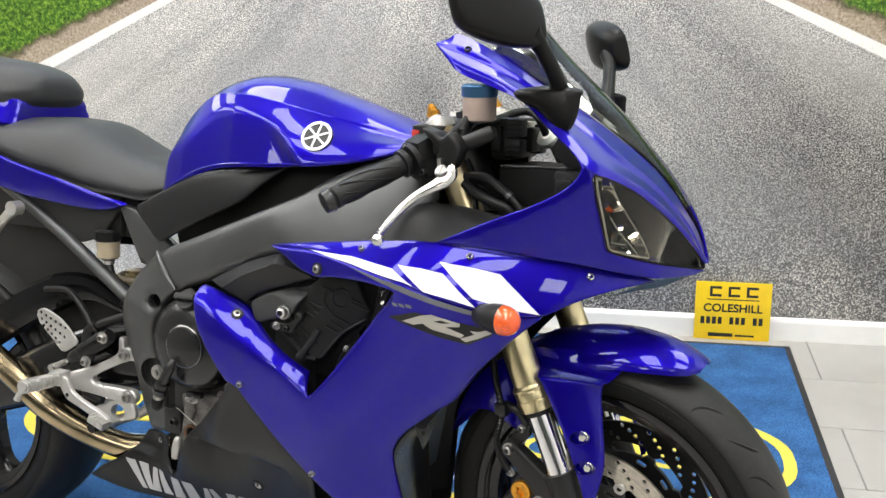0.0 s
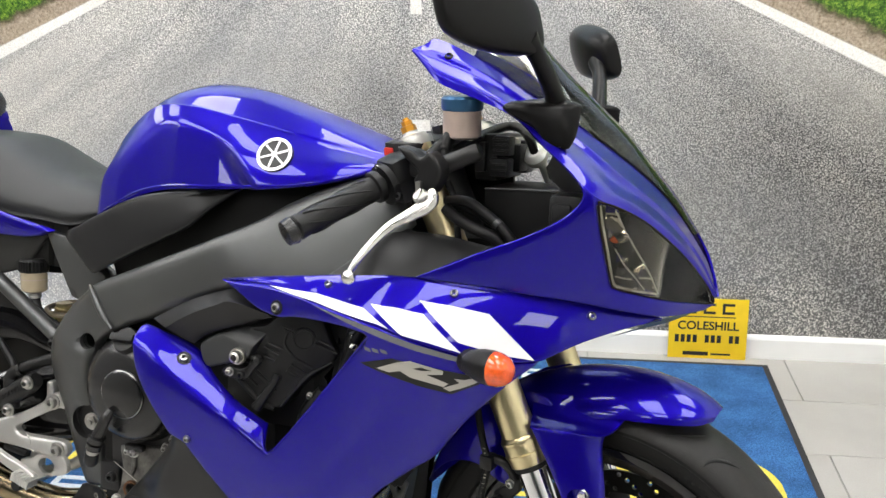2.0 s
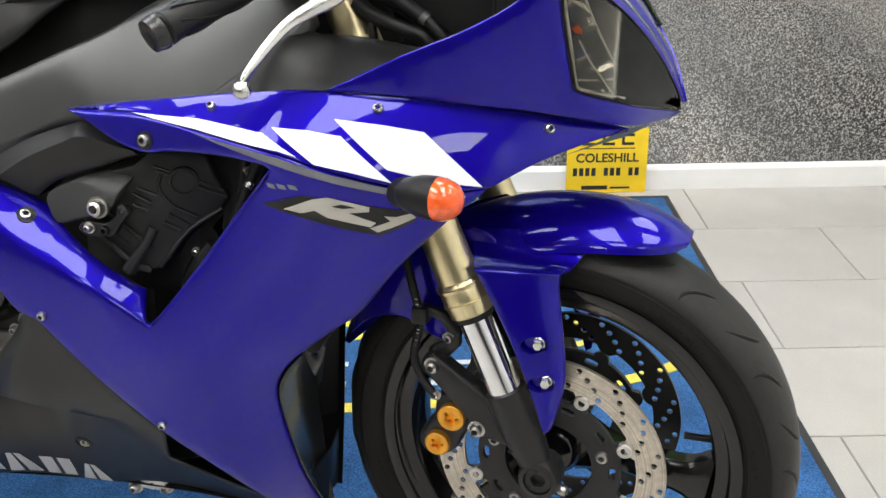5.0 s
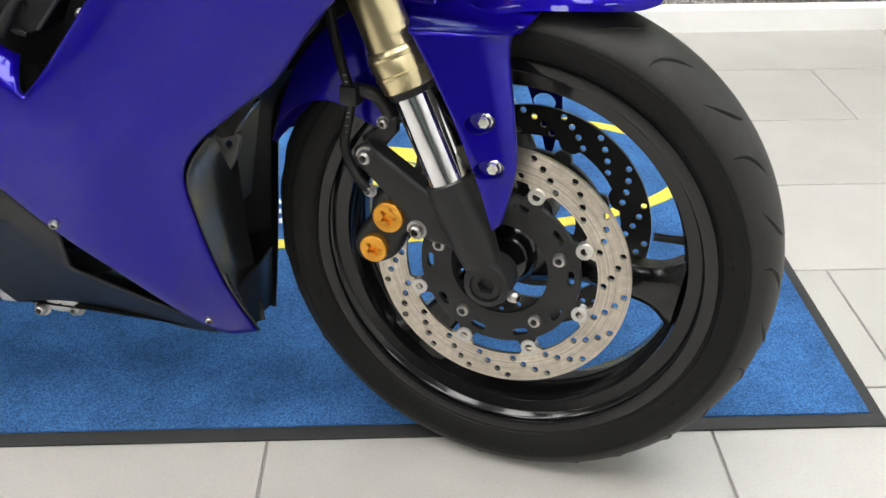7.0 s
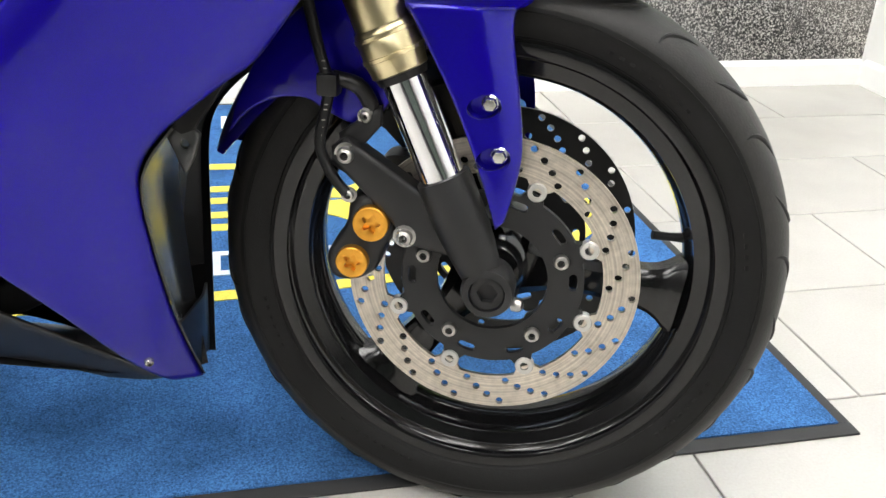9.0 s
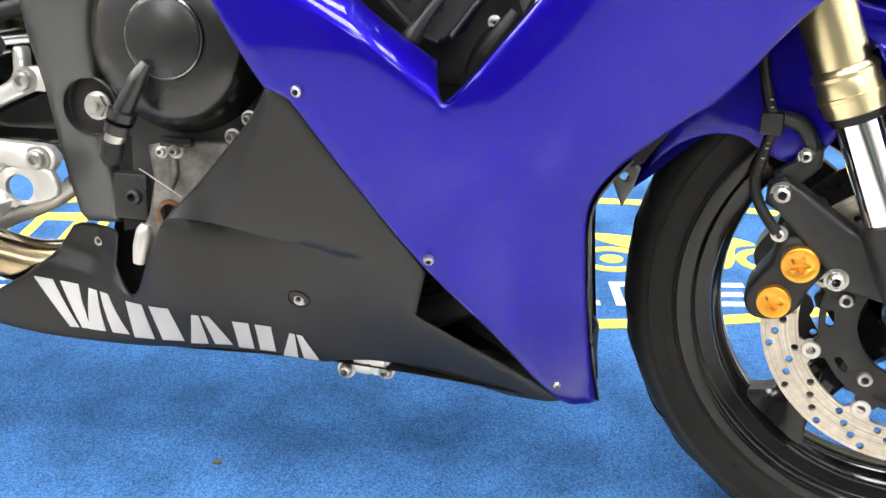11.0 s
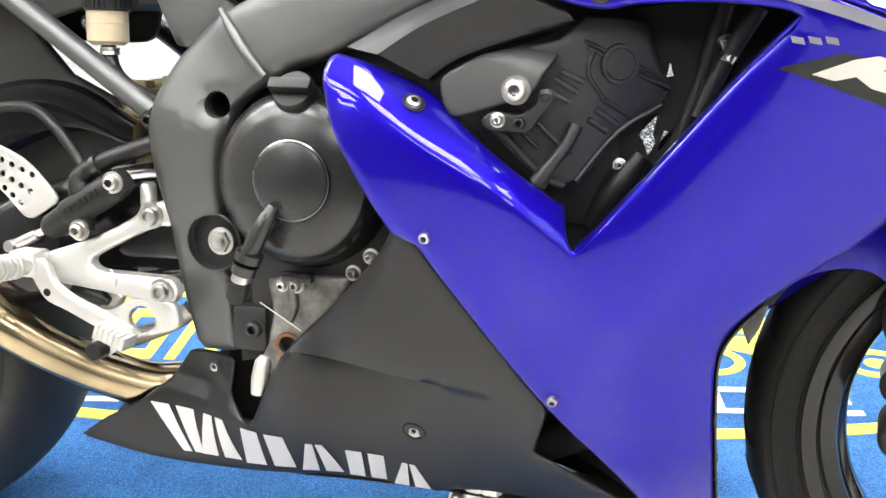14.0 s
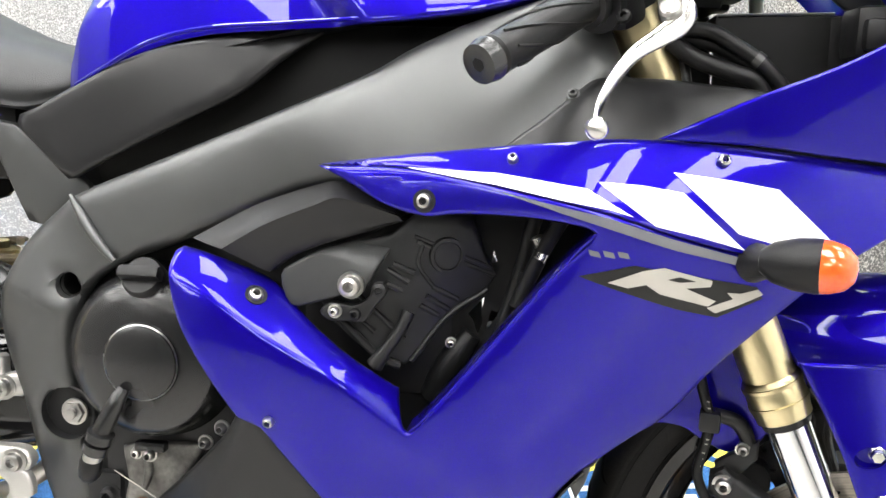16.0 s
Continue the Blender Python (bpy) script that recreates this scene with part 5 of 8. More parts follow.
belly_out = spline([(-0.640, 0.499), (-0.664, 0.464), (-0.714, 0.411), (-0.76, 0.365), (-0.793, 0.314), (-0.822, 0.262)], 3) + [(-0.831, 0.254), (-0.838, 0.253), (-0.858, 0.270), (-0.862, 0.280), (-0.851, 0.319), (-0.855, 0.323), (-0.907, 0.323), (-0.918, 0.319), (-0.942, 0.284), (-0.972, 0.260), (-1.020, 0.232), (-1.060, 0.203)] \
    + spline([(-1.050, 0.199), (-0.961, 0.184), (-0.864, 0.180), (-0.757, 0.184), (-0.627, 0.177)], 4) + spline([(-0.610, 0.183), (-0.563, 0.187), (-0.501, 0.178), (-0.421, 0.156)], 3) \
    + spline([(-0.400, 0.156), (-0.362, 0.161), (-0.395, 0.192), (-0.505, 0.262)], 2) + [(-0.512, 0.268), (-0.496, 0.325)] + spline([(-0.500, 0.336), (-0.562, 0.424), (-0.617, 0.494)], 4)
for mir in (False, True):
    bl = part("belly_pan", panel(belly_out, BELLY, 0.004, step=0.010, edge_step=0.007, roll=0.004, mirror=mir, creases=[BELLY_FOLD, [(x, z - 0.007) for x, z in BELLY_FOLD], BELLY_EDGE[:-2], BELLY_LEDGE, [(x, z + 0.012) for x, z in BELLY_LEDGE]]), COWL_BLACK, bike, "satin black belly pan with white letter blocks")
    if not mir:
        belly = bl
part("belly_floor", loft([[(-0.36, -0.055, 0.163), (-0.36, 0, 0.158), (-0.36, 0.055, 0.163)], [(-0.62, -0.063, 0.181), (-0.62, 0, 0.20), (-0.62, 0.063, 0.181)], [(-0.86, -0.082, 0.184), (-0.86, 0, 0.21), (-0.86, 0.082, 0.184)], [(-1.04, -0.092, 0.202), (-1.04, 0, 0.23), (-1.04, 0.092, 0.202)]], n_u=3, n_v=3), COWL_BLACK, belly)
# flat dark sheet filling the opening between belly pan and fairing
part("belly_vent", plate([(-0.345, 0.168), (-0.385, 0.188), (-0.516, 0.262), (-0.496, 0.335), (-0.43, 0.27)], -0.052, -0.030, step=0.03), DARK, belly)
bolts([on(BELLY, -0.641, 0.269, -0.002), on(BELLY, -0.887, 0.303, -0.002)], belly, STEEL, 0.006, 0.004)
for x, z in ((-0.641, 0.269), (-0.887, 0.303)):
    part("bolt_recess", lathe([(0.0, 0.0008), (0.010, 0.0008), (0.012, -0.0012), (0.0135, 0.0005)], 24), DARK, belly, m=turn_to(on(BELLY, x, z), normal_on(BELLY, x, z)))
# maker's name as plain slanted blocks
blocks = [((-0.959, 0.260), (-0.909, 0.253), (-0.900, 0.199), (-0.925, 0.199), (-0.935, 0.215)), ((-0.896, 0.250), (-0.870, 0.247), (-0.852, 0.197), (-0.902, 0.198)), ((-0.844, 0.244), (-0.790, 0.243), (-0.787, 0.195), (-0.846, 0.194)),
          ((-0.766, 0.236), (-0.748, 0.235), (-0.733, 0.193), (-0.780, 0.192)), ((-0.724, 0.229), (-0.682, 0.225), (-0.684, 0.188), (-0.726, 0.190)), ((-0.662, 0.218), (-0.648, 0.216), (-0.634, 0.181), (-0.676, 0.183))]
for o in blocks:
    tl, tr, br, bl_ = (np.array(p) for p in (o[0], o[1], o[2], o[-1] if len(o) == 4 else o[3]))
    for a, b in ((0.0, 0.41), (0.58, 1.0)):
        decal("letter_block", [tl + (tr - tl) * a, tl + (tr - tl) * b, bl_ + (br - bl_) * b, bl_ + (br - bl_) * a], BELLY, PRINT_GREY, belly, "pale grey printed slanted bar", lift=0.0012)

# ----- nose cowl -----
NOSE = sheet([(-0.386, -0.203, 0.752), (-0.207, -0.203, 0.757), (-0.033, -0.160, 0.738), (-0.021, -0.201, 0.885), (0.113, 0.0, 0.734), (-0.052, -0.205, 0.907), (0.05, -0.105, 0.728), (-0.2, -0.206, 0.79), (-0.1, -0.203, 0.83), (0.033, -0.151, 0.856), (0.074, -0.090, 0.811), (0.0, -0.160, 0.772), (-0.018, -0.189, 0.849)], 1e-5)
nose_out = spline([(-0.024, 0.889), (-0.051, 0.908), (-0.045, 0.893), (-0.053, 0.877), (-0.075, 0.858), (-0.121, 0.833), (-0.183, 0.807), (-0.263, 0.769)], 4) + spline([(-0.255, 0.768), (-0.183, 0.765), (-0.120, 0.758), (-0.055, 0.751), (0.010, 0.739), (0.058, 0.728), (0.100, 0.727)], 4) \
    + [(0.114, 0.733)] + spline([(0.066, 0.748), (-0.001, 0.770)], 3) + spline([(-0.010, 0.776), (-0.016, 0.808), (-0.0235, 0.849), (-0.028, 0.880)], 3)
hl_out = spline([(-0.025, 0.886), (-0.001, 0.878), (0.033, 0.856), (0.074, 0.811), (0.104, 0.762), (0.112, 0.737)], 4) + spline([(0.105, 0.737), (0.066, 0.750), (0.003, 0.770)], 3) + spline([(-0.007, 0.774), (-0.014, 0.808), (-0.0222, 0.849)], 3)
railA = [(-0.306, -0.128, 1.073), (-0.294, -0.115, 1.079), (-0.277, -0.100, 1.087), (-0.209, -0.096, 1.056), (-0.138, -0.089, 1.011), (-0.070, -0.075, 0.969), (-0.031, -0.062, 0.941), (0.012, -0.048, 0.908), (0.049, -0.036, 0.872), (0.080, -0.025, 0.829), (0.102, -0.012, 0.790), (0.116, 0.0, 0.745)]
railB = [(-0.305, -0.133, 1.068), (-0.283, -0.140, 1.047), (-0.259, -0.147, 1.026), (-0.203, -0.153, 1.006), (-0.148, -0.164, 0.985), (-0.109, -0.180, 0.955), (-0.070, -0.195, 0.926), (-0.030, -0.203, 0.892), (0.010, -0.167, 0.872), (0.055, -0.110, 0.833), (0.088, -0.060, 0.790), (0.113, -0.008, 0.745)]
for sg in (1, -1):
    nose = part("nose_cowl", panel(nose_out, NOSE, 0.004, step=0.012, edge_step=0.007, roll=0.003, mirror=(sg < 0)), BLUE, bike, "glossy blue nose cowl")
    A = [(x, sg * y, z) for x, y, z in railA]
    rows = []                                                # crown lines between the rails: a raised rib with a shallow channel under it
    for u, up in ((0.30, 0.005), (0.40, 0.0062), (0.52, 0.0035), (0.66, 0.0045), (0.84, 0.0055)):
        rows.append([(xa + (xb - xa) * u, sg * (ya + (yb - ya) * u - up * min(1, 0.25 + i / 4)), za + (zb - za) * u + up * min(1, 0.25 + i / 4)) for i, ((xa, ya, za), (xb, yb, zb)) in enumerate(zip(railA, railB))])
    B = [(x, sg * y, z) for x, y, z in railB]
    part("cowl_top", thicken(loft([A] + rows + [B], n_u=3, n_v=4), 0.003 * sg), BLUE, nose)
    lens = part("headlight", panel(hl_out, lambda q: NOSE(q) - 0.001, 0.003, step=0.010, mirror=(sg < 0)), LENS, nose, "clear swept headlight lens with chrome reflector")
    lens.visible_shadow = False
    # chromed reflector strip in three tilted facets round a dark bulb opening, then the smoked bowl behind the rest
    for facet, deep, tx, tz in (([(-0.022, 0.882), (-0.006, 0.8745), (0.0047, 0.850), (-0.006, 0.8454), (-0.018, 0.852)], 0.016, 0.30, 0.36),
                            ([(-0.0175, 0.850), (-0.0089, 0.8478), (0.0047, 0.8470), (0.0121, 0.8364), (0.0012, 0.8321), (-0.0074, 0.8403), (-0.015, 0.836)], 0.014, 0.12, 0.64),
                            ([(0.0125, 0.7914), (0.0245, 0.8010), (0.0355, 0.7901), (0.039, 0.7771), (0.0293, 0.7745)], 0.018, 0.14, 0.67),
                            ([(-0.0100, 0.8140), (0.003, 0.8115), (0.0121, 0.7863), (0.0225, 0.7715), (-0.0018, 0.7750), (-0.0070, 0.7790)], 0.022, 0.17, 0.66),
                            ([(0.0295, 0.7735), (0.0420, 0.7755), (0.0440, 0.7640), (0.0240, 0.7690)], 0.014, 0.08, 0.66)):
        mid = np.mean(facet, axis=0)
        part("reflector", panel(facet, lambda q, c=mid, d=deep, u=tx, w=tz: NOSE([c])[0] + d + u * (q[:, 0] - c[0]) + w * (q[:, 1] - c[1]), 0.002, step=0.006, mirror=(sg < 0)), REFLECTOR, lens, "faceted chrome reflector")
    for path, r, back in (([(-0.0236, 0.880), (-0.0205, 0.857), (-0.0140, 0.820), (-0.0090, 0.790), (-0.0055, 0.777), (0.0035, 0.7725), (0.024, 0.7668), (0.0438, 0.7619)], 0.0017, 0.004),
                          ([(-0.0059, 0.8745), (0.0047, 0.8498), (0.014, 0.8305), (0.0263, 0.8075), (0.0375, 0.784), (0.0444, 0.7636)], 0.0011, 0.005),
                          ([(-0.0059, 0.8244), (0.0053, 0.8034), (0.0178, 0.7863), (0.0296, 0.7687)], 0.0009, 0.006)):
        part("reflector_rib", tube([(x, sg * (y + back), z) for (x, z), y in zip(path, NOSE(path))], r, 8, 4), PALE_METAL, lens, "bright reflector edge")
    part("reflector_back", panel([(-0.023, 0.878), (-0.006, 0.873), (0.014, 0.830), (0.038, 0.784), (0.043, 0.766), (-0.003, 0.776), (-0.012, 0.808)], lambda q: NOSE(q) + 0.052, 0.002, step=0.01, mirror=(sg < 0)), SMOKED_BOWL, lens)
    hole = circle(0.006, 0.822, 0.008, 24)
    part("bulb_opening", panel([(x, 0.817 + (z - 0.817) * 1.6) for x, z in hole], lambda q: NOSE(q) + 0.007, 0.012, step=0.006, mirror=(sg < 0)), DARK, lens, "dark bulb opening")
    bowl = [(-0.014, 0.880), (0.004, 0.874), (0.034, 0.853), (0.073, 0.809), (0.102, 0.761), (0.108, 0.741), (0.066, 0.753), (0.038, 0.762), (0.000, 0.773), (0.0, 0.84)]
    part("lamp_housing", panel(bowl, lambda q: NOSE(q) + 0.048 - 7.0 * (q[:, 1] - 0.80 + 0.55 * (q[:, 0] - 0.05)) ** 2, 0.003, step=0.008, mirror=(sg < 0)), SMOKED_BOWL, lens, "smoked dark reflector bowl")
    rim_path = [on(NOSE, *q, 0.001) for q in hl_out]
    rim_path = [(x, sg * y, z) for x, y, z in rim_path]
    part("lens_edge", tube(rim_path + rim_path[:1], 0.0012, 6, 1), SMOKED_BOWL, lens)
    if sg > 0:
        nose_right = nose
part("nose_underside", loft([[(0.114, 0, 0.733), (0.10, 0, 0.727), (0.05, 0, 0.70)], [(0.08, -0.055, 0.728), (0.06, -0.06, 0.722), (0.02, -0.06, 0.70)], [(0.045, -0.105, 0.725), (0.02, -0.11, 0.712), (-0.02, -0.09, 0.69)]], n_u=3, n_v=3), BLACK_PLASTIC, nose_right)

# added black sheet that stops the view through both lenses
part("lamp_divider", plate([(-0.02, 0.90), (0.03, 0.868), (0.072, 0.815), (0.098, 0.768), (0.105, 0.742), (0.06, 0.745), (-0.02, 0.765)], -0.006, 0.006, step=0.03), DARK, nose_right)
part("bulb", tube([(-0.0125, -0.166, 0.838), (-0.0090, -0.164, 0.835), (-0.005, -0.162, 0.832)], [0.0035, 0.004, 0.002], 12, 3), AMBER, nose_right, "small amber sidelight bulb")

# ----- screen -----
scr = []
for (x, y, z), (cx, cz) in zip(railA[2:11], ((-0.262, 1.153), (-0.180, 1.112), (-0.120, 1.054), (-0.060, 1.000), (-0.022, 0.965), (0.014, 0.924), (0.052, 0.880), (0.084, 0.834), (0.104, 0.793))):
    row = []
    for u in np.linspace(-1, 1, 9):
        w = abs(u) ** 2.2
        row.append((cx + (x - cx) * w, u * (abs(y) - 0.002), cz + (z + 0.004 - cz) * w))
    scr.append(row)
screen = part("windscreen", thicken(loft(scr[:8], n_u=4, n_v=3), 0.003), SCREEN, bike, "smoked clear plastic windscreen")
bolts([(-0.256, -0.120, 1.062), (-0.001, -0.058, 0.908)], nose_right, BLACK_PLASTIC, 0.0065, 0.005, (0.1, -0.75, 0.6), washer=False)

# ----- mirrors -----
def mirror_set(sg):
    def P(x, y, z):
        return (x, sg * y, z)
    rings = []
    for cx, cy, cz, a, b, c in ((-0.112, -0.150, 1.0075, 0.004, 0.004, 0.002), (-0.111, -0.152, 1.005, 0.030, 0.014, 0.004), (-0.106, -0.156, 0.999, 0.043, 0.018, 0.005), (-0.100, -0.160, 0.988, 0.038, 0.017, 0.005), (-0.092, -0.165, 0.972, 0.029, 0.013, 0.004), (-0.086, -0.169, 0.957, 0.020, 0.009, 0.003), (-0.083, -0.171, 0.946, 0.011, 0.006, 0.002)):
        ring = []
        for k in np.linspace(0, 2 * math.pi, 16, endpoint=False):
            u = math.cos(k)
            long = a * (1.35 if u < 0 and cz > 0.985 else 1.0)
            ring.append(P(cx + long * u, cy + b * math.sin(k) - 0.25 * long * min(u, 0) * -1 * 0.6, cz + c * u + (0.004 if u < 0 else 0.0)))
        rings.append(ring)
    base = loft(rings, closed=True, n_u=3, n_v=1)
    m = part("mirror", base, MIRROR_BLACK, bike, "black plastic rear-view mirror on a stalk")
    part("stalk", tube([P(-0.094, -0.135, 0.985), P(-0.098, -0.170, 1.020), P(-0.108, -0.215, 1.058), P(-0.118, -0.240, 1.080)], [0.017, 0.012, 0.0115, 0.015], 14, 5), MIRROR_BLACK, m)
    # head: a rounded shell, its glass facing back
    secs = []
    ax = Vector((-0.48, sg * -0.72, 0.12)).normalized()             # long axis of the head, outwards
    up = Vector((-0.25, sg * 0.08, 0.97)).normalized()
    bk = ax.cross(up).normalized()
    if bk.x > 0:
        bk = -bk
    c0 = Vector(P(-0.150, -0.280, 1.106) if sg > 0 else P(-0.126, -0.292, 1.100))
    for t, h, d in ((-1.0, 0.018, 0.012), (-0.94, 0.032, 0.024), (-0.6, 0.042, 0.036), (-0.1, 0.047, 0.040), (0.4, 0.047, 0.036), (0.82, 0.042, 0.027), (0.96, 0.034, 0.018), (1.0, 0.020, 0.008)):
        row = []
        for a in np.linspace(0, 2 * math.pi, 14, endpoint=False):
            ca, sa = math.cos(a), math.sin(a)
            hh = h * math.copysign(abs(sa) ** 0.62, sa)
            dd = d * (ca if ca < 0 else ca * 0.35)
            row.append(tuple(c0 + ax * (0.076 * t) + up * hh - bk * dd * -1 * -1))
        secs.append(row)
    part("mirror_head", loft(secs, closed=True, n_u=3, n_v=2), MIRROR_BLACK, m)
    g = [tuple(c0 + ax * (0.066 * math.cos(a)) + up * (0.038 * math.sin(a)) + bk * 0.0165) for a in np.linspace(0, 2 * math.pi, 24, endpoint=False)]
    bm = bmesh.new()
    v = [bm.verts.new(p) for p in g]
    v2 = [bm.verts.new(Vector(p) - bk * 0.004) for p in g]
    bm.faces.new(v), bm.faces.new(list(reversed(v2)))
    for i in range(24):
        bm.faces.new((v[i], v[(i + 1) % 24], v2[(i + 1) % 24], v2[i]))
    part("mirror_glass", bm, CHROME, m, "silvered mirror glass")


mirror_set(1)
mirror_set(-1)

# ----- indicator -----
IND = turn_to((-0.140, -0.253, 0.673), (0.93, -0.36, 0.0)) @ Matrix.Diagonal((1, 1, 1.06, 1))
indicator = part("indicator", lathe([(0.0, 0.042), (0.009, 0.040), (0.016, 0.030), (0.0205, 0.012), (0.0215, -0.004), (0.021, -0.008), (0.0, -0.008)], 28), BLACK_PLASTIC, bike, "black bullet indicator with an amber lens", m=IND)
part("lens", lathe([(0.0212, -0.0082), (0.0205, -0.016), (0.017, -0.026), (0.010, -0.033), (0, -0.035)], 28), AMBER, indicator, "ribbed amber lens", m=IND)
part("indicator_stem", tube([(-0.178, -0.215, 0.668), (-0.170, -0.232, 0.670), (-0.160, -0.244, 0.672)], [0.018, 0.013, 0.012], 14, 3), BLACK_PLASTIC, indicator)

# ----- tank -----
secs = []
for x, zb, wb, zm, wm, zs, ws, zt in ((-0.853, 0.800, 0.114, 0.825, 0.110, 0.850, 0.082, 0.872), (-0.838, 0.804, 0.127, 0.858, 0.117, 0.900, 0.084, 0.922), (-0.800, 0.823, 0.139, 0.885, 0.124, 0.948, 0.084, 0.975),
                                      (-0.750, 0.847, 0.149, 0.905, 0.132, 0.978, 0.093, 1.004), (-0.690, 0.860, 0.163, 0.913, 0.150, 0.982, 0.104, 1.019), (-0.610, 0.865, 0.170, 0.913, 0.153, 0.972, 0.106, 1.012), (-0.515, 0.871, 0.166, 0.910, 0.149, 0.952, 0.102, 0.986),
                                      (-0.440, 0.880, 0.153, 0.908, 0.138, 0.936, 0.092, 0.962), (-0.385, 0.893, 0.132, 0.909, 0.119, 0.924, 0.080, 0.943), (-0.348, 0.906, 0.106, 0.912, 0.096, 0.918, 0.070, 0.924)):
    half = [(x, -wb + 0.012, zb - 0.004), (x, -wb, zb), (x, -wm, zm), (x, -ws - 0.005, zs - 0.007), (x, -ws + 0.005, zs + 0.003), (x, -ws * 0.55, zs * 0.25 + zt * 0.75), (x, 0, zt)]
    secs.append(half + [(a, -b, c) for a, b, c in reversed(half[:-1])])
tank_bm = loft(secs, n_u=18, n_v=14)
SHX = [-0.853, -0.838, -0.800, -0.750, -0.690, -0.610, -0.515, -0.440]
SHZ = [0.850, 0.900, 0.948, 0.980, 0.985, 0.976, 0.956, 0.940]


def ease(t):
    t = min(1.0, max(0.0, t))
    return t * t * (3 - 2 * t)


for v in tank_bm.verts:                                   # knee cut-outs behind a soft crease, under the shoulder
    x, y, z = v.co
    xc = float(np.interp(z, [0.85, 0.875, 0.93, 0.955, 0.985], [-0.510, -0.530, -0.575, -0.610, -0.690]))
    lower, wide = float(np.interp(x, SHX, [0.800, 0.804, 0.823, 0.847, 0.860, 0.865, 0.871, 0.880])), float(np.interp(x, SHX, [0.114, 0.127, 0.139, 0.149, 0.163, 0.170, 0.166, 0.153]))
    knee = wide - 0.026 * ease((x + 0.86) / 0.18) - 0.16 * max(0.0, z - lower)
    gap = abs(y) - knee
    depth = 0.5 * (gap + math.sqrt(gap * gap + 2.5e-5)) - 0.0012
    if abs(y) > 0.05 and depth > 0:
        v.co.y -= math.copysign(depth * ease((xc - x) / 0.046) * ease((float(np.interp(x, SHX, SHZ)) - z + 0.010) / 0.030), y)
tank = part("fuel_tank", tank_bm, BLUE, bike, "glossy royal blue fuel tank")
part("tank_seam", tube([(x, -wb + 0.001, zb + 0.0005) for x, wb, zb in ((-0.85, 0.113, 0.800), (-0.838, 0.126, 0.804), (-0.80, 0.136, 0.823), (-0.75, 0.143, 0.847), (-0.69, 0.150, 0.860), (-0.61, 0.158, 0.865), (-0.515, 0.164, 0.871), (-0.44, 0.152, 0.880), (-0.385, 0.131, 0.893), (-0.348, 0.105, 0.906))], 0.0022, 8, 4), BLUE, tank)
part("tank_underside", loft([[(-0.85, -0.11, 0.80), (-0.85, 0, 0.79), (-0.85, 0.11, 0.80)], [(-0.60, -0.145, 0.86), (-0.60, 0, 0.85), (-0.60, 0.145, 0.86)], [(-0.35, -0.10, 0.905), (-0.35, 0, 0.90), (-0.35, 0.10, 0.905)]], n_u=3, n_v=2), DARK, tank)
# round badge
EM = turn_to((-0.509, -0.1465, 0.917), (0.06, -0.86, 0.50))
badge = part("tank_badge", lathe([(0.0, -0.0012), (0.0268, -0.0012), (0.0275, 0.0), (0.0275, 0.006)], 40), BLACK_DECAL, tank, "round black and white badge", m=EM)
part("badge_ring", lathe([(0.0225, -0.0014), (0.0225, -0.0022), (0.0272, -0.0022), (0.0276, -0.0008)], 40), WHITE_DECAL, badge, m=EM)
part("badge_ring", lathe([(0.0, -0.0024), (0.0035, -0.0024), (0.0035, -0.001)], 16), WHITE_DECAL, badge, m=EM)
for i in range(6):
    bm = box((-0.0016, -0.0022, 0.003), (0.0016, -0.001, 0.021))
    part("badge_bar", bm, WHITE_DECAL, badge, m=EM @ pose(0, 0, 0, 0, 60 * i + 10, 0))

# ----- frame and side covers -----
FRAME = sheet([(-0.335, -0.125, 0.905), (-0.433, -0.150, 0.868), (-0.529, -0.168, 0.818), (-0.644, -0.174, 0.778), (-0.754, -0.166, 0.732), (-0.85, -0.152, 0.68), (-0.92, -0.140, 0.585), (-0.91, -0.140, 0.484), (-0.90, -0.122, 0.335), (-0.845, -0.126, 0.34), (-0.84, -0.150, 0.46),
               (-0.832, -0.160, 0.562), (-0.777, -0.172, 0.628), (-0.69, -0.178, 0.668), (-0.60, -0.180, 0.72), (-0.50, -0.190, 0.75), (-0.40, -0.190, 0.77), (-0.56, -0.186, 0.765), (-0.45, -0.174, 0.82), (-0.70, -0.180, 0.705), (-0.88, -0.158, 0.56)])
FRAME_FLAT = FRAME
FRAME_FOLD = [(-0.930, 0.612), (-0.900, 0.599), (-0.870, 0.586), (-0.840, 0.573), (-0.815, 0.562)]


def FRAME(q):
    """The spar's skin, with an arris across the swingarm pivot casting: the face under it turns down."""
    q = np.atleast_2d(np.array(q, float))
    f = np.array(FRAME_FOLD)
    ridge = np.interp(q[:, 0], f[:, 0], f[:, 1])
    lower = -0.11 * (q[:, 1] - 0.47)
    upper = -0.11 * (ridge - 0.47) * np.clip(1 - (q[:, 1] - ridge) / 0.085, 0, 1)
    return FRAME_FLAT(q) + np.where(q[:, 1] < ridge, lower, upper) * np.clip((-0.80 - q[:, 0]) / 0.04, 0, 1)


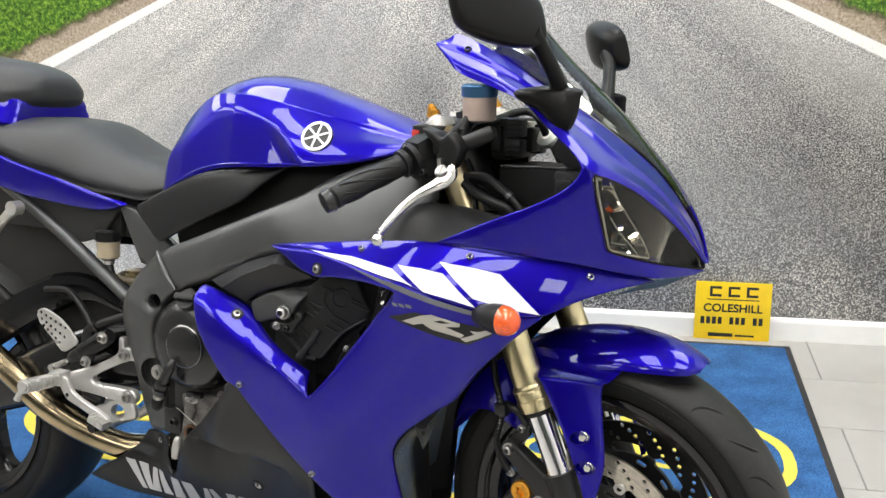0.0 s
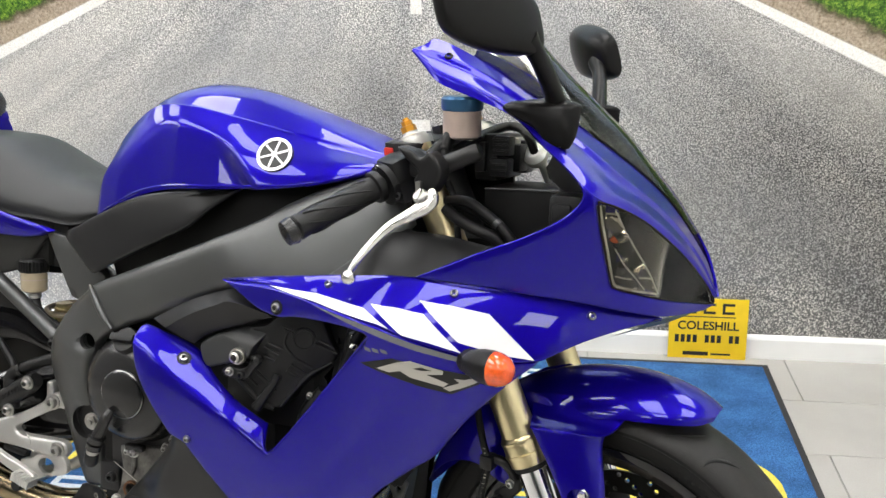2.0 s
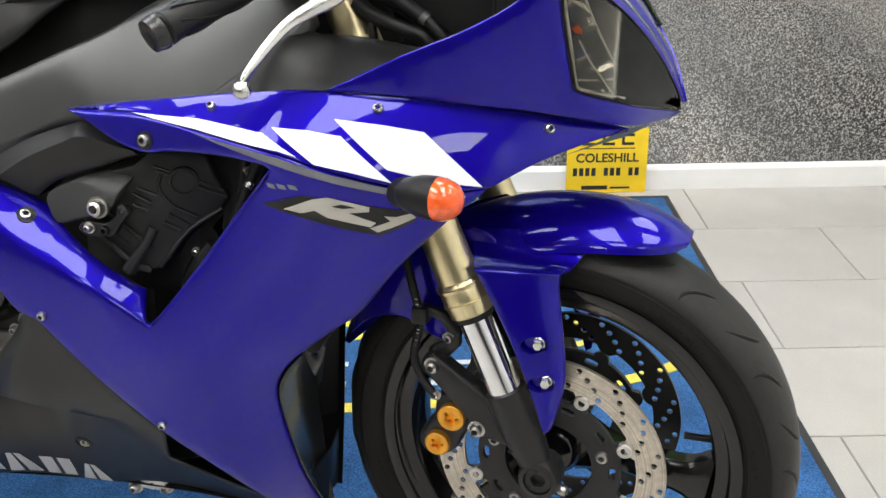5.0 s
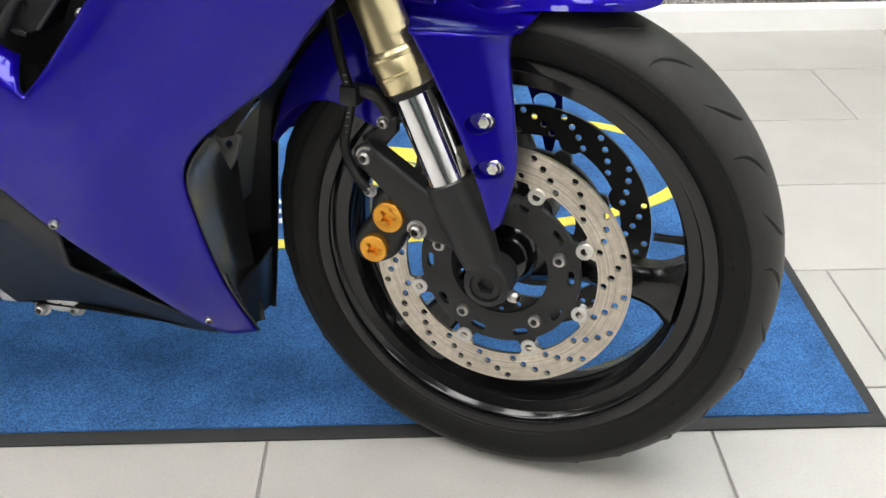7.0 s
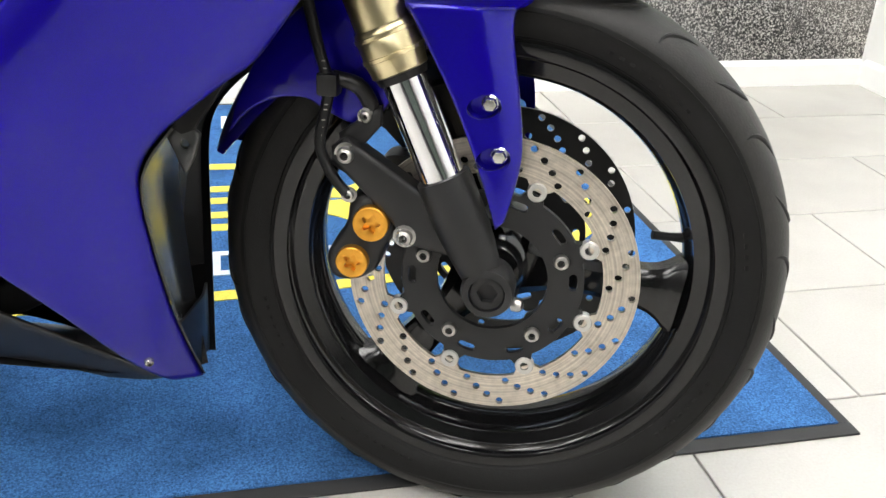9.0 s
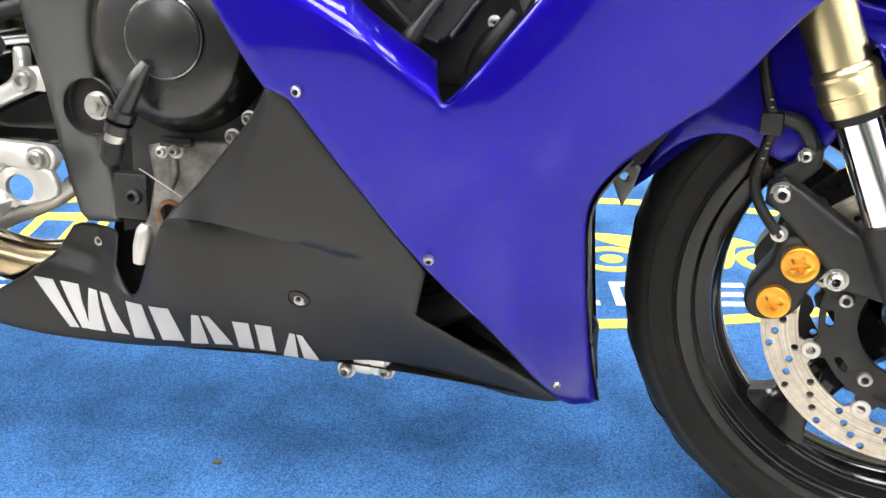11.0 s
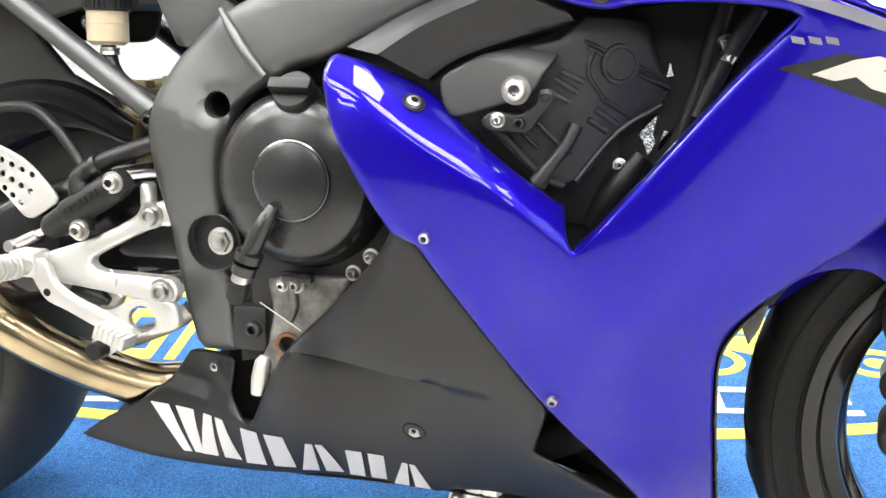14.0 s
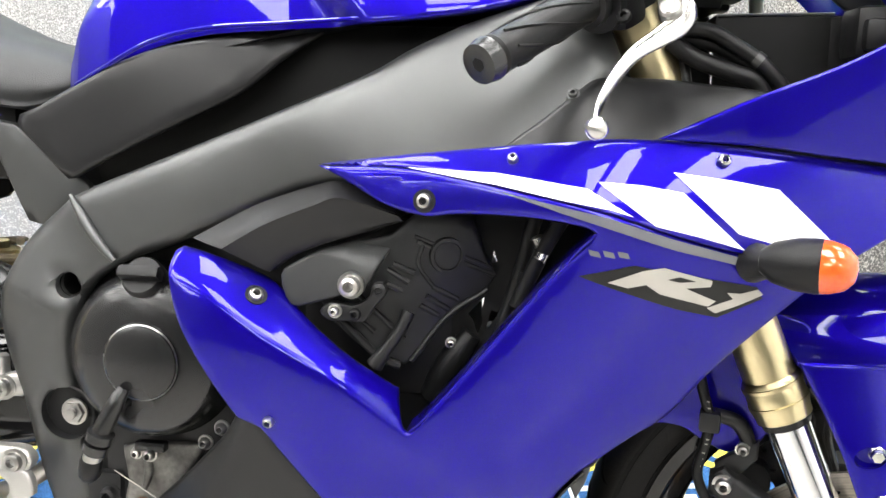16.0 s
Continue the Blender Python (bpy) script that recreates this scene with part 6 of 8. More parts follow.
frame_out = spline([(-0.325, 0.913), (-0.369, 0.894), (-0.433, 0.871), (-0.487, 0.845), (-0.529, 0.820), (-0.604, 0.787), (-0.720, 0.739), (-0.812, 0.703)], 4) + spline([(-0.840, 0.690), (-0.885, 0.650), (-0.916, 0.600), (-0.924, 0.570), (-0.918, 0.520), (-0.910, 0.470), (-0.906, 0.390), (-0.898, 0.332)], 4) \
    + spline([(-0.890, 0.328), (-0.855, 0.330), (-0.846, 0.340), (-0.842, 0.400), (-0.846, 0.450), (-0.840, 0.500), (-0.834, 0.555), (-0.815, 0.600), (-0.777, 0.628), (-0.725, 0.648), (-0.69, 0.664)], 4) + spline([(-0.645, 0.684), (-0.566, 0.715), (-0.45, 0.72), (-0.36, 0.75), (-0.29, 0.83)], 4)
hole_c = circle(-0.835, 0.603, 0.0135, 20)
piv_c = circle(-0.850, 0.462, 0.0285, 28)
for mir in (False, True):
    fr = part("frame_spar", panel(frame_out, FRAME, 0.022, holes=[hole_c, piv_c], step=0.009, edge_step=0.009, roll=0.014, mirror=mir, creases=[FRAME_FOLD[1:-1]]), FRAME_GREY, bike, "dark grey cast aluminium frame spar")
    if not mir:
        frame_r = fr
part("frame_bore", lathe([(0, 0.002), (0.0125, 0.002), (0.0138, -0.03), (0.0125, -0.03)], 20), DARK, frame_r, m=Matrix.Translation((-0.835, -0.125, 0.603)))
part("weld_bead", tube([on(FRAME, -0.832, 0.694, 0.002), on(FRAME, -0.815, 0.672, 0.003), on(FRAME, -0.797, 0.650, 0.003), on(FRAME, -0.778, 0.632, 0.002)], [0.003, 0.0055, 0.0055, 0.003], 10, 4), FRAME_GREY, frame_r)
part("pivot_recess", lathe([(0, 0.012), (0.0290, 0.012), (0.0287, -0.001), (0.0305, 0.0)], 32), ENGINE_BLACK, frame_r, m=turn_to(on(FRAME, -0.850, 0.462), (0, -1, 0)))
part("pivot_nut", join(lathe([(0, -0.014), (0.006, -0.014), (0.0065, -0.010), (0.016, -0.010), (0.0175, -0.007), (0.0175, 0.0)], 6), lathe([(0, -0.0175), (0.004, -0.0175), (0.0075, -0.017), (0.0085, -0.012)], 16), lathe([(0.0205, 0.0), (0.0205, -0.004), (0.015, -0.005)], 24)), STEEL, frame_r, "zinc-plated pivot nut", m=turn_to(on(FRAME, -0.843, 0.463, -0.006), (0, -1, 0)) @ Matrix.Scale(0.70, 4))
SIDEC = sheet([(-0.848, -0.133, 0.80), (-0.582, -0.115, 0.867), (-0.62, -0.140, 0.83), (-0.7, -0.150, 0.776), (-0.838, -0.142, 0.707), (-0.913, -0.128, 0.768), (-0.75, -0.146, 0.80)])
sc_out = spline([(-0.852, 0.797), (-0.760, 0.838), (-0.660, 0.857), (-0.580, 0.866)], 4) + spline([(-0.584, 0.858), (-0.620, 0.830), (-0.657, 0.799), (-0.702, 0.776), (-0.770, 0.744), (-0.836, 0.710)], 4) + [(-0.846, 0.708), (-0.908, 0.762), (-0.905, 0.772), (-0.880, 0.782)]
for mir in (False, True):
    sc = part("side_cover", panel(sc_out, SIDEC, 0.004, step=0.012, roll=0.006, mirror=mir), COWL_BLACK, bike, "satin black cover under the tank")
part("airbox", box((-0.84, -0.105, 0.69), (-0.38, 0.105, 0.875), 0.03), DARK, bike, "black airbox under the tank")
cover_top = [(-0.692, -0.184, 0.661), (-0.629, -0.186, 0.695), (-0.571, -0.186, 0.716), (-0.544, -0.186, 0.720), (-0.497, -0.182, 0.700)]
cover_ridge = [(-0.655, -0.206, 0.655), (-0.612, -0.214, 0.680), (-0.565, -0.216, 0.700), (-0.538, -0.215, 0.708), (-0.490, -0.196, 0.692)]
cover_low = [(-0.612, -0.196, 0.634), (-0.590, -0.198, 0.650), (-0.560, -0.199, 0.663), (-0.530, -0.198, 0.673), (-0.486, -0.188, 0.686)]


def between(a, b, t, push=0.0):
    return [tuple((1 - t) * p + t * q + (push if i == 1 else 0) for i, (p, q) in enumerate(zip(u, v))) for u, v in zip(a, b)]


bm = loft([cover_top, between(cover_top, cover_ridge, 0.5, -0.001), between(cover_top, cover_ridge, 0.95), cover_ridge, between(cover_ridge, cover_low, 0.08), between(cover_ridge, cover_low, 0.6, -0.001), cover_low, between(cover_low, cover_low, 0, 0.03)], n_u=2, n_v=5)
part("coil_cover", thicken(bm, 0.002), COWL_BLACK, frame_r, "satin black cover beside the cylinder head")
mount_o = [(-0.600, 0.632), (-0.586, 0.645), (-0.563, 0.657), (-0.539, 0.664), (-0.512, 0.675), (-0.485, 0.690), (-0.455, 0.694), (-0.476, 0.686), (-0.491, 0.672), (-0.501, 0.655), (-0.510, 0.640), (-0.517, 0.627), (-0.533, 0.620), (-0.563, 0.609), (-0.590, 0.604)]
MOUNT_FOLD = [(-0.605, 0.640), (-0.5842, 0.6455), (-0.5616, 0.6550), (-0.5389, 0.6524), (-0.5039, 0.6430), (-0.49, 0.638)]
MOUNT_FLAT = sheet([(-0.61, -0.199, 0.63), (-0.485, -0.196, 0.69), (-0.455, -0.190, 0.69), (-0.51, -0.204, 0.64), (-0.53, -0.206, 0.62), (-0.59, -0.200, 0.606)])


def MOUNT(q):
    """The bracket's face: flat below its fold, leaning back above it."""
    q = np.atleast_2d(np.array(q, float))
    f = np.array(MOUNT_FOLD)
    return MOUNT_FLAT(q) + 1.15 * np.clip(q[:, 1] - np.interp(q[:, 0], f[:, 0], f[:, 1]), 0, 0.05)


part("engine_mount", panel(spline(mount_o, 3, True), MOUNT, 0.02, step=0.007, roll=0.003, creases=[MOUNT_FOLD]), MOUNT_GREY, frame_r, "satin black engine mounting bracket")
# dark backing added behind the vent: blocks the view, stands in for shade
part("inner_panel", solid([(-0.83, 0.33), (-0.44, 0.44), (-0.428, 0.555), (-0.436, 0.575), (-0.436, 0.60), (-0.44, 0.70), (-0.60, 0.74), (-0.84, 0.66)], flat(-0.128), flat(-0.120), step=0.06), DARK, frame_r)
trim_r = sheet([(-0.395, -0.196, 0.757), (-0.322, -0.172, 0.812), (-0.30, -0.150, 0.826), (-0.20, -0.160, 0.815), (-0.10, -0.180, 0.80), (-0.26, -0.196, 0.768), (-0.15, -0.20, 0.79)])
tr_out = spline([(-0.400, 0.755), (-0.360, 0.785), (-0.325, 0.815), (-0.312, 0.824), (-0.300, 0.826)], 4) + spline([(-0.285, 0.822), (-0.251, 0.821), (-0.204, 0.816), (-0.168, 0.812)], 3) + spline([(-0.163, 0.806), (-0.190, 0.793), (-0.263, 0.758), (-0.330, 0.752)], 3)
for mir in (False, True):
    part("inner_trim", panel(tr_out, trim_r, 0.004, step=0.012, roll=0.004, mirror=mir), COWL_BLACK, fairing, "satin black inner fairing trim")
bolts([(-0.337, -0.176, 0.806)], fairing, FRAME_GREY, 0.0045, 0.003, (-0.2, -0.8, 0.5))

# ----- engine -----
engine = part("engine", join(box((-0.83, -0.13, 0.34), (-0.50, 0.13, 0.56), 0.02), box((-0.60, -0.135, 0.50), (-0.44, 0.135, 0.64), 0.02)), ENGINE_BLACK, bike, "black four-cylinder engine")
CL = Vector((-0.755, 0, 0.534))
SHEAR = Matrix(((1, -0.2, 0, -0.027), (0, 1, 0, 0), (0, -0.046, 1, -0.006), (0, 0, 0, 1)))
part("clutch_cover", lathe([(0.094, -0.10), (0.094, -0.135), (0.090, -0.142), (0.086, -0.150), (0.082, -0.172), (0.072, -0.186), (0.058, -0.191), (0.040, -0.193), (0.0385, -0.196), (0.036, -0.200), (0.033, -0.201), (0.0, -0.203)], 64), COVER_BLACK, engine, "glossy black clutch cover with a round centre cap", m=Matrix.Translation(CL) @ SHEAR)
part("cover_ring", lathe([(0.037, -0.1935), (0.0385, -0.1965), (0.036, -0.1995)], 48, closed=True), STEEL, engine, m=Matrix.Translation(CL) @ SHEAR)
part("oil_cap", join(lathe([(0, -0.016), (0.019, -0.016), (0.021, -0.013), (0.021, 0.01)], 24), box((-0.021, -0.027, -0.006), (0.021, -0.010, 0.006), 0.003)), BLACK_PLASTIC, engine, "black oil filler cap", m=Matrix.Translation((-0.745, -0.172, 0.613)) @ pose(0, 0, 0, -35, 0, 0))
sensor = part("sensor", tube([(-0.757, -0.203, 0.512), (-0.763, -0.208, 0.500), (-0.772, -0.211, 0.480), (-0.778, -0.212, 0.468)], [0.0062, 0.0088, 0.0095, 0.0095], 18, 3), COVER_BLACK, engine, "glossy black speed sensor plug")
part("cover_plate", box((-0.774, -0.152, 0.4275), (-0.741, -0.140, 0.4375), 0.002), COVER_BLACK, engine, "raised blank plate on the clutch cover")
part("sensor_ring", join(tube([(-0.777, -0.212, 0.469), (-0.780, -0.212, 0.461)], 0.0135, 18, 1), tube([(-0.7815, -0.212, 0.458), (-0.785, -0.211, 0.449)], 0.0128, 18, 1)), COVER_BLACK, sensor)
part("sensor_thread", tube([(-0.785, -0.211, 0.449), (-0.789, -0.210, 0.440)], 0.0095, 16, 1), STEEL, sensor)
part("sensor_cap", tube([(-0.789, -0.210, 0.441), (-0.790, -0.2095, 0.438), (-0.794, -0.207, 0.424), (-0.795, -0.205, 0.420)], [0.010, 0.0115, 0.0115, 0.009], 16, 1), BLACK_PLASTIC, sensor)
bolts([(-0.697, -0.150, 0.442), (-0.676, -0.158, 0.462), (-0.758, -0.150, 0.424)], engine, STEEL, 0.006, 0.007)
part("block_lug", plate([(-0.795, 0.425), (-0.765, 0.432), (-0.700, 0.435), (-0.740, 0.37), (-0.775, 0.325), (-0.790, 0.310), (-0.806, 0.318), (-0.803, 0.340), (-0.796, 0.355), (-0.789, 0.389)], -0.139, -0.11, holes=[circle(-0.772, 0.355, 0.0115, 18)], roll=0.005, step=0.010), DIRTY_ALLOY, engine, "dirty bare alloy crankcase lug")
part("block_rib", tube([(-0.766, -0.139, 0.425), (-0.764, -0.140, 0.400), (-0.770, -0.140, 0.380)], [0.004, 0.005, 0.003], 10, 3), DIRTY_ALLOY, engine)
part("lug_bore", lathe([(0.011, -0.002), (0.0145, -0.003), (0.0155, 0.001), (0.010, 0.014), (0, 0.014)], 24), RUSTY, engine, "rusty threaded bore", m=Matrix.Translation((-0.772, -0.138, 0.355)))
part("breather_plug", tube([(-0.797, -0.142, 0.343), (-0.799, -0.143, 0.336), (-0.803, -0.143, 0.318), (-0.807, -0.142, 0.301)], [0.005, 0.0085, 0.009, 0.0065], 14, 3), ALLOY, engine, "pale grey breather plug")
part("stand_mount", box((-0.836, -0.138, 0.345), (-0.797, -0.11, 0.395), 0.006), ENGINE_BLACK, engine)
bolts([(-0.810, -0.139, 0.371)], engine, ENGINE_BLACK, 0.009, 0.008)
bolts([(-0.778, -0.140, 0.420)], engine, STEEL, 0.005, 0.005)
part("spring", tube([(-0.800, -0.146, 0.402), (-0.752, -0.150, 0.377)], 0.0007, 6, 1), SILVER_DECAL, engine)
# drain stub, plus an added black block that keeps the belly notch dark
part("drain_notch_fill", join(tube([(-0.80, -0.11, 0.315), (-0.808, -0.112, 0.298)], [0.007, 0.005], 10, 1), box((-0.880, -0.068, 0.235), (-0.792, -0.04, 0.325), 0.008)), DARK, engine)
HEADS = sheet([(-0.49, -0.178, 0.666), (-0.443, -0.156, 0.692), (-0.403, -0.142, 0.631), (-0.415, -0.142, 0.618), (-0.489, -0.172, 0.545), (-0.541, -0.182, 0.579), (-0.576, -0.185, 0.639), (-0.546, -0.186, 0.659), (-0.49, -0.176, 0.61)])
hd_out = [(-0.548, 0.662), (-0.500, 0.672), (-0.478, 0.693), (-0.451, 0.693), (-0.427, 0.688), (-0.416, 0.656), (-0.404, 0.631), (-0.412, 0.617), (-0.4315, 0.599), (-0.4457, 0.5884), (-0.4624, 0.572), (-0.4715, 0.554), (-0.486, 0.545), (-0.506, 0.547), (-0.553, 0.588), (-0.580, 0.625)]
head = part("cylinder_head", panel(hd_out, HEADS, 0.05, step=0.010, roll=0.0035), ENGINE_BLACK, bike, "black cylinder head with cast ribs")
for x0, z0, x1, z1 in ((-0.497, 0.645, -0.477, 0.636), (-0.5025, 0.6395, -0.4825, 0.627), (-0.5025, 0.626, -0.488, 0.6185), (-0.461, 0.622, -0.4375, 0.608), (-0.4665, 0.613, -0.4465, 0.599), (-0.472, 0.604, -0.4555, 0.5935)):
    part("rib", tube([on(HEADS, x0, z0, 0.001), on(HEADS, x1, z1, 0.001)], 0.0028, 8, 1), ENGINE_BLACK, head)
for pth, r in (([(-0.4753, 0.6663), (-0.440, 0.648), (-0.4047, 0.632)], 0.0022), ([(-0.478, 0.671), (-0.442, 0.655), (-0.408, 0.640)], 0.0016), ([(-0.411, 0.617), (-0.4466, 0.593), (-0.480, 0.549)], 0.0030), ([(-0.550, 0.588), (-0.5166, 0.559), (-0.492, 0.548)], 0.0026), ([(-0.546, 0.606), (-0.514, 0.578)], 0.0024), ([(-0.4606, 0.6222), (-0.474, 0.644), (-0.470, 0.664)], 0.0022)):
    part("casting_rail", tube([on(HEADS, x, z, 0.0008) for x, z in pth], r, 8, 4), ENGINE_BLACK, head)
part("cam_boss", lathe([(0, -0.003), (0.013, -0.003), (0.014, -0.005), (0.017, -0.005), (0.018, 0.003)], 28), ENGINE_BLACK, head, m=turn_to(on(HEADS, -0.449, 0.652), normal_on(HEADS, -0.449, 0.652)))
part("oil_pipe", tube([on(HEADS, -0.4813, 0.5990, 0.006), on(HEADS, -0.488, 0.583, 0.009), on(HEADS, -0.500, 0.565, 0.010), on(HEADS, -0.512, 0.547, 0.008)], [0.0062, 0.0058, 0.0060, 0.0085], 12, 4), ENGINE_BLACK, head)
part("head_joint", join(tube([on(HEADS, -0.556, 0.602, 0.003), on(HEADS, -0.512, 0.556, 0.003), on(HEADS, -0.490, 0.545, 0.002)], 0.004, 8, 3), tube([on(HEADS, -0.540, 0.625, 0.003), on(HEADS, -0.486, 0.572, 0.003)], 0.003, 8, 3)), ENGINE_BLACK, head)
part("mount_bolt", join(bolt_mesh(0.0098, 0.010), lathe([(0.009, 0.0), (0.0125, 0.0), (0.0125, 0.006)], 24)), STEEL, frame_r, "bright socket-head bolt", m=turn_to((-0.530, -0.211, 0.628), (0, -1, 0)))
bolts([(-0.506, -0.198, 0.623), (-0.527, -0.203, 0.600)], head, BLACK_PLASTIC, 0.0055, 0.006)
bolts([(-0.546, -0.206, 0.602)], head, STEEL, 0.0050, 0.006)
part("bracket_ear", plate(spline([(-0.561, 0.600), (-0.552, 0.609), (-0.538, 0.608), (-0.527, 0.608), (-0.514, 0.617), (-0.511, 0.628), (-0.502, 0.629), (-0.499, 0.620), (-0.510, 0.606), (-0.519, 0.593), (-0.534, 0.592), (-0.552, 0.592)], 3, True), -0.203, -0.192, roll=0.002, step=0.006), ENGINE_BLACK, head)
part("coolant_hose", tube([(-0.425, -0.140, 0.572), (-0.440, -0.142, 0.550), (-0.452, -0.140, 0.530), (-0.462, -0.13, 0.505)], [0.010, 0.014, 0.014, 0.014], 14, 4), BLACK_PLASTIC, bike, "black coolant hose")
bolts([(-0.4438, -0.150, 0.5633)], engine, STEEL, 0.0045, 0.005)
# added dark sheet stands in for the dark space beside the radiator
gaps = [[(-0.4141, 0.608), (-0.4303, 0.5897), (-0.4254, 0.5847), (-0.4199, 0.5698), (-0.4142, 0.5842), (-0.4171, 0.5903)], [(-0.3995, 0.5928), (-0.4077, 0.5944), (-0.4121, 0.575), (-0.4077, 0.5794)], [(-0.4064, 0.6552), (-0.4086, 0.6415), (-0.4027, 0.6432)]]
part("radiator_panel", plate([(-0.446, 0.50), (-0.446, 0.60), (-0.440, 0.664), (-0.450, 0.70), (-0.30, 0.72), (-0.30, 0.50)], -0.132, -0.130, holes=[np.array(g) for g in gaps], step=0.012), DARK, bike, "added dark sheet with gaps, filling the space beside the radiator")
part("radiator_hose", tube([(-0.362, -0.165, 0.71), (-0.3734, -0.162, 0.664), (-0.378, -0.160, 0.641), (-0.3909, -0.158, 0.596), (-0.400, -0.156, 0.565), (-0.43, -0.15, 0.52)], 0.0075, 12, 4), BLACK_PLASTIC, bike, "black radiator hose")
part("overflow_hose", tube([(-0.338, -0.185, 0.70), (-0.352, -0.183, 0.675), (-0.366, -0.180, 0.645), (-0.380, -0.178, 0.610)], 0.0075, 10, 4), BLACK_PLASTIC, bike, "thin black overflow hose")
part("hose_joint", tube([(-0.3715, -0.163, 0.640), (-0.3735, -0.163, 0.628)], 0.0095, 12, 1), BLACK_PLASTIC, bike)
part("radiator", loft([[(-0.375, y, 0.60), (-0.335, y, 0.60), (-0.365, y * 0.6, 0.30), (-0.400, y * 0.6, 0.30)] for y in (-0.13, -0.05, 0.05, 0.13)], closed=True, n_u=1, n_v=1), DARK, bike, "black radiator core")
part("hose_clamp", tube([(-0.363, -0.175, 0.675), (-0.358, -0.182, 0.662), (-0.361, -0.186, 0.655)], [0.007, 0.007, 0.006], 10, 2), STEEL, bike)
for y in (-0.10, -0.035, 0.035, 0.10):
    part("exhaust_header", tube([(-0.44, y, 0.52), (-0.40, y, 0.42), (-0.44, y * 0.8, 0.30), (-0.56, y * 0.5, 0.235), (-0.80, -0.03 + y * 0.2, 0.235)], 0.018, 12, 5), ENGINE_BLACK, bike, "dark exhaust header pipe")
part("sump_filter", lathe([(0, -0.022), (0.018, -0.022), (0.023, -0.017), (0.024, -0.004), (0.022, 0.0), (0.024, 0.004), (0.023, 0.017), (0.018, 0.022), (0, 0.022)], 24), PALE_METAL, bike, "white oil filter under the sump", m=Matrix.Translation((-0.578, -0.035, 0.184)) @ pose(0, 0, 0, 0, 0, 90))
bolts([(-0.560, -0.05, 0.172), (-0.605, -0.055, 0.170)], engine, STEEL, 0.008, 0.010)

# ----- seat and tail -----
secs = []
for x, zb, zt, w in ((-0.846, 0.800, 0.815, 0.080), (-0.862, 0.790, 0.832, 0.102), (-0.905, 0.776, 0.846, 0.116), (-0.960, 0.782, 0.858, 0.124), (-1.020, 0.786, 0.882, 0.132), (-1.090, 0.800, 0.913, 0.140), (-1.150, 0.816, 0.920, 0.147), (-1.200, 0.833, 0.922, 0.148), (-1.235, 0.850, 0.920, 0.142), (-1.252, 0.895, 0.912, 0.12)):
    h = zt - zb
    half = [(x, -w * 0.80, zb), (x, -w * 0.98, zb + h * 0.15), (x, -w, zb + h * 0.38), (x, -w * 0.78, zb + h * 0.80), (x, -w * 0.45, zb + h * 0.98), (x, 0, zt)]
    secs.append(half + [(a, -b, c) for a, b, c in reversed(half[:-1])])
seat = part("rider_seat", loft(secs, closed=True, n_u=4, n_v=4), SEAT_VINYL, bike, "dark grey vinyl rider seat")
TAILS = sheet([(-0.93, -0.132, 0.772), (-1.07, -0.150, 0.80), (-1.22, -0.158, 0.82), (-1.10, -0.146, 0.765), (-1.40, -0.15, 0.86), (-1.55, -0.12, 0.92)])
tl_out = spline([(-0.924, 0.771), (-1.000, 0.790), (-1.073, 0.812), (-1.216, 0.850), (-1.30, 0.89)], 4) + spline([(-1.42, 0.94), (-1.56, 0.985)], 3) + [(-1.60, 0.975), (-1.55, 0.90)] + spline([(-1.40, 0.845), (-1.22, 0.786), (-1.103, 0.765), (-1.001, 0.755), (-0.950, 0.760)], 4)
for mir in (False, True):
    tail = part("tail_fairing", panel(tl_out, TAILS, 0.004, step=0.016, roll=0.006, mirror=mir), BLUE, bike, "glossy blue tail fairing")
    if not mir:
        tail_r = tail
secs = []
for x, zb, zt, w in ((-1.224, 0.893, 0.935, 0.080), (-1.232, 0.893, 0.958, 0.094), (-1.30, 0.90, 0.972, 0.108), (-1.42, 0.93, 1.00, 0.105), (-1.58, 0.985, 1.03, 0.06)):
    secs.append([(x, -w, zb), (x, -w, zb + (zt - zb) * 0.8), (x, -w * 0.88, zt), (x, 0, zt + 0.004), (x, w * 0.88, zt), (x, w, zb + (zt - zb) * 0.8), (x, w, zb)])
part("tail_hump", loft(secs, closed=True, n_u=3, n_v=3), BLUE, tail_r)
secs = []
for x, zb, zt, w in ((-1.210, 0.972, 0.990, 0.035), (-1.217, 0.952, 1.004, 0.070), (-1.245, 0.930, 1.020, 0.100), (-1.30, 0.926, 1.034, 0.116), (-1.39, 0.95, 1.044, 0.116), (-1.49, 0.99, 1.045, 0.095)):
    h = zt - zb
    half = [(x, -w * 0.7, zb), (x, -w, zb + h * 0.35), (x, -w * 0.93, zb + h * 0.62), (x, -w * 0.6, zb + h * 0.92), (x, 0, zt)]
    secs.append(half + [(a, -b, c) for a, b, c in reversed(half[:-1])])
part("pillion_seat", loft(secs, closed=True, n_u=4, n_v=4), SEAT_VINYL, bike, "black vinyl pillion seat pad")

# ----- subframe, swingarm, rear wheel -----
for sg in (1, -1):
    sub = part("subframe", join(tube([(-1.26, sg * -0.118, 0.80), (-1.10, sg * -0.118, 0.705), (-0.93, sg * -0.122, 0.590)], 0.0125, 14, 3)), FRAME_GREY, bike, "dark grey tubular rear subframe")
    if sg > 0:
        bolts([(-0.925, -0.138, 0.583)], sub, BLACK_PLASTIC, 0.008, 0.007)
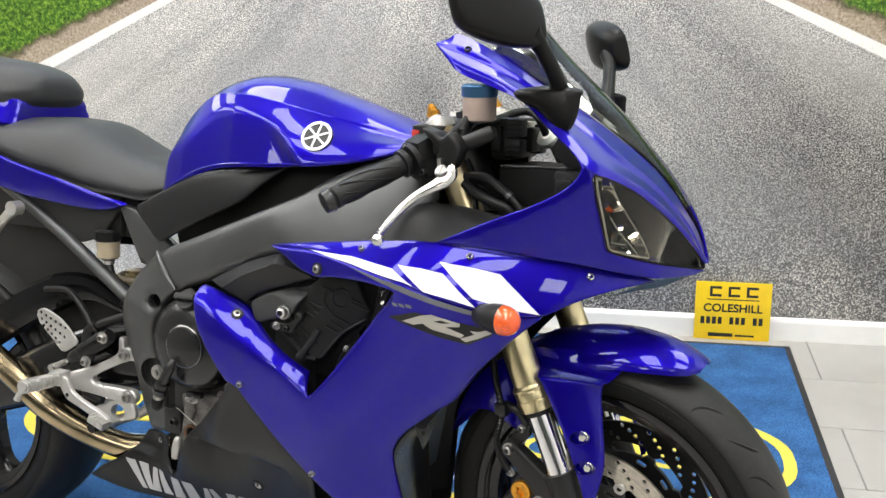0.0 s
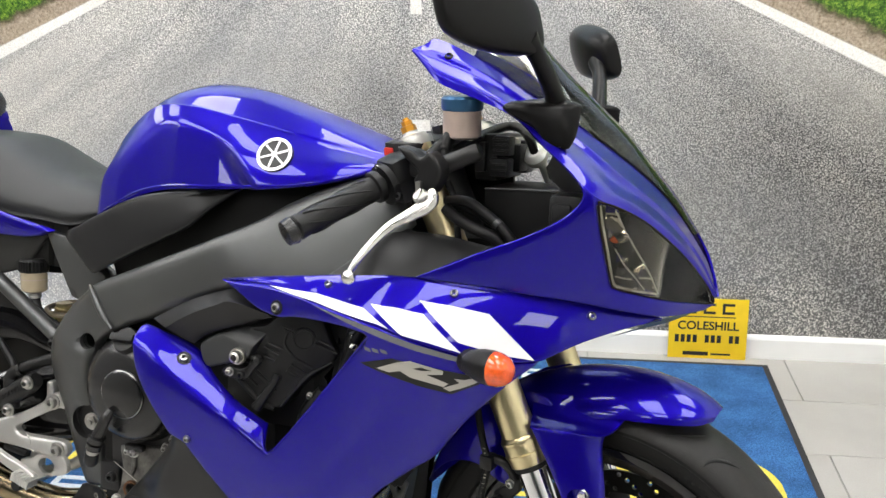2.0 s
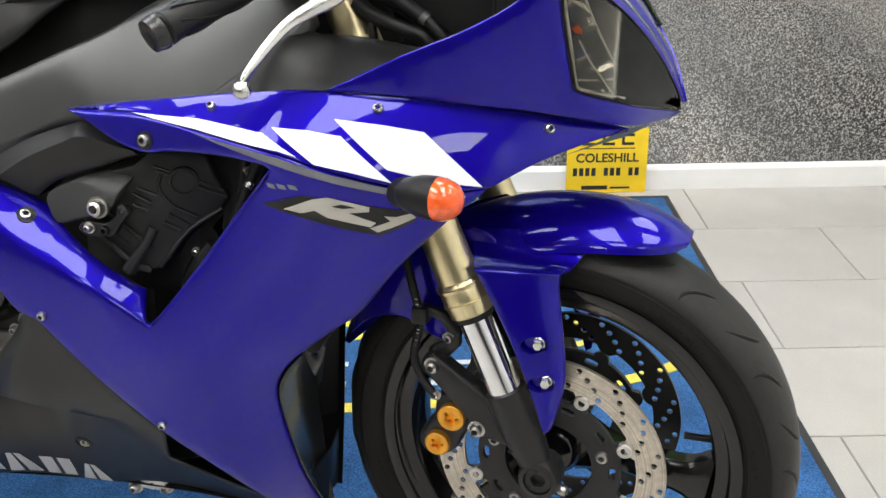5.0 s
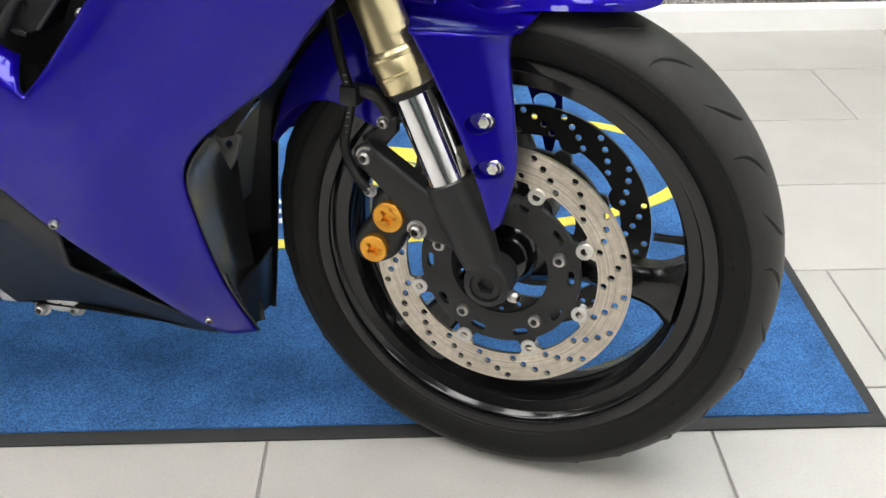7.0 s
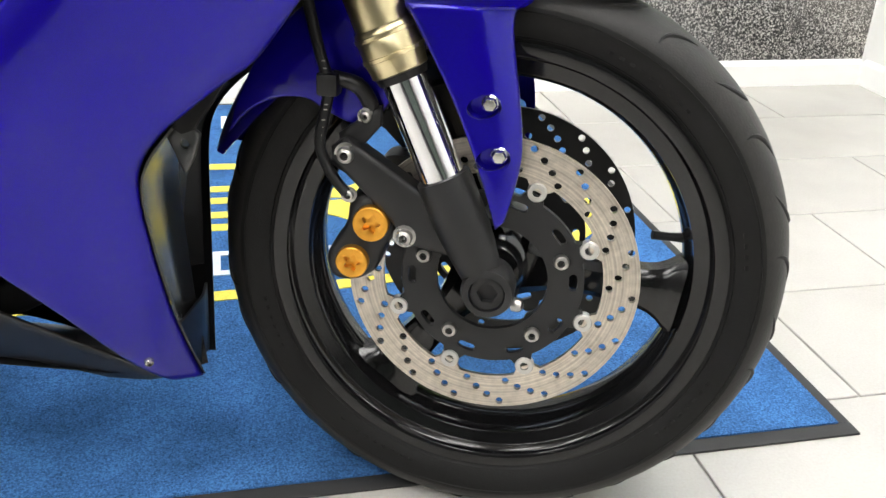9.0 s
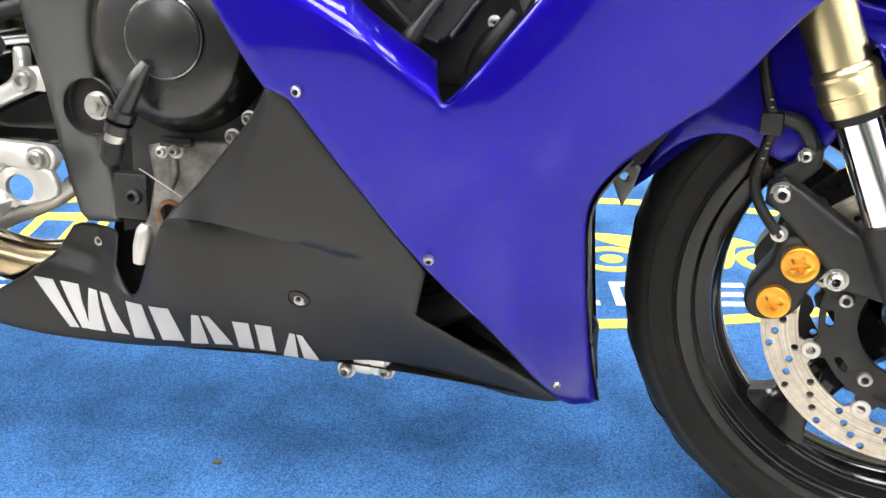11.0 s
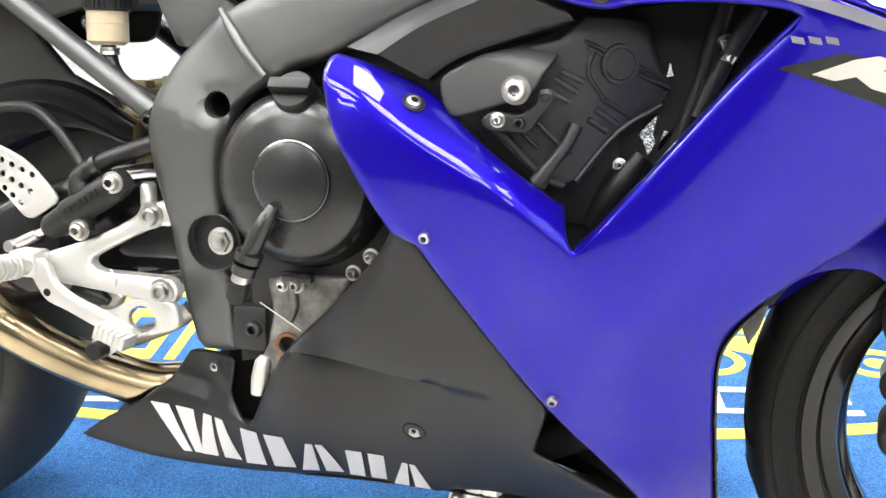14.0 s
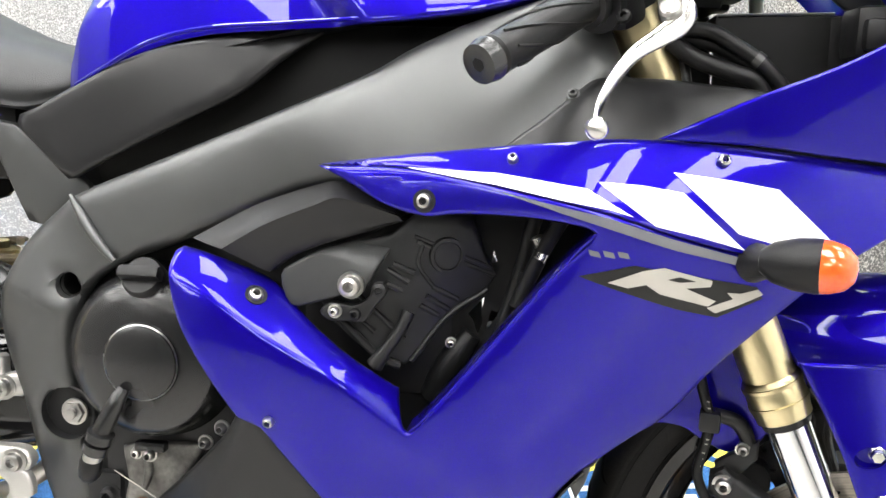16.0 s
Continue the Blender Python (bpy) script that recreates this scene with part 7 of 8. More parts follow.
part("subframe_bracket", panel([(-0.955, 0.768), (-0.915, 0.762), (-0.836, 0.702), (-0.830, 0.690), (-0.870, 0.652), (-0.905, 0.660)], lambda q: np.full(len(q), -0.118), 0.012, step=0.02, roll=0.004), FRAME_GREY, frame_r, "dark grey subframe bracket")
part("under_tail", join(box((-1.30, -0.105, 0.70), (-0.96, 0.105, 0.80), 0.02), box((-1.02, -0.09, 0.700), (-0.93, 0.09, 0.80), 0.012)), LIT_BLACK, bike, "black undertray below the seat")
part("rear_inner_guard", plate([(-1.40, 0.80), (-1.13, 0.735), (-1.112, 0.665), (-1.075, 0.625), (-1.02, 0.60), (-1.0, 0.56), (-1.0, 0.45), (-1.40, 0.45)], -0.062, -0.050, roll=0.006, step=0.03), LIT_BLACK, bike, "black inner rear mudguard")
part("tail_underpanel", plate([(-0.955, 0.757), (-1.10, 0.765), (-1.24, 0.790), (-1.30, 0.79), (-1.17, 0.742), (-1.06, 0.683), (-1.00, 0.70)], -0.116, -0.108, roll=0.004, step=0.02), LIT_BLACK, bike, "dull black panel under the tail")
# two dark plates added to fill the dark space and a gap under the seat
part("inner_mudguard", plate(spline([(-1.180, 0.770), (-1.04, 0.772), (-1.000, 0.76), (-1.010, 0.700), (-1.022, 0.668), (-1.060, 0.663), (-1.108, 0.664), (-1.180, 0.676)], 3, True), 0.026, 0.034, roll=0.003, step=0.02), DARK, bike, "added dull black plate filling the dark space behind the reservoir")
part("battery_tray", plate([(-0.925, 0.735), (-0.86, 0.735), (-0.86, 0.680), (-0.900, 0.690)], 0.000, 0.010, step=0.02), DARK, bike, "added dull black plate closing a gap under the seat")
part("pillion_peg_hanger", join(tube([(-1.240, -0.150, 0.695), (-1.205, -0.158, 0.722), (-1.172, -0.160, 0.747)], [0.011, 0.009, 0.012], 12, 3), tube([(-1.170, -0.150, 0.748), (-1.170, -0.172, 0.748)], 0.014, 16, 1)), ALLOY, bike, "bare alloy pillion footrest hanger")
REAR = Vector((-1.44, 0, 0.311))
rear_wheel, RW = wheel("rear_wheel", REAR, 0.311, 0.095, 0.231, Matrix.Identity(4), 3, 40)
secs = []
for x, z, h, y in ((-0.84, 0.470, 0.055, -0.095), (-0.95, 0.465, 0.060, -0.098), (-1.10, 0.430, 0.058, -0.122), (-1.30, 0.350, 0.042, -0.132), (-1.47, 0.311, 0.035, -0.132)):
    secs.append([(x, y + 0.016, z - h), (x, y - 0.010, z - h), (x, y - 0.016, z - h * 0.5), (x, y - 0.016, z + h * 0.5), (x, y - 0.010, z + h), (x, y + 0.016, z + h)])
part("swingarm", loft(secs, closed=True, n_u=3, n_v=2), GLOSS_BLACK, bike, "gloss black swingarm")
part("swingarm", loft([[(x, -y, z) for x, y, z in s] for s in secs], closed=True, n_u=3, n_v=2), GLOSS_BLACK, bike, "gloss black swingarm")
part("swingarm_brace", loft([[(x, y + 0.012, z - h), (x, y - 0.012, z - h), (x, y - 0.012, z + h), (x, y + 0.012, z + h)] for x, y, z, h in ((-0.98, -0.070, 0.560, 0.012), (-1.06, -0.085, 0.590, 0.022), (-1.16, -0.105, 0.560, 0.035), (-1.30, -0.125, 0.470, 0.035), (-1.42, -0.130, 0.36, 0.03))], closed=True, n_u=4, n_v=2), GLOSS_BLACK, bike, "gloss black swingarm brace")
part("rear_hugger", thicken(loft([[(REAR.x + r * math.cos(radians(a)), u, REAR.z + r * math.sin(radians(a)) - abs(u) ** 2 * 3.0) for u in (-0.10, -0.07, 0, 0.07, 0.10)] for a, r in ((20, 0.335), (40, 0.335), (60, 0.335), (80, 0.335))], n_u=4, n_v=3), 0.003), LIT_BLACK, bike, "black rear tyre hugger")
part("shock", join(tube([(-1.004, -0.015, 0.612), (-1.011, -0.015, 0.552)], 0.021, 18, 1), tube([(-1.01, -0.015, 0.62), (-1.012, -0.015, 0.50)], 0.014, 14, 1)), GOLD, bike, "gold rear shock absorber")
coil = [(-1.010 + 0.030 * math.cos(a), -0.015 + 0.030 * math.sin(a), 0.62 - 0.020 * a / (2 * math.pi)) for a in np.linspace(0, 2 * math.pi * 7, 84)]
part("shock_spring", tube(coil, 0.0055, 8, 1), FLUID_YELLOW, bike, "cream coloured coil spring")
part("shock_link", join(tube([(-1.055, -0.05, 0.300), (-1.02, -0.05, 0.312), (-0.96, -0.055, 0.338), (-0.93, -0.055, 0.36)], [0.016, 0.011, 0.010, 0.012], 10, 3), tube([(-1.055, -0.05, 0.300), (-1.04, -0.045, 0.36), (-1.01, -0.04, 0.40)], [0.016, 0.012, 0.012], 10, 3)), ALLOY, bike, "bare alloy suspension link")
part("link_bush", lathe([(0, -0.012), (0.013, -0.012), (0.013, 0.012), (0, 0.012)], 20), DARK, bike, m=Matrix.Translation((-1.052, -0.066, 0.302)))
part("exhaust_pipe", tube([(-0.82, -0.020, 0.240), (-0.90, -0.032, 0.258), (-0.945, -0.044, 0.262), (-0.990, -0.072, 0.268), (-1.058, -0.112, 0.304), (-1.118, -0.146, 0.352), (-1.19, -0.160, 0.412), (-1.32, -0.175, 0.500), (-1.50, -0.19, 0.63)], [0.025, 0.026, 0.027, 0.027, 0.026, 0.026, 0.026, 0.026, 0.03], 28, 6), EXHAUST, bike, "heat-tinted bare metal exhaust pipe")
part("silencer", tube([(-1.46, -0.188, 0.60), (-1.50, -0.19, 0.63), (-1.80, -0.20, 0.85), (-1.84, -0.20, 0.88)], [0.03, 0.055, 0.055, 0.045], 28, 4), EXHAUST, bike, "round metal silencer")

# ----- rider footrest set -----
hang_out = [(-0.939, 0.514), (-0.933, 0.517), (-0.927, 0.514), (-0.926, 0.497), (-0.920, 0.498), (-0.908, 0.497), (-0.901, 0.490), (-0.900, 0.481), (-0.909, 0.472), (-0.923, 0.471), (-0.977, 0.443), (-0.988, 0.435), (-0.986, 0.427), (-0.972, 0.422), (-0.914, 0.419), (-0.900, 0.414), (-0.894, 0.403), (-0.902, 0.390), (-0.918, 0.391), (-1.026, 0.410), (-1.038, 0.413), (-1.044, 0.430), (-1.032, 0.442), (-0.987, 0.458), (-0.945, 0.481), (-0.938, 0.494)]
HANG = sheet([(-1.05, -0.178, 0.43), (-0.926, -0.142, 0.481), (-0.912, -0.150, 0.403), (-0.94, -0.143, 0.512), (-0.99, -0.160, 0.43)])
rearset = part("footrest_hanger", panel(spline(hang_out, 2, True), HANG, 0.014, step=0.010, roll=0.004), ALLOY, bike, "bare alloy footrest hanger")
bolts([on(HANG, -0.926, 0.483, 0.001), on(HANG, -0.912, 0.404, 0.001)], rearset, STEEL, 0.0105, 0.007)
pedal = part("brake_pedal", plate(spline([(-1.040, 0.436), (-1.026, 0.439), (-1.017, 0.432), (-1.010, 0.414), (-0.988, 0.400), (-0.956, 0.388), (-0.928, 0.375), (-0.922, 0.366), (-0.932, 0.360), (-0.961, 0.370), (-0.996, 0.385), (-1.020, 0.394), (-1.031, 0.407), (-1.039, 0.422)], 3, True), -0.192, -0.183, roll=0.003, step=0.006), ALLOY, rearset, "bare alloy rear brake pedal")
part("pedal_tip", box((-0.020, -0.012, -0.007), (0.016, 0.012, 0.007), 0.003), ALLOY, pedal, "ribbed pedal tip", m=Matrix.Translation((-0.937, -0.196, 0.366)) @ pose(0, 0, 0, 0, 20, 0))
for i in range(6):
    part("pedal_rib", box((-0.0016, -0.0132, -0.0065), (0.0016, 0.010, 0.0078), 0.0006), ALLOY, pedal, m=Matrix.Translation((-0.952 + 0.006 * i, -0.196, 0.372 - 0.0022 * i)) @ pose(0, 0, 0, 0, 20, 0))
# hole drawn as a flat black disc, its shade put into the colour
part("pedal_hole", lathe([(0, -0.0006), (0.0042, -0.0006), (0.0042, 0.001)], 14), DARK, pedal, m=Matrix.Translation((-1.019, -0.192, 0.404)))
hole_o = [(-0.936 + 0.0165 * math.cos(k), 0.3715 + 0.0148 * math.sin(k)) for k in np.linspace(0, 2 * math.pi, 26, endpoint=False)]
part("lower_bracket", plate(spline([(-0.989, 0.375), (-0.966, 0.382), (-0.948, 0.394), (-0.917, 0.395), (-0.897, 0.392), (-0.892, 0.367), (-0.919, 0.3565), (-0.944, 0.350), (-0.978, 0.327), (-0.995, 0.327), (-0.999, 0.340), (-0.990, 0.356)], 3, True), -0.152, -0.142, holes=[np.array(hole_o)], roll=0.003, step=0.007), ALLOY, rearset, "bare alloy lower bracket with a round hole")
part("bracket_rubber", tube([(-0.985, -0.150, 0.335), (-0.985, -0.168, 0.335)], [0.0105, 0.0095], 14, 1), BLACK_PLASTIC, rearset)
part("stop_switch", tube([(-1.016, -0.150, 0.398), (-0.985, -0.150, 0.392), (-0.975, -0.150, 0.388)], [0.009, 0.009, 0.005], 14, 1), BLACK_PLASTIC, rearset, "black brake light switch")
part("stop_spring", tube([(-0.968, -0.155, 0.425), (-0.960, -0.157, 0.415), (-0.962, -0.156, 0.402), (-0.954, -0.156, 0.396)], 0.0012, 6, 4), STEEL, rearset)
peg = part("footrest", tube([(-1.045, -0.185, 0.432), (-1.042, -0.21, 0.434), (-1.038, -0.24, 0.438), (-1.034, -0.285, 0.443)], [0.012, 0.0115, 0.0115, 0.010], 14, 4), ALLOY, rearset, "ribbed alloy rider footrest")
for i in range(9):
    y = -0.212 - 0.0085 * i
    part("rib", lathe([(0.0105, -0.0018), (0.0138, -0.0012), (0.0138, 0.0012), (0.0105, 0.0018)], 14), ALLOY, peg, m=Matrix.Translation((-1.042 + 0.001 * i, y, 0.434 + 0.001 * i)))
part("hero_blob", tube([(-1.034, -0.280, 0.440), (-1.040, -0.285, 0.428), (-1.044, -0.287, 0.417)], [0.005, 0.005, 0.006], 8, 2), ALLOY, peg)
part("peg_mount", box((-1.062, -0.196, 0.418), (-1.030, -0.168, 0.446), 0.005), ALLOY, rearset)
bolts([(-1.048, -0.196, 0.431)], rearset, STEEL, 0.007, 0.005)
heel_holes = [circle(x0 + dx * i, z0 + dz * i, 0.0036, 12) for x0, z0, n, dx, dz in ((-1.1265, 0.5435, 6, 0.0123, -0.0048), (-1.1250, 0.5305, 6, 0.0114, -0.0059), (-1.1205, 0.5180, 5, 0.0098, -0.0074)) for i in range(n)]
heel_o = spline([(-1.1345, 0.546), (-1.124, 0.5515), (-1.109, 0.551), (-1.074, 0.536), (-1.046, 0.511), (-1.034, 0.496)], 4) + spline([(-1.036, 0.490), (-1.062, 0.474), (-1.070, 0.472), (-1.0785, 0.475), (-1.097, 0.493), (-1.125, 0.518), (-1.136, 0.536)], 4)
part("heel_guard", plate(heel_o, -0.148, -0.144, holes=heel_holes, step=0.008, roll=0.0015), ALLOY, rearset, "drilled alloy heel guard")
mc = part("rear_master_cylinder", join(tube([(-1.040, -0.158, 0.4635), (-1.034, -0.158, 0.467), (-1.012, -0.158, 0.481), (-1.010, -0.158, 0.4825), (-0.960, -0.157, 0.513), (-0.944, -0.156, 0.523)], [0.010, 0.0135, 0.0145, 0.0165, 0.0165, 0.0125], 18, 2), tube([(-0.995, -0.155, 0.487), (-0.993, -0.160, 0.468)], [0.011, 0.0105], 14, 1)), BLACK_PLASTIC, rearset, "black rear brake master cylinder")
bolts([(-0.950, -0.172, 0.5205), (-0.993, -0.171, 0.468)], mc, STEEL, 0.0085, 0.007)
for i in range(7):                                          # cast maker's mark as small raised bars
    part("cast_mark", box((-0.0016, -0.0014, -0.0035), (0.0016, 0.001, 0.0035), 0.0004), BLACK_PLASTIC, mc, m=Matrix.Translation((-1.006 + 0.0062 * i, -0.1735, 0.4865 + 0.0038 * i)) @ pose(0, 0, 0, 0, -20, 0))
part("clevis", join(tube([(-1.078, -0.164, 0.4445), (-1.066, -0.164, 0.450), (-1.050, -0.162, 0.458)], [0.006, 0.0065, 0.006], 10, 1), tube([(-1.052, -0.162, 0.4575), (-1.038, -0.159, 0.4645)], 0.0042, 8, 1)), STEEL, mc)
part("clevis_pin", lathe([(0, -0.009), (0.0065, -0.009), (0.007, -0.007), (0.007, 0.009), (0, 0.009)], 16), STEEL, mc, m=Matrix.Translation((-1.079, -0.164, 0.444)))
part("inlet_elbow", tube([(-0.996, -0.155, 0.492), (-1.000, -0.154, 0.507), (-1.001, -0.152, 0.519), (-0.992, -0.150, 0.529), (-0.980, -0.150, 0.534)], [0.0125, 0.0125, 0.0115, 0.0105, 0.0105], 14, 4), BLACK_PLASTIC, mc)
part("hose_clip", tube([(-0.982, -0.150, 0.5335), (-0.9765, -0.150, 0.536)], 0.0128, 16, 1), COVER_BLACK, mc)
part("rear_brake_hose", join(tube([(-1.14, -0.12, 0.585), (-1.08, -0.125, 0.590), (-1.045, -0.13, 0.570), (-1.015, -0.135, 0.540), (-1.000, -0.145, 0.528)], 0.006, 10, 4), tube([(-0.984, -0.150, 0.533), (-0.966, -0.148, 0.542), (-0.930, -0.140, 0.556), (-0.895, -0.125, 0.568)], 0.0095, 12, 4)), BLACK_PLASTIC, bike, "black rear brake hoses")
RESV = (-0.992, -0.105, 0.675)
rv = part("rear_fluid_reservoir", tube([(RESV[0], RESV[1], 0.658), (RESV[0], RESV[1], 0.662), (RESV[0], RESV[1], 0.694)], [0.016, 0.0215, 0.0215], 24, 1), FLUID_YELLOW, bike, "yellowed fluid reservoir with a black cap")
part("cap", tube([(RESV[0], RESV[1], 0.693), (RESV[0], RESV[1], 0.712), (RESV[0], RESV[1], 0.716)], [0.0235, 0.0235, 0.020], 24, 1), BLACK_PLASTIC, rv)
for a in np.linspace(0, 2 * math.pi, 28, endpoint=False):
    part("cap_rib", box((-0.0013, -0.0011, 0), (0.0013, 0.0011, 0.016), 0.0004), BLACK_PLASTIC, rv, m=Matrix.Translation((RESV[0] + 0.0236 * math.cos(a), RESV[1] + 0.0236 * math.sin(a), 0.6955)))
part("fluid_line", lathe([(0.0216, 0), (0.0220, 0.0004), (0.0220, 0.0012), (0.0216, 0.0016)], 24, closed=True), FLUID, rv, m=Matrix.Translation((RESV[0], RESV[1], 0.680)) @ pose(0, 0, 0, 90, 0, 0))
part("outlet", tube([(RESV[0], RESV[1], 0.660), (RESV[0] + 0.001, RESV[1], 0.646), (-0.986, -0.108, 0.636), (-0.977, -0.110, 0.624), (-0.960, -0.110, 0.612), (-0.930, -0.110, 0.600)], [0.0075, 0.0085, 0.008, 0.008, 0.008, 0.008], 12, 4), BLACK_PLASTIC, rv, "black reservoir hose")
part("hose_clip", lathe([(0.0086, -0.004), (0.0104, -0.004), (0.0104, -0.001), (0.0096, 0), (0.0104, 0.001), (0.0104, 0.004), (0.0086, 0.004)], 18), STEEL, rv, "zinc-plated hose clip", m=Matrix.Translation((-0.9905, RESV[1], 0.652)) @ pose(0, 0, 0, 90, 0, 0))
part("bracket", plate([(-1.030, 0.672), (-1.030, 0.694), (-1.012, 0.712), (-1.002, 0.712), (-1.002, 0.690), (-1.012, 0.672)], -0.092, -0.088, roll=0.001, step=0.01), BLACK_PLASTIC, rv)
bolts([(-1.0232, -0.096, 0.682)], rv, STEEL, 0.006, 0.004)

# ----- bars and cockpit, turned with the forks -----
GA, GB = Vector((-0.350, -0.305, 0.853)), Vector((-0.287, -0.180, 0.905))
bar = part("handlebar", tube([tuple(GA), tuple(GB), tuple(GB + (GB - GA) * 0.45)], 0.011, 14, 1), ENGINE_BLACK, bike, "black clip-on handlebar", m=STEER)
def along(t):
    return tuple(GA + (GB - GA) * t)


grip = part("grip", tube([along(t) for t in (0.04, 0.06, 0.10, 0.5, 0.86, 0.87, 0.93, 0.94)], [0.0155, 0.0175, 0.0165, 0.0172, 0.0175, 0.0225, 0.0225, 0.0175], 24, 1), BLACK_PLASTIC, bar, "patterned black rubber grip", m=STEER)
for k in range(6):
    pth = []
    d = (GB - GA).normalized()
    s1 = d.orthogonal().normalized()
    s2 = d.cross(s1)
    for t in np.linspace(0.14, 0.80, 12):
        a = k * math.pi / 3 + 3.2 * t
        pth.append(tuple(GA + (GB - GA) * t + (s1 * math.cos(a) + s2 * math.sin(a)) * 0.0172))
    part("grip_groove", tube(pth, 0.0013, 6, 1), DARK, grip, m=STEER)
part("bar_end", tube([along(t) for t in (-0.07, -0.065, -0.02, 0.0, 0.02, 0.035)], [0.012, 0.0165, 0.0175, 0.0185, 0.0185, 0.015], 24, 1), COVER_BLACK, bar, "black bar-end weight", m=STEER)
part("bar_end_screw", tube([along(-0.072), along(-0.068)], 0.006, 6, 1), DARK, bar, m=STEER)
ALONG = (GB - GA).to_track_quat("Y", "Z").to_matrix().to_4x4()
SWM = STEER @ Matrix.Translation((-0.276, -0.150, 0.914)) @ ALONG
sw = part("switch_housing", join(box((-0.024, -0.026, -0.034), (0.024, 0.010, 0.030), 0.009), box((-0.028, -0.012, -0.026), (0.022, 0.034, 0.026), 0.008)), BLACK_PLASTIC, bar, "black switch housing with a red kill switch", m=SWM)
part("housing_ring", tube([(0, -0.036, -0.002), (0, -0.0355, -0.002), (0, -0.026, -0.002), (0, -0.0255, -0.002)], [0.024, 0.029, 0.029, 0.025], 28, 1), BLACK_PLASTIC, sw, m=SWM)
part("housing_seam", box((-0.0250, -0.027, -0.0025), (0.0250, 0.011, -0.0012), 0.0005), DARK, sw, m=SWM)
part("starter_button", box((-0.0262, -0.014, -0.022), (-0.020, 0.002, -0.010), 0.002), ENGINE_BLACK, sw, m=SWM)
part("kill_switch", box((-0.009, -0.005, -0.006), (0.007, 0.005, 0.006), 0.003), RED_PLASTIC, sw, "red kill switch", m=STEER @ Matrix.Translation((-0.312, -0.128, 0.940)))
bolts([(-0.297, -0.182, 0.925), (-0.268, -0.186, 0.905), (-0.262, -0.186, 0.888)], sw, BLACK_PLASTIC, 0.0062, 0.004, (-0.1, -0.9, 0.3), m=STEER, washer=False)
bolts([(-0.297, -0.1835, 0.925), (-0.268, -0.1875, 0.905)], sw, STEEL, 0.0034, 0.003, (-0.1, -0.9, 0.3), m=STEER, washer=False)
# front brake master cylinder, its rubber shield and the lever
mcyl = part("front_master_cylinder", join(tube([(-0.235, -0.152, 0.921), (-0.219, -0.146, 0.928), (-0.176, -0.130, 0.947), (-0.172, -0.128, 0.949)], [0.010, 0.0125, 0.0125, 0.010], 18, 2),
                                          box((-0.272, -0.166, 0.912), (-0.236, -0.128, 0.946), 0.008)), ENGINE_BLACK, bike, "black front brake master cylinder", m=STEER)
part("lever_shield", plate(spline([(-0.267, 0.955), (-0.246, 0.951), (-0.231, 0.942), (-0.218, 0.950), (-0.202, 0.936), (-0.199, 0.920), (-0.211, 0.898), (-0.222, 0.896), (-0.242, 0.909), (-0.235, 0.924), (-0.252, 0.938)], 4, True), -0.183, -0.160, roll=0.005, step=0.006), BLACK_PLASTIC, mcyl, "black rubber lever shield", m=STEER)
part("fluid_union", tube([(-0.222, -0.128, 0.926), (-0.226, -0.126, 0.945), (-0.224, -0.120, 0.962), (-0.214, -0.112, 0.972), (-0.206, -0.104, 0.974)], [0.012, 0.0098, 0.0095, 0.0095, 0.0085], 14, 4), BLACK_PLASTIC, mcyl, "black rubber elbow", m=STEER)
for q in ((-0.2255, -0.1255, 0.950), (-0.212, -0.110, 0.9735)):
    part("hose_clip", lathe([(0.0105, -0.002), (0.0112, 0.0), (0.0105, 0.002)], 18, closed=True), BLACK_PLASTIC, mcyl, m=STEER @ turn_to(q, (0.1, -0.25, -1) if q[2] < 0.96 else (-0.8, -0.6, 0)))
secs = []
for (x, y, z), w, h in (((-0.206, -0.182, 0.900), 0.007, 0.005), ((-0.208, -0.186, 0.893), 0.0115, 0.0065), ((-0.215, -0.195, 0.881), 0.0110, 0.006), ((-0.229, -0.212, 0.870), 0.0085, 0.0055), ((-0.245, -0.232, 0.858), 0.0066, 0.005),
                        ((-0.256, -0.252, 0.842), 0.0060, 0.005), ((-0.263, -0.275, 0.824), 0.0052, 0.005), ((-0.264, -0.290, 0.814), 0.0048, 0.0048), ((-0.263, -0.299, 0.808), 0.0044, 0.0044)):
    secs.append([(x + w * math.cos(k) * 0.62 + h * math.sin(k) * 0.2, y - h * math.sin(k) * 0.95, z - w * math.cos(k) * 0.78 + h * math.sin(k) * 0.2) for k in np.linspace(0, 2 * math.pi, 12, endpoint=False)])
lever = part("brake_lever", loft(secs, closed=True, n_u=4, n_v=2), POLISHED, mcyl, "polished alloy brake lever", m=STEER)
part("lever_ball", lathe([(0, -0.0095), (0.005, -0.0082), (0.0085, -0.0045), (0.0095, 0), (0.0085, 0.0045), (0.005, 0.0082), (0, 0.0095)], 20), POLISHED, lever, m=STEER @ Matrix.Translation((-0.262, -0.304, 0.803)))
part("span_adjuster", join(lathe([(0, -0.008), (0.0085, -0.008), (0.0105, -0.006), (0.0105, 0.003)], 24), box((-0.0022, -0.0105, -0.008), (0.0022, -0.007, 0.008), 0.001)), STEEL, lever, "bright span adjuster wheel", m=STEER @ turn_to((-0.222, -0.192, 0.891), (-0.1, -0.75, 0.65)))
part("lever_tang", box((-0.234, -0.190, 0.896), (-0.226, -0.182, 0.912), 0.002), STEEL, lever, m=STEER)
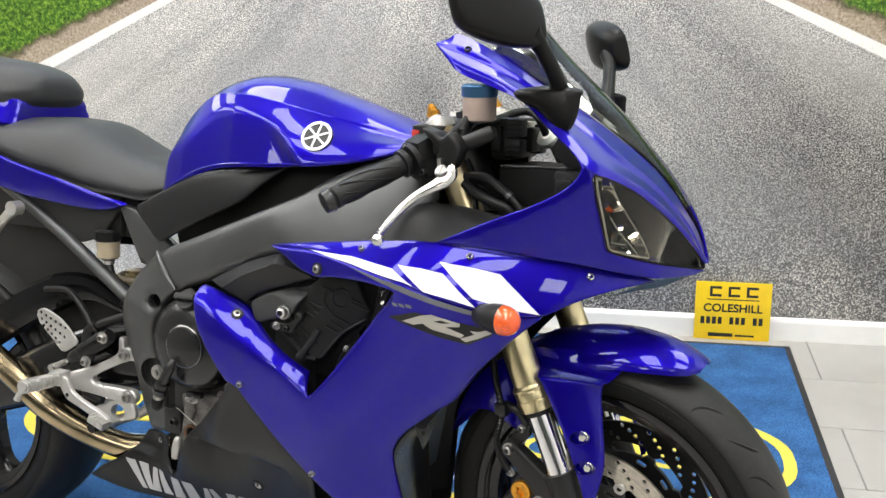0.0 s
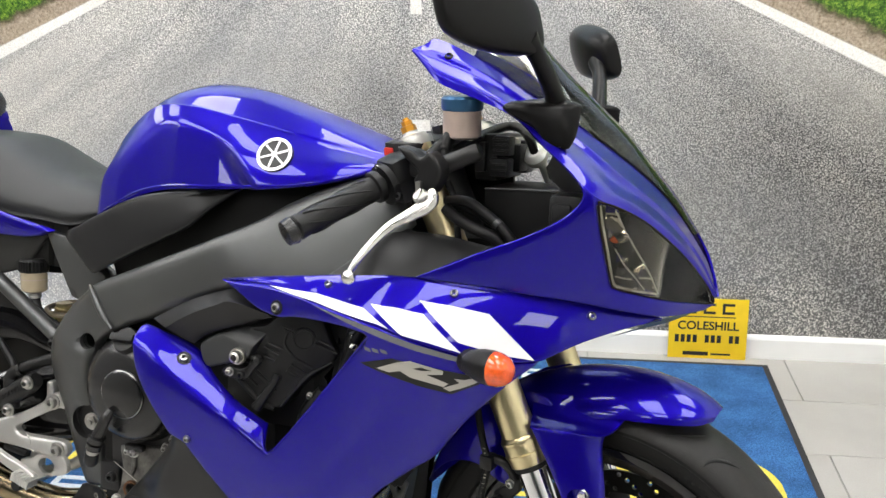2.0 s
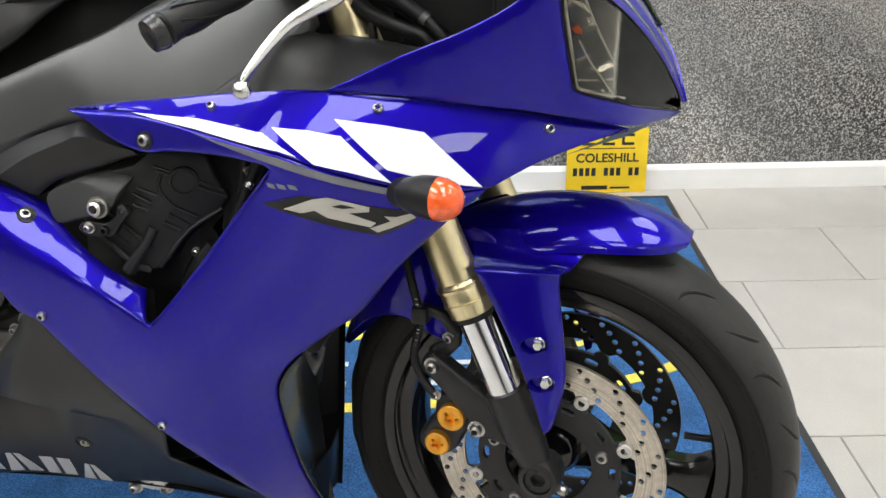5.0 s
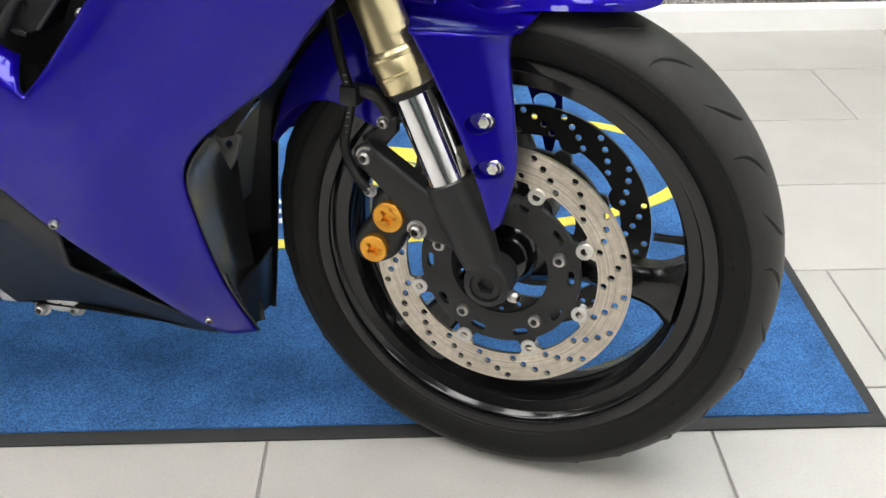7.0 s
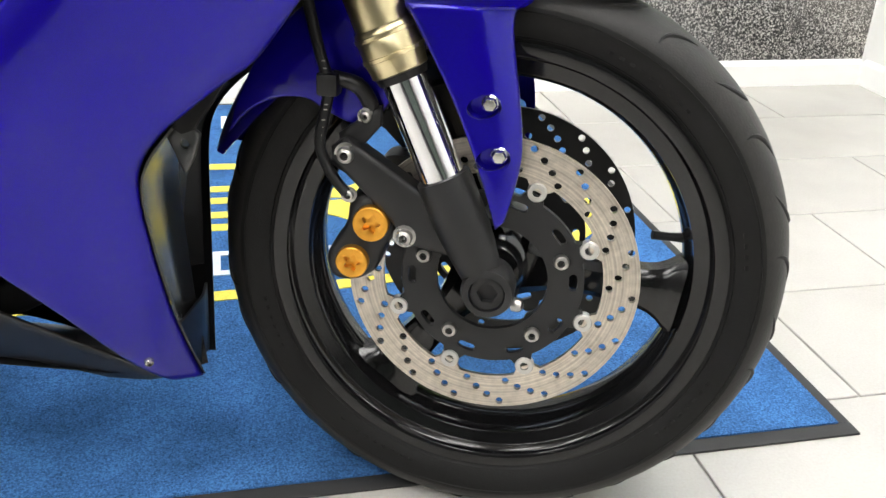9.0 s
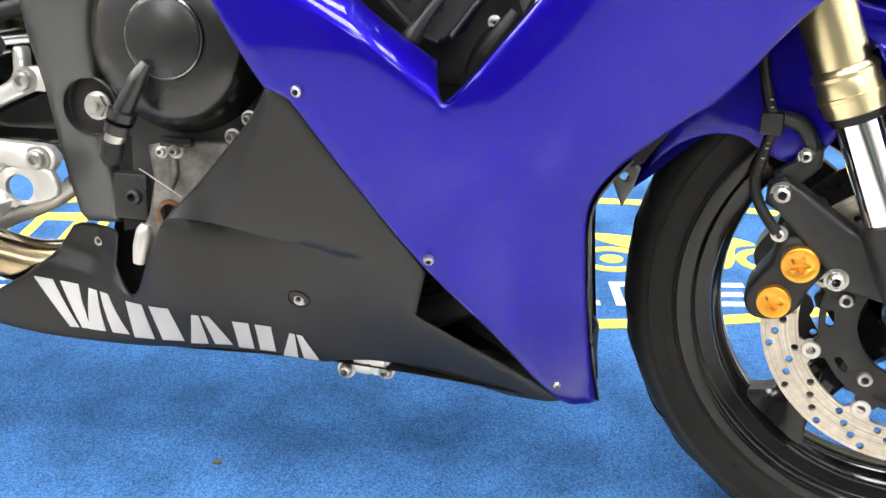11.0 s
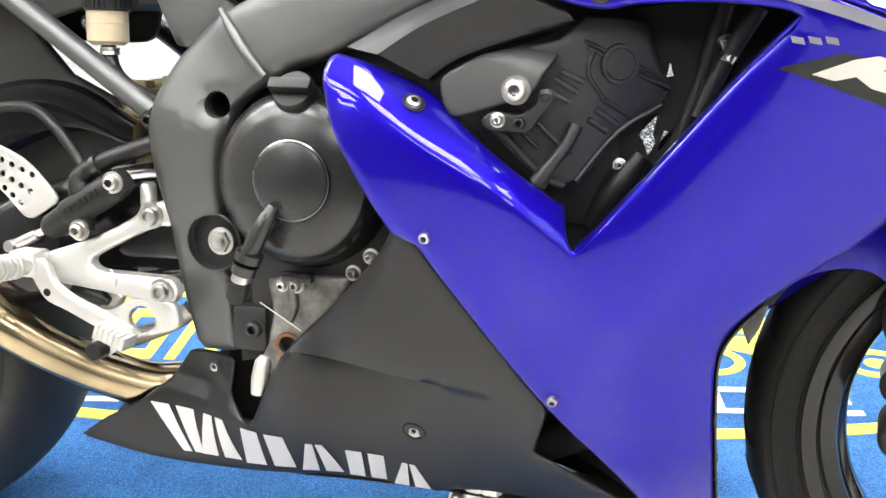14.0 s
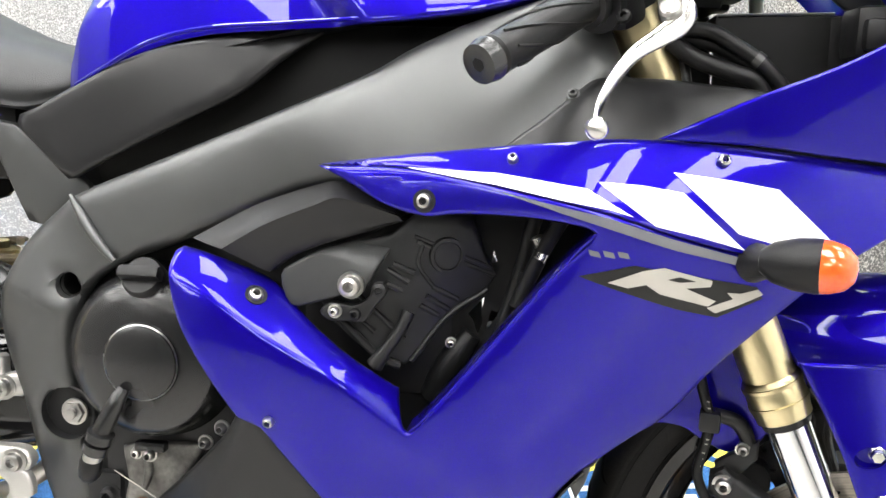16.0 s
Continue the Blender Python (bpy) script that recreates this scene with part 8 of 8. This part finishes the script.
rs = part("brake_fluid_reservoir", tube([(-0.213, -0.10, 0.962), (-0.213, -0.10, 0.965), (-0.213, -0.10, 1.000)], [0.022, 0.0265, 0.0265], 28, 1), FLUID, bike, "milky brake fluid reservoir with a blue cap", m=STEER)
part("cap", tube([(-0.213, -0.10, 1.000), (-0.213, -0.10, 1.003), (-0.213, -0.10, 1.016), (-0.213, -0.10, 1.020)], [0.0275, 0.0295, 0.0295, 0.026], 14, 1), MASTER_BLUE, rs, "blue anodised cap", m=STEER)
part("reservoir_hose", tube([(-0.222, -0.112, 0.962), (-0.232, -0.130, 0.952), (-0.238, -0.145, 0.940)], 0.008, 10, 3), BLACK_PLASTIC, rs, m=STEER)
yoke_o = [(-0.325, 0.130), (-0.275, 0.135), (-0.265, 0.05), (-0.24, 0.03), (-0.24, -0.03), (-0.265, -0.05), (-0.275, -0.135), (-0.325, -0.130), (-0.335, -0.06), (-0.35, 0), (-0.335, 0.06)]
YM = STEER @ Matrix.Translation((0.005, 0, 0.943)) @ Matrix(((1, 0, 0, 0), (0, 0, 1, 0), (0, -1, 0, 0), (0, 0, 0, 1)))
yoke = part("top_yoke", plate(yoke_o, -0.013, 0.013, roll=0.004, step=0.03), ENGINE_BLACK, bike, "black top yoke with bright fork clamps", m=YM)
for sg in (-1, 1):
    part("fork_clamp", lathe([(0.0235, -0.0085), (0.0268, -0.008), (0.0275, -0.005), (0.0275, 0.004)], 32), ALLOY, yoke, "bright machined fork clamp", m=STEER @ turn_to((fork_x(0.948), sg * 0.101, 0.948), (-0.40, 0, 0.91)))
part("yoke_nut", tube([(-0.300, 0, 0.955), (-0.303, 0, 0.968)], 0.016, 6, 1), ENGINE_BLACK, yoke, m=STEER)
part("lower_yoke", box((-0.245, -0.13, 0.715), (-0.165, 0.13, 0.755), 0.012), ENGINE_BLACK, bike, "black lower yoke", m=STEER)
part("steering_head", tube([(-0.32, 0, 0.93), (-0.23, 0, 0.72)], 0.038, 20, 1), FRAME_GREY, bike, "dark grey steering head")
part("handlebar", tube([(-0.350, 0.305, 0.853), (-0.287, 0.180, 0.905), (-0.265, 0.13, 0.925)], 0.015, 14, 1), BLACK_PLASTIC, bike, "black clip-on handlebar", m=STEER)
part("throttle_cable", tube([(-0.262, -0.140, 0.905), (-0.240, -0.130, 0.935), (-0.222, -0.05, 0.958), (-0.203, 0.0, 0.970), (-0.182, 0.0, 0.968), (-0.165, -0.012, 0.955), (-0.157, -0.004, 0.934)], 0.0068, 12, 5), BLACK_PLASTIC, bike, "black cable arching over the cockpit")
part("cable_end", join(tube([(-0.158, -0.006, 0.935), (-0.157, -0.003, 0.932), (-0.155, 0.006, 0.927), (-0.154, 0.008, 0.926)], [0.011, 0.0185, 0.0185, 0.013], 24, 1), tube([(-0.154, 0.008, 0.926), (-0.150, 0.03, 0.912), (-0.146, 0.05, 0.890)], [0.008, 0.008, 0.007], 12, 1)), PALE_METAL, bike, "pale round cable collar")
for pth, r in (([(-0.232, -0.108, 0.874), (-0.210, -0.112, 0.877), (-0.192, -0.112, 0.875), (-0.174, -0.112, 0.865), (-0.145, -0.112, 0.846), (-0.123, -0.110, 0.820), (-0.112, -0.100, 0.79)], 0.0075),
               ([(-0.228, -0.118, 0.866), (-0.204, -0.122, 0.851), (-0.171, -0.122, 0.839), (-0.150, -0.118, 0.830), (-0.132, -0.112, 0.80)], 0.0085),
               ([(-0.232, -0.104, 0.868), (-0.200, -0.104, 0.866), (-0.168, -0.104, 0.852), (-0.140, -0.104, 0.832), (-0.126, -0.100, 0.80)], 0.0065),
               ([(-0.236, -0.10, 0.90), (-0.222, -0.10, 0.87), (-0.212, -0.112, 0.83), (-0.205, -0.11, 0.78)], 0.005)):
    part("wiring_loom", tube(pth, r, 12, 5), BLACK_PLASTIC, bike, "black wiring and hoses in the cockpit", m=STEER)
part("loom_tie", tube([(-0.153, -0.113, 0.8525), (-0.147, -0.113, 0.848)], 0.0082, 14, 1), FRAME_GREY, bike, m=STEER)
clock = part("dashboard", box((-0.232, -0.062, 0.892), (-0.196, 0.085, 0.960), 0.008), BLACK_PLASTIC, bike, "black instrument housing")
for x0, y0, z0, x1, y1, z1 in ((-0.200, -0.080, 0.930, -0.176, -0.045, 0.958), (-0.205, -0.078, 0.900, -0.178, -0.040, 0.926), (-0.198, -0.030, 0.905, -0.172, 0.020, 0.945), (-0.228, -0.074, 0.905, -0.212, -0.060, 0.948), (-0.196, 0.03, 0.90, -0.176, 0.07, 0.95)):
    part("connector", box((x0, y0, z0), (x1, y1, z1), 0.004), BLACK_PLASTIC, clock)
for z in (0.936, 0.944, 0.951, 0.908, 0.916):
    part("connector_rib", box((-0.2005, -0.0815, z), (-0.1765, -0.079, z + 0.003), 0.0008), ENGINE_BLACK, clock)
part("dash_backplate", box((-0.198, 0.0, 0.915), (-0.188, 0.05, 0.955), 0.004), SILVER_DECAL, clock, "pale grey moulded backplate")
# tray in deep black: the cockpit's shade is put into its colour
part("cockpit_tray", join(box((-0.206, -0.085, 0.872), (-0.060, 0.085, 0.885), 0.002), box((-0.206, -0.088, 0.770), (-0.100, -0.082, 0.884), 0.002), box((-0.102, -0.088, 0.79), (-0.060, -0.082, 0.884), 0.002)), DARK, bike, "black plastic cockpit tray")
part("tray_lip", tube([(-0.205, -0.089, 0.8835), (-0.150, -0.089, 0.8850), (-0.099, -0.089, 0.8862)], 0.0016, 8, 2), FRAME_GREY, bike, "pale grey edge line of the cockpit tray")
part("lamp_cover", join(box((-0.098, -0.160, 0.842), (-0.052, -0.100, 0.888), 0.010), box((-0.092, -0.170, 0.848), (-0.066, -0.13, 0.876), 0.006)), BLACK_PLASTIC, bike, "black headlight bulb cover")
part("cover_flap", plate([(-0.1166, 0.9186), (-0.112, 0.9274), (-0.1037, 0.9476), (-0.0858, 0.9433), (-0.0627, 0.8995), (-0.0544, 0.8713), (-0.094, 0.8895), (-0.1124, 0.9045)], -0.104, -0.095, roll=0.003, step=0.012), ENGINE_BLACK, bike, "black plastic stay")
# black sheet added so the gap behind the steering head stays dark
part("cockpit_bulkhead", plate([(-0.325, 0.925), (-0.262, 0.948), (-0.200, 0.93), (-0.19, 0.80), (-0.20, 0.70), (-0.33, 0.70)], 0.030, 0.040, step=0.03), DARK, bike, "added black sheet filling the gap behind the steering head")
part("air_duct", loft([[(-0.05, -0.15, 0.85), (-0.05, -0.08, 0.86), (-0.05, -0.06, 0.80), (-0.05, -0.14, 0.78)], [(-0.12, -0.15, 0.80), (-0.12, -0.09, 0.82), (-0.12, -0.07, 0.76), (-0.12, -0.15, 0.75)], [(-0.26, -0.13, 0.78), (-0.26, -0.08, 0.79), (-0.26, -0.06, 0.74), (-0.26, -0.12, 0.72)]], closed=True, n_u=3, n_v=2), DARK, bike, "black air duct")
part("cockpit_liner", plate([(-0.30, 0.74), (-0.30, 0.80), (-0.20, 0.81), (-0.10, 0.86), (-0.03, 0.87), (0.03, 0.80), (0.0, 0.73)], -0.060, -0.050, step=0.04), DARK, bike, "black inner liner of the nose")
part("headlight_back", loft([[(-0.03, -0.135, 0.87), (-0.03, -0.03, 0.92), (-0.03, -0.03, 0.78), (-0.03, -0.12, 0.78)], [(0.02, -0.09, 0.84), (0.02, -0.02, 0.86), (0.02, -0.02, 0.76), (0.02, -0.08, 0.76)]], closed=True, n_u=2, n_v=2), DARK, bike, "black headlight backs")
part("headlight_back", loft([[(-0.03, 0.135, 0.87), (-0.03, 0.03, 0.92), (-0.03, 0.03, 0.78), (-0.03, 0.12, 0.78)], [(0.02, 0.09, 0.84), (0.02, 0.02, 0.86), (0.02, 0.02, 0.76), (0.02, 0.08, 0.76)]], closed=True, n_u=2, n_v=2), DARK, bike, "black headlight backs")

# ---------- floor tiles, piece by piece ----------
TW, TD, GAP = 0.596, 0.298, 0.0035


def tile_mesh(w, d):
    bm = box((0, 0, -0.008), (w - GAP, d - GAP, 0), 0.0012, 1)
    me = bpy.data.meshes.new("tile")
    bm.to_mesh(me)
    bm.free()
    me.materials.append(TILE)
    return me


full = tile_mesh(TW, TD)
for k in range(-12, 5):
    y = 0.083 + TD * k
    off = 0.575 if k % 2 == 0 else 0.277
    n0 = math.floor((LEFT_X - off) / TW)
    n1 = math.floor((RIGHT_X - off) / TW)
    for n in range(n0, n1 + 1):
        x = off + n * TW
        me = full
        if x < LEFT_X:
            me = tile_mesh(x + TW - LEFT_X, TD)
            x = LEFT_X
        elif x + TW > RIGHT_X - 0.018:
            me = tile_mesh(RIGHT_X - x, TD)
        o = new("tile", me)
        o.parent = floor
        o.location = (x, y, 0)
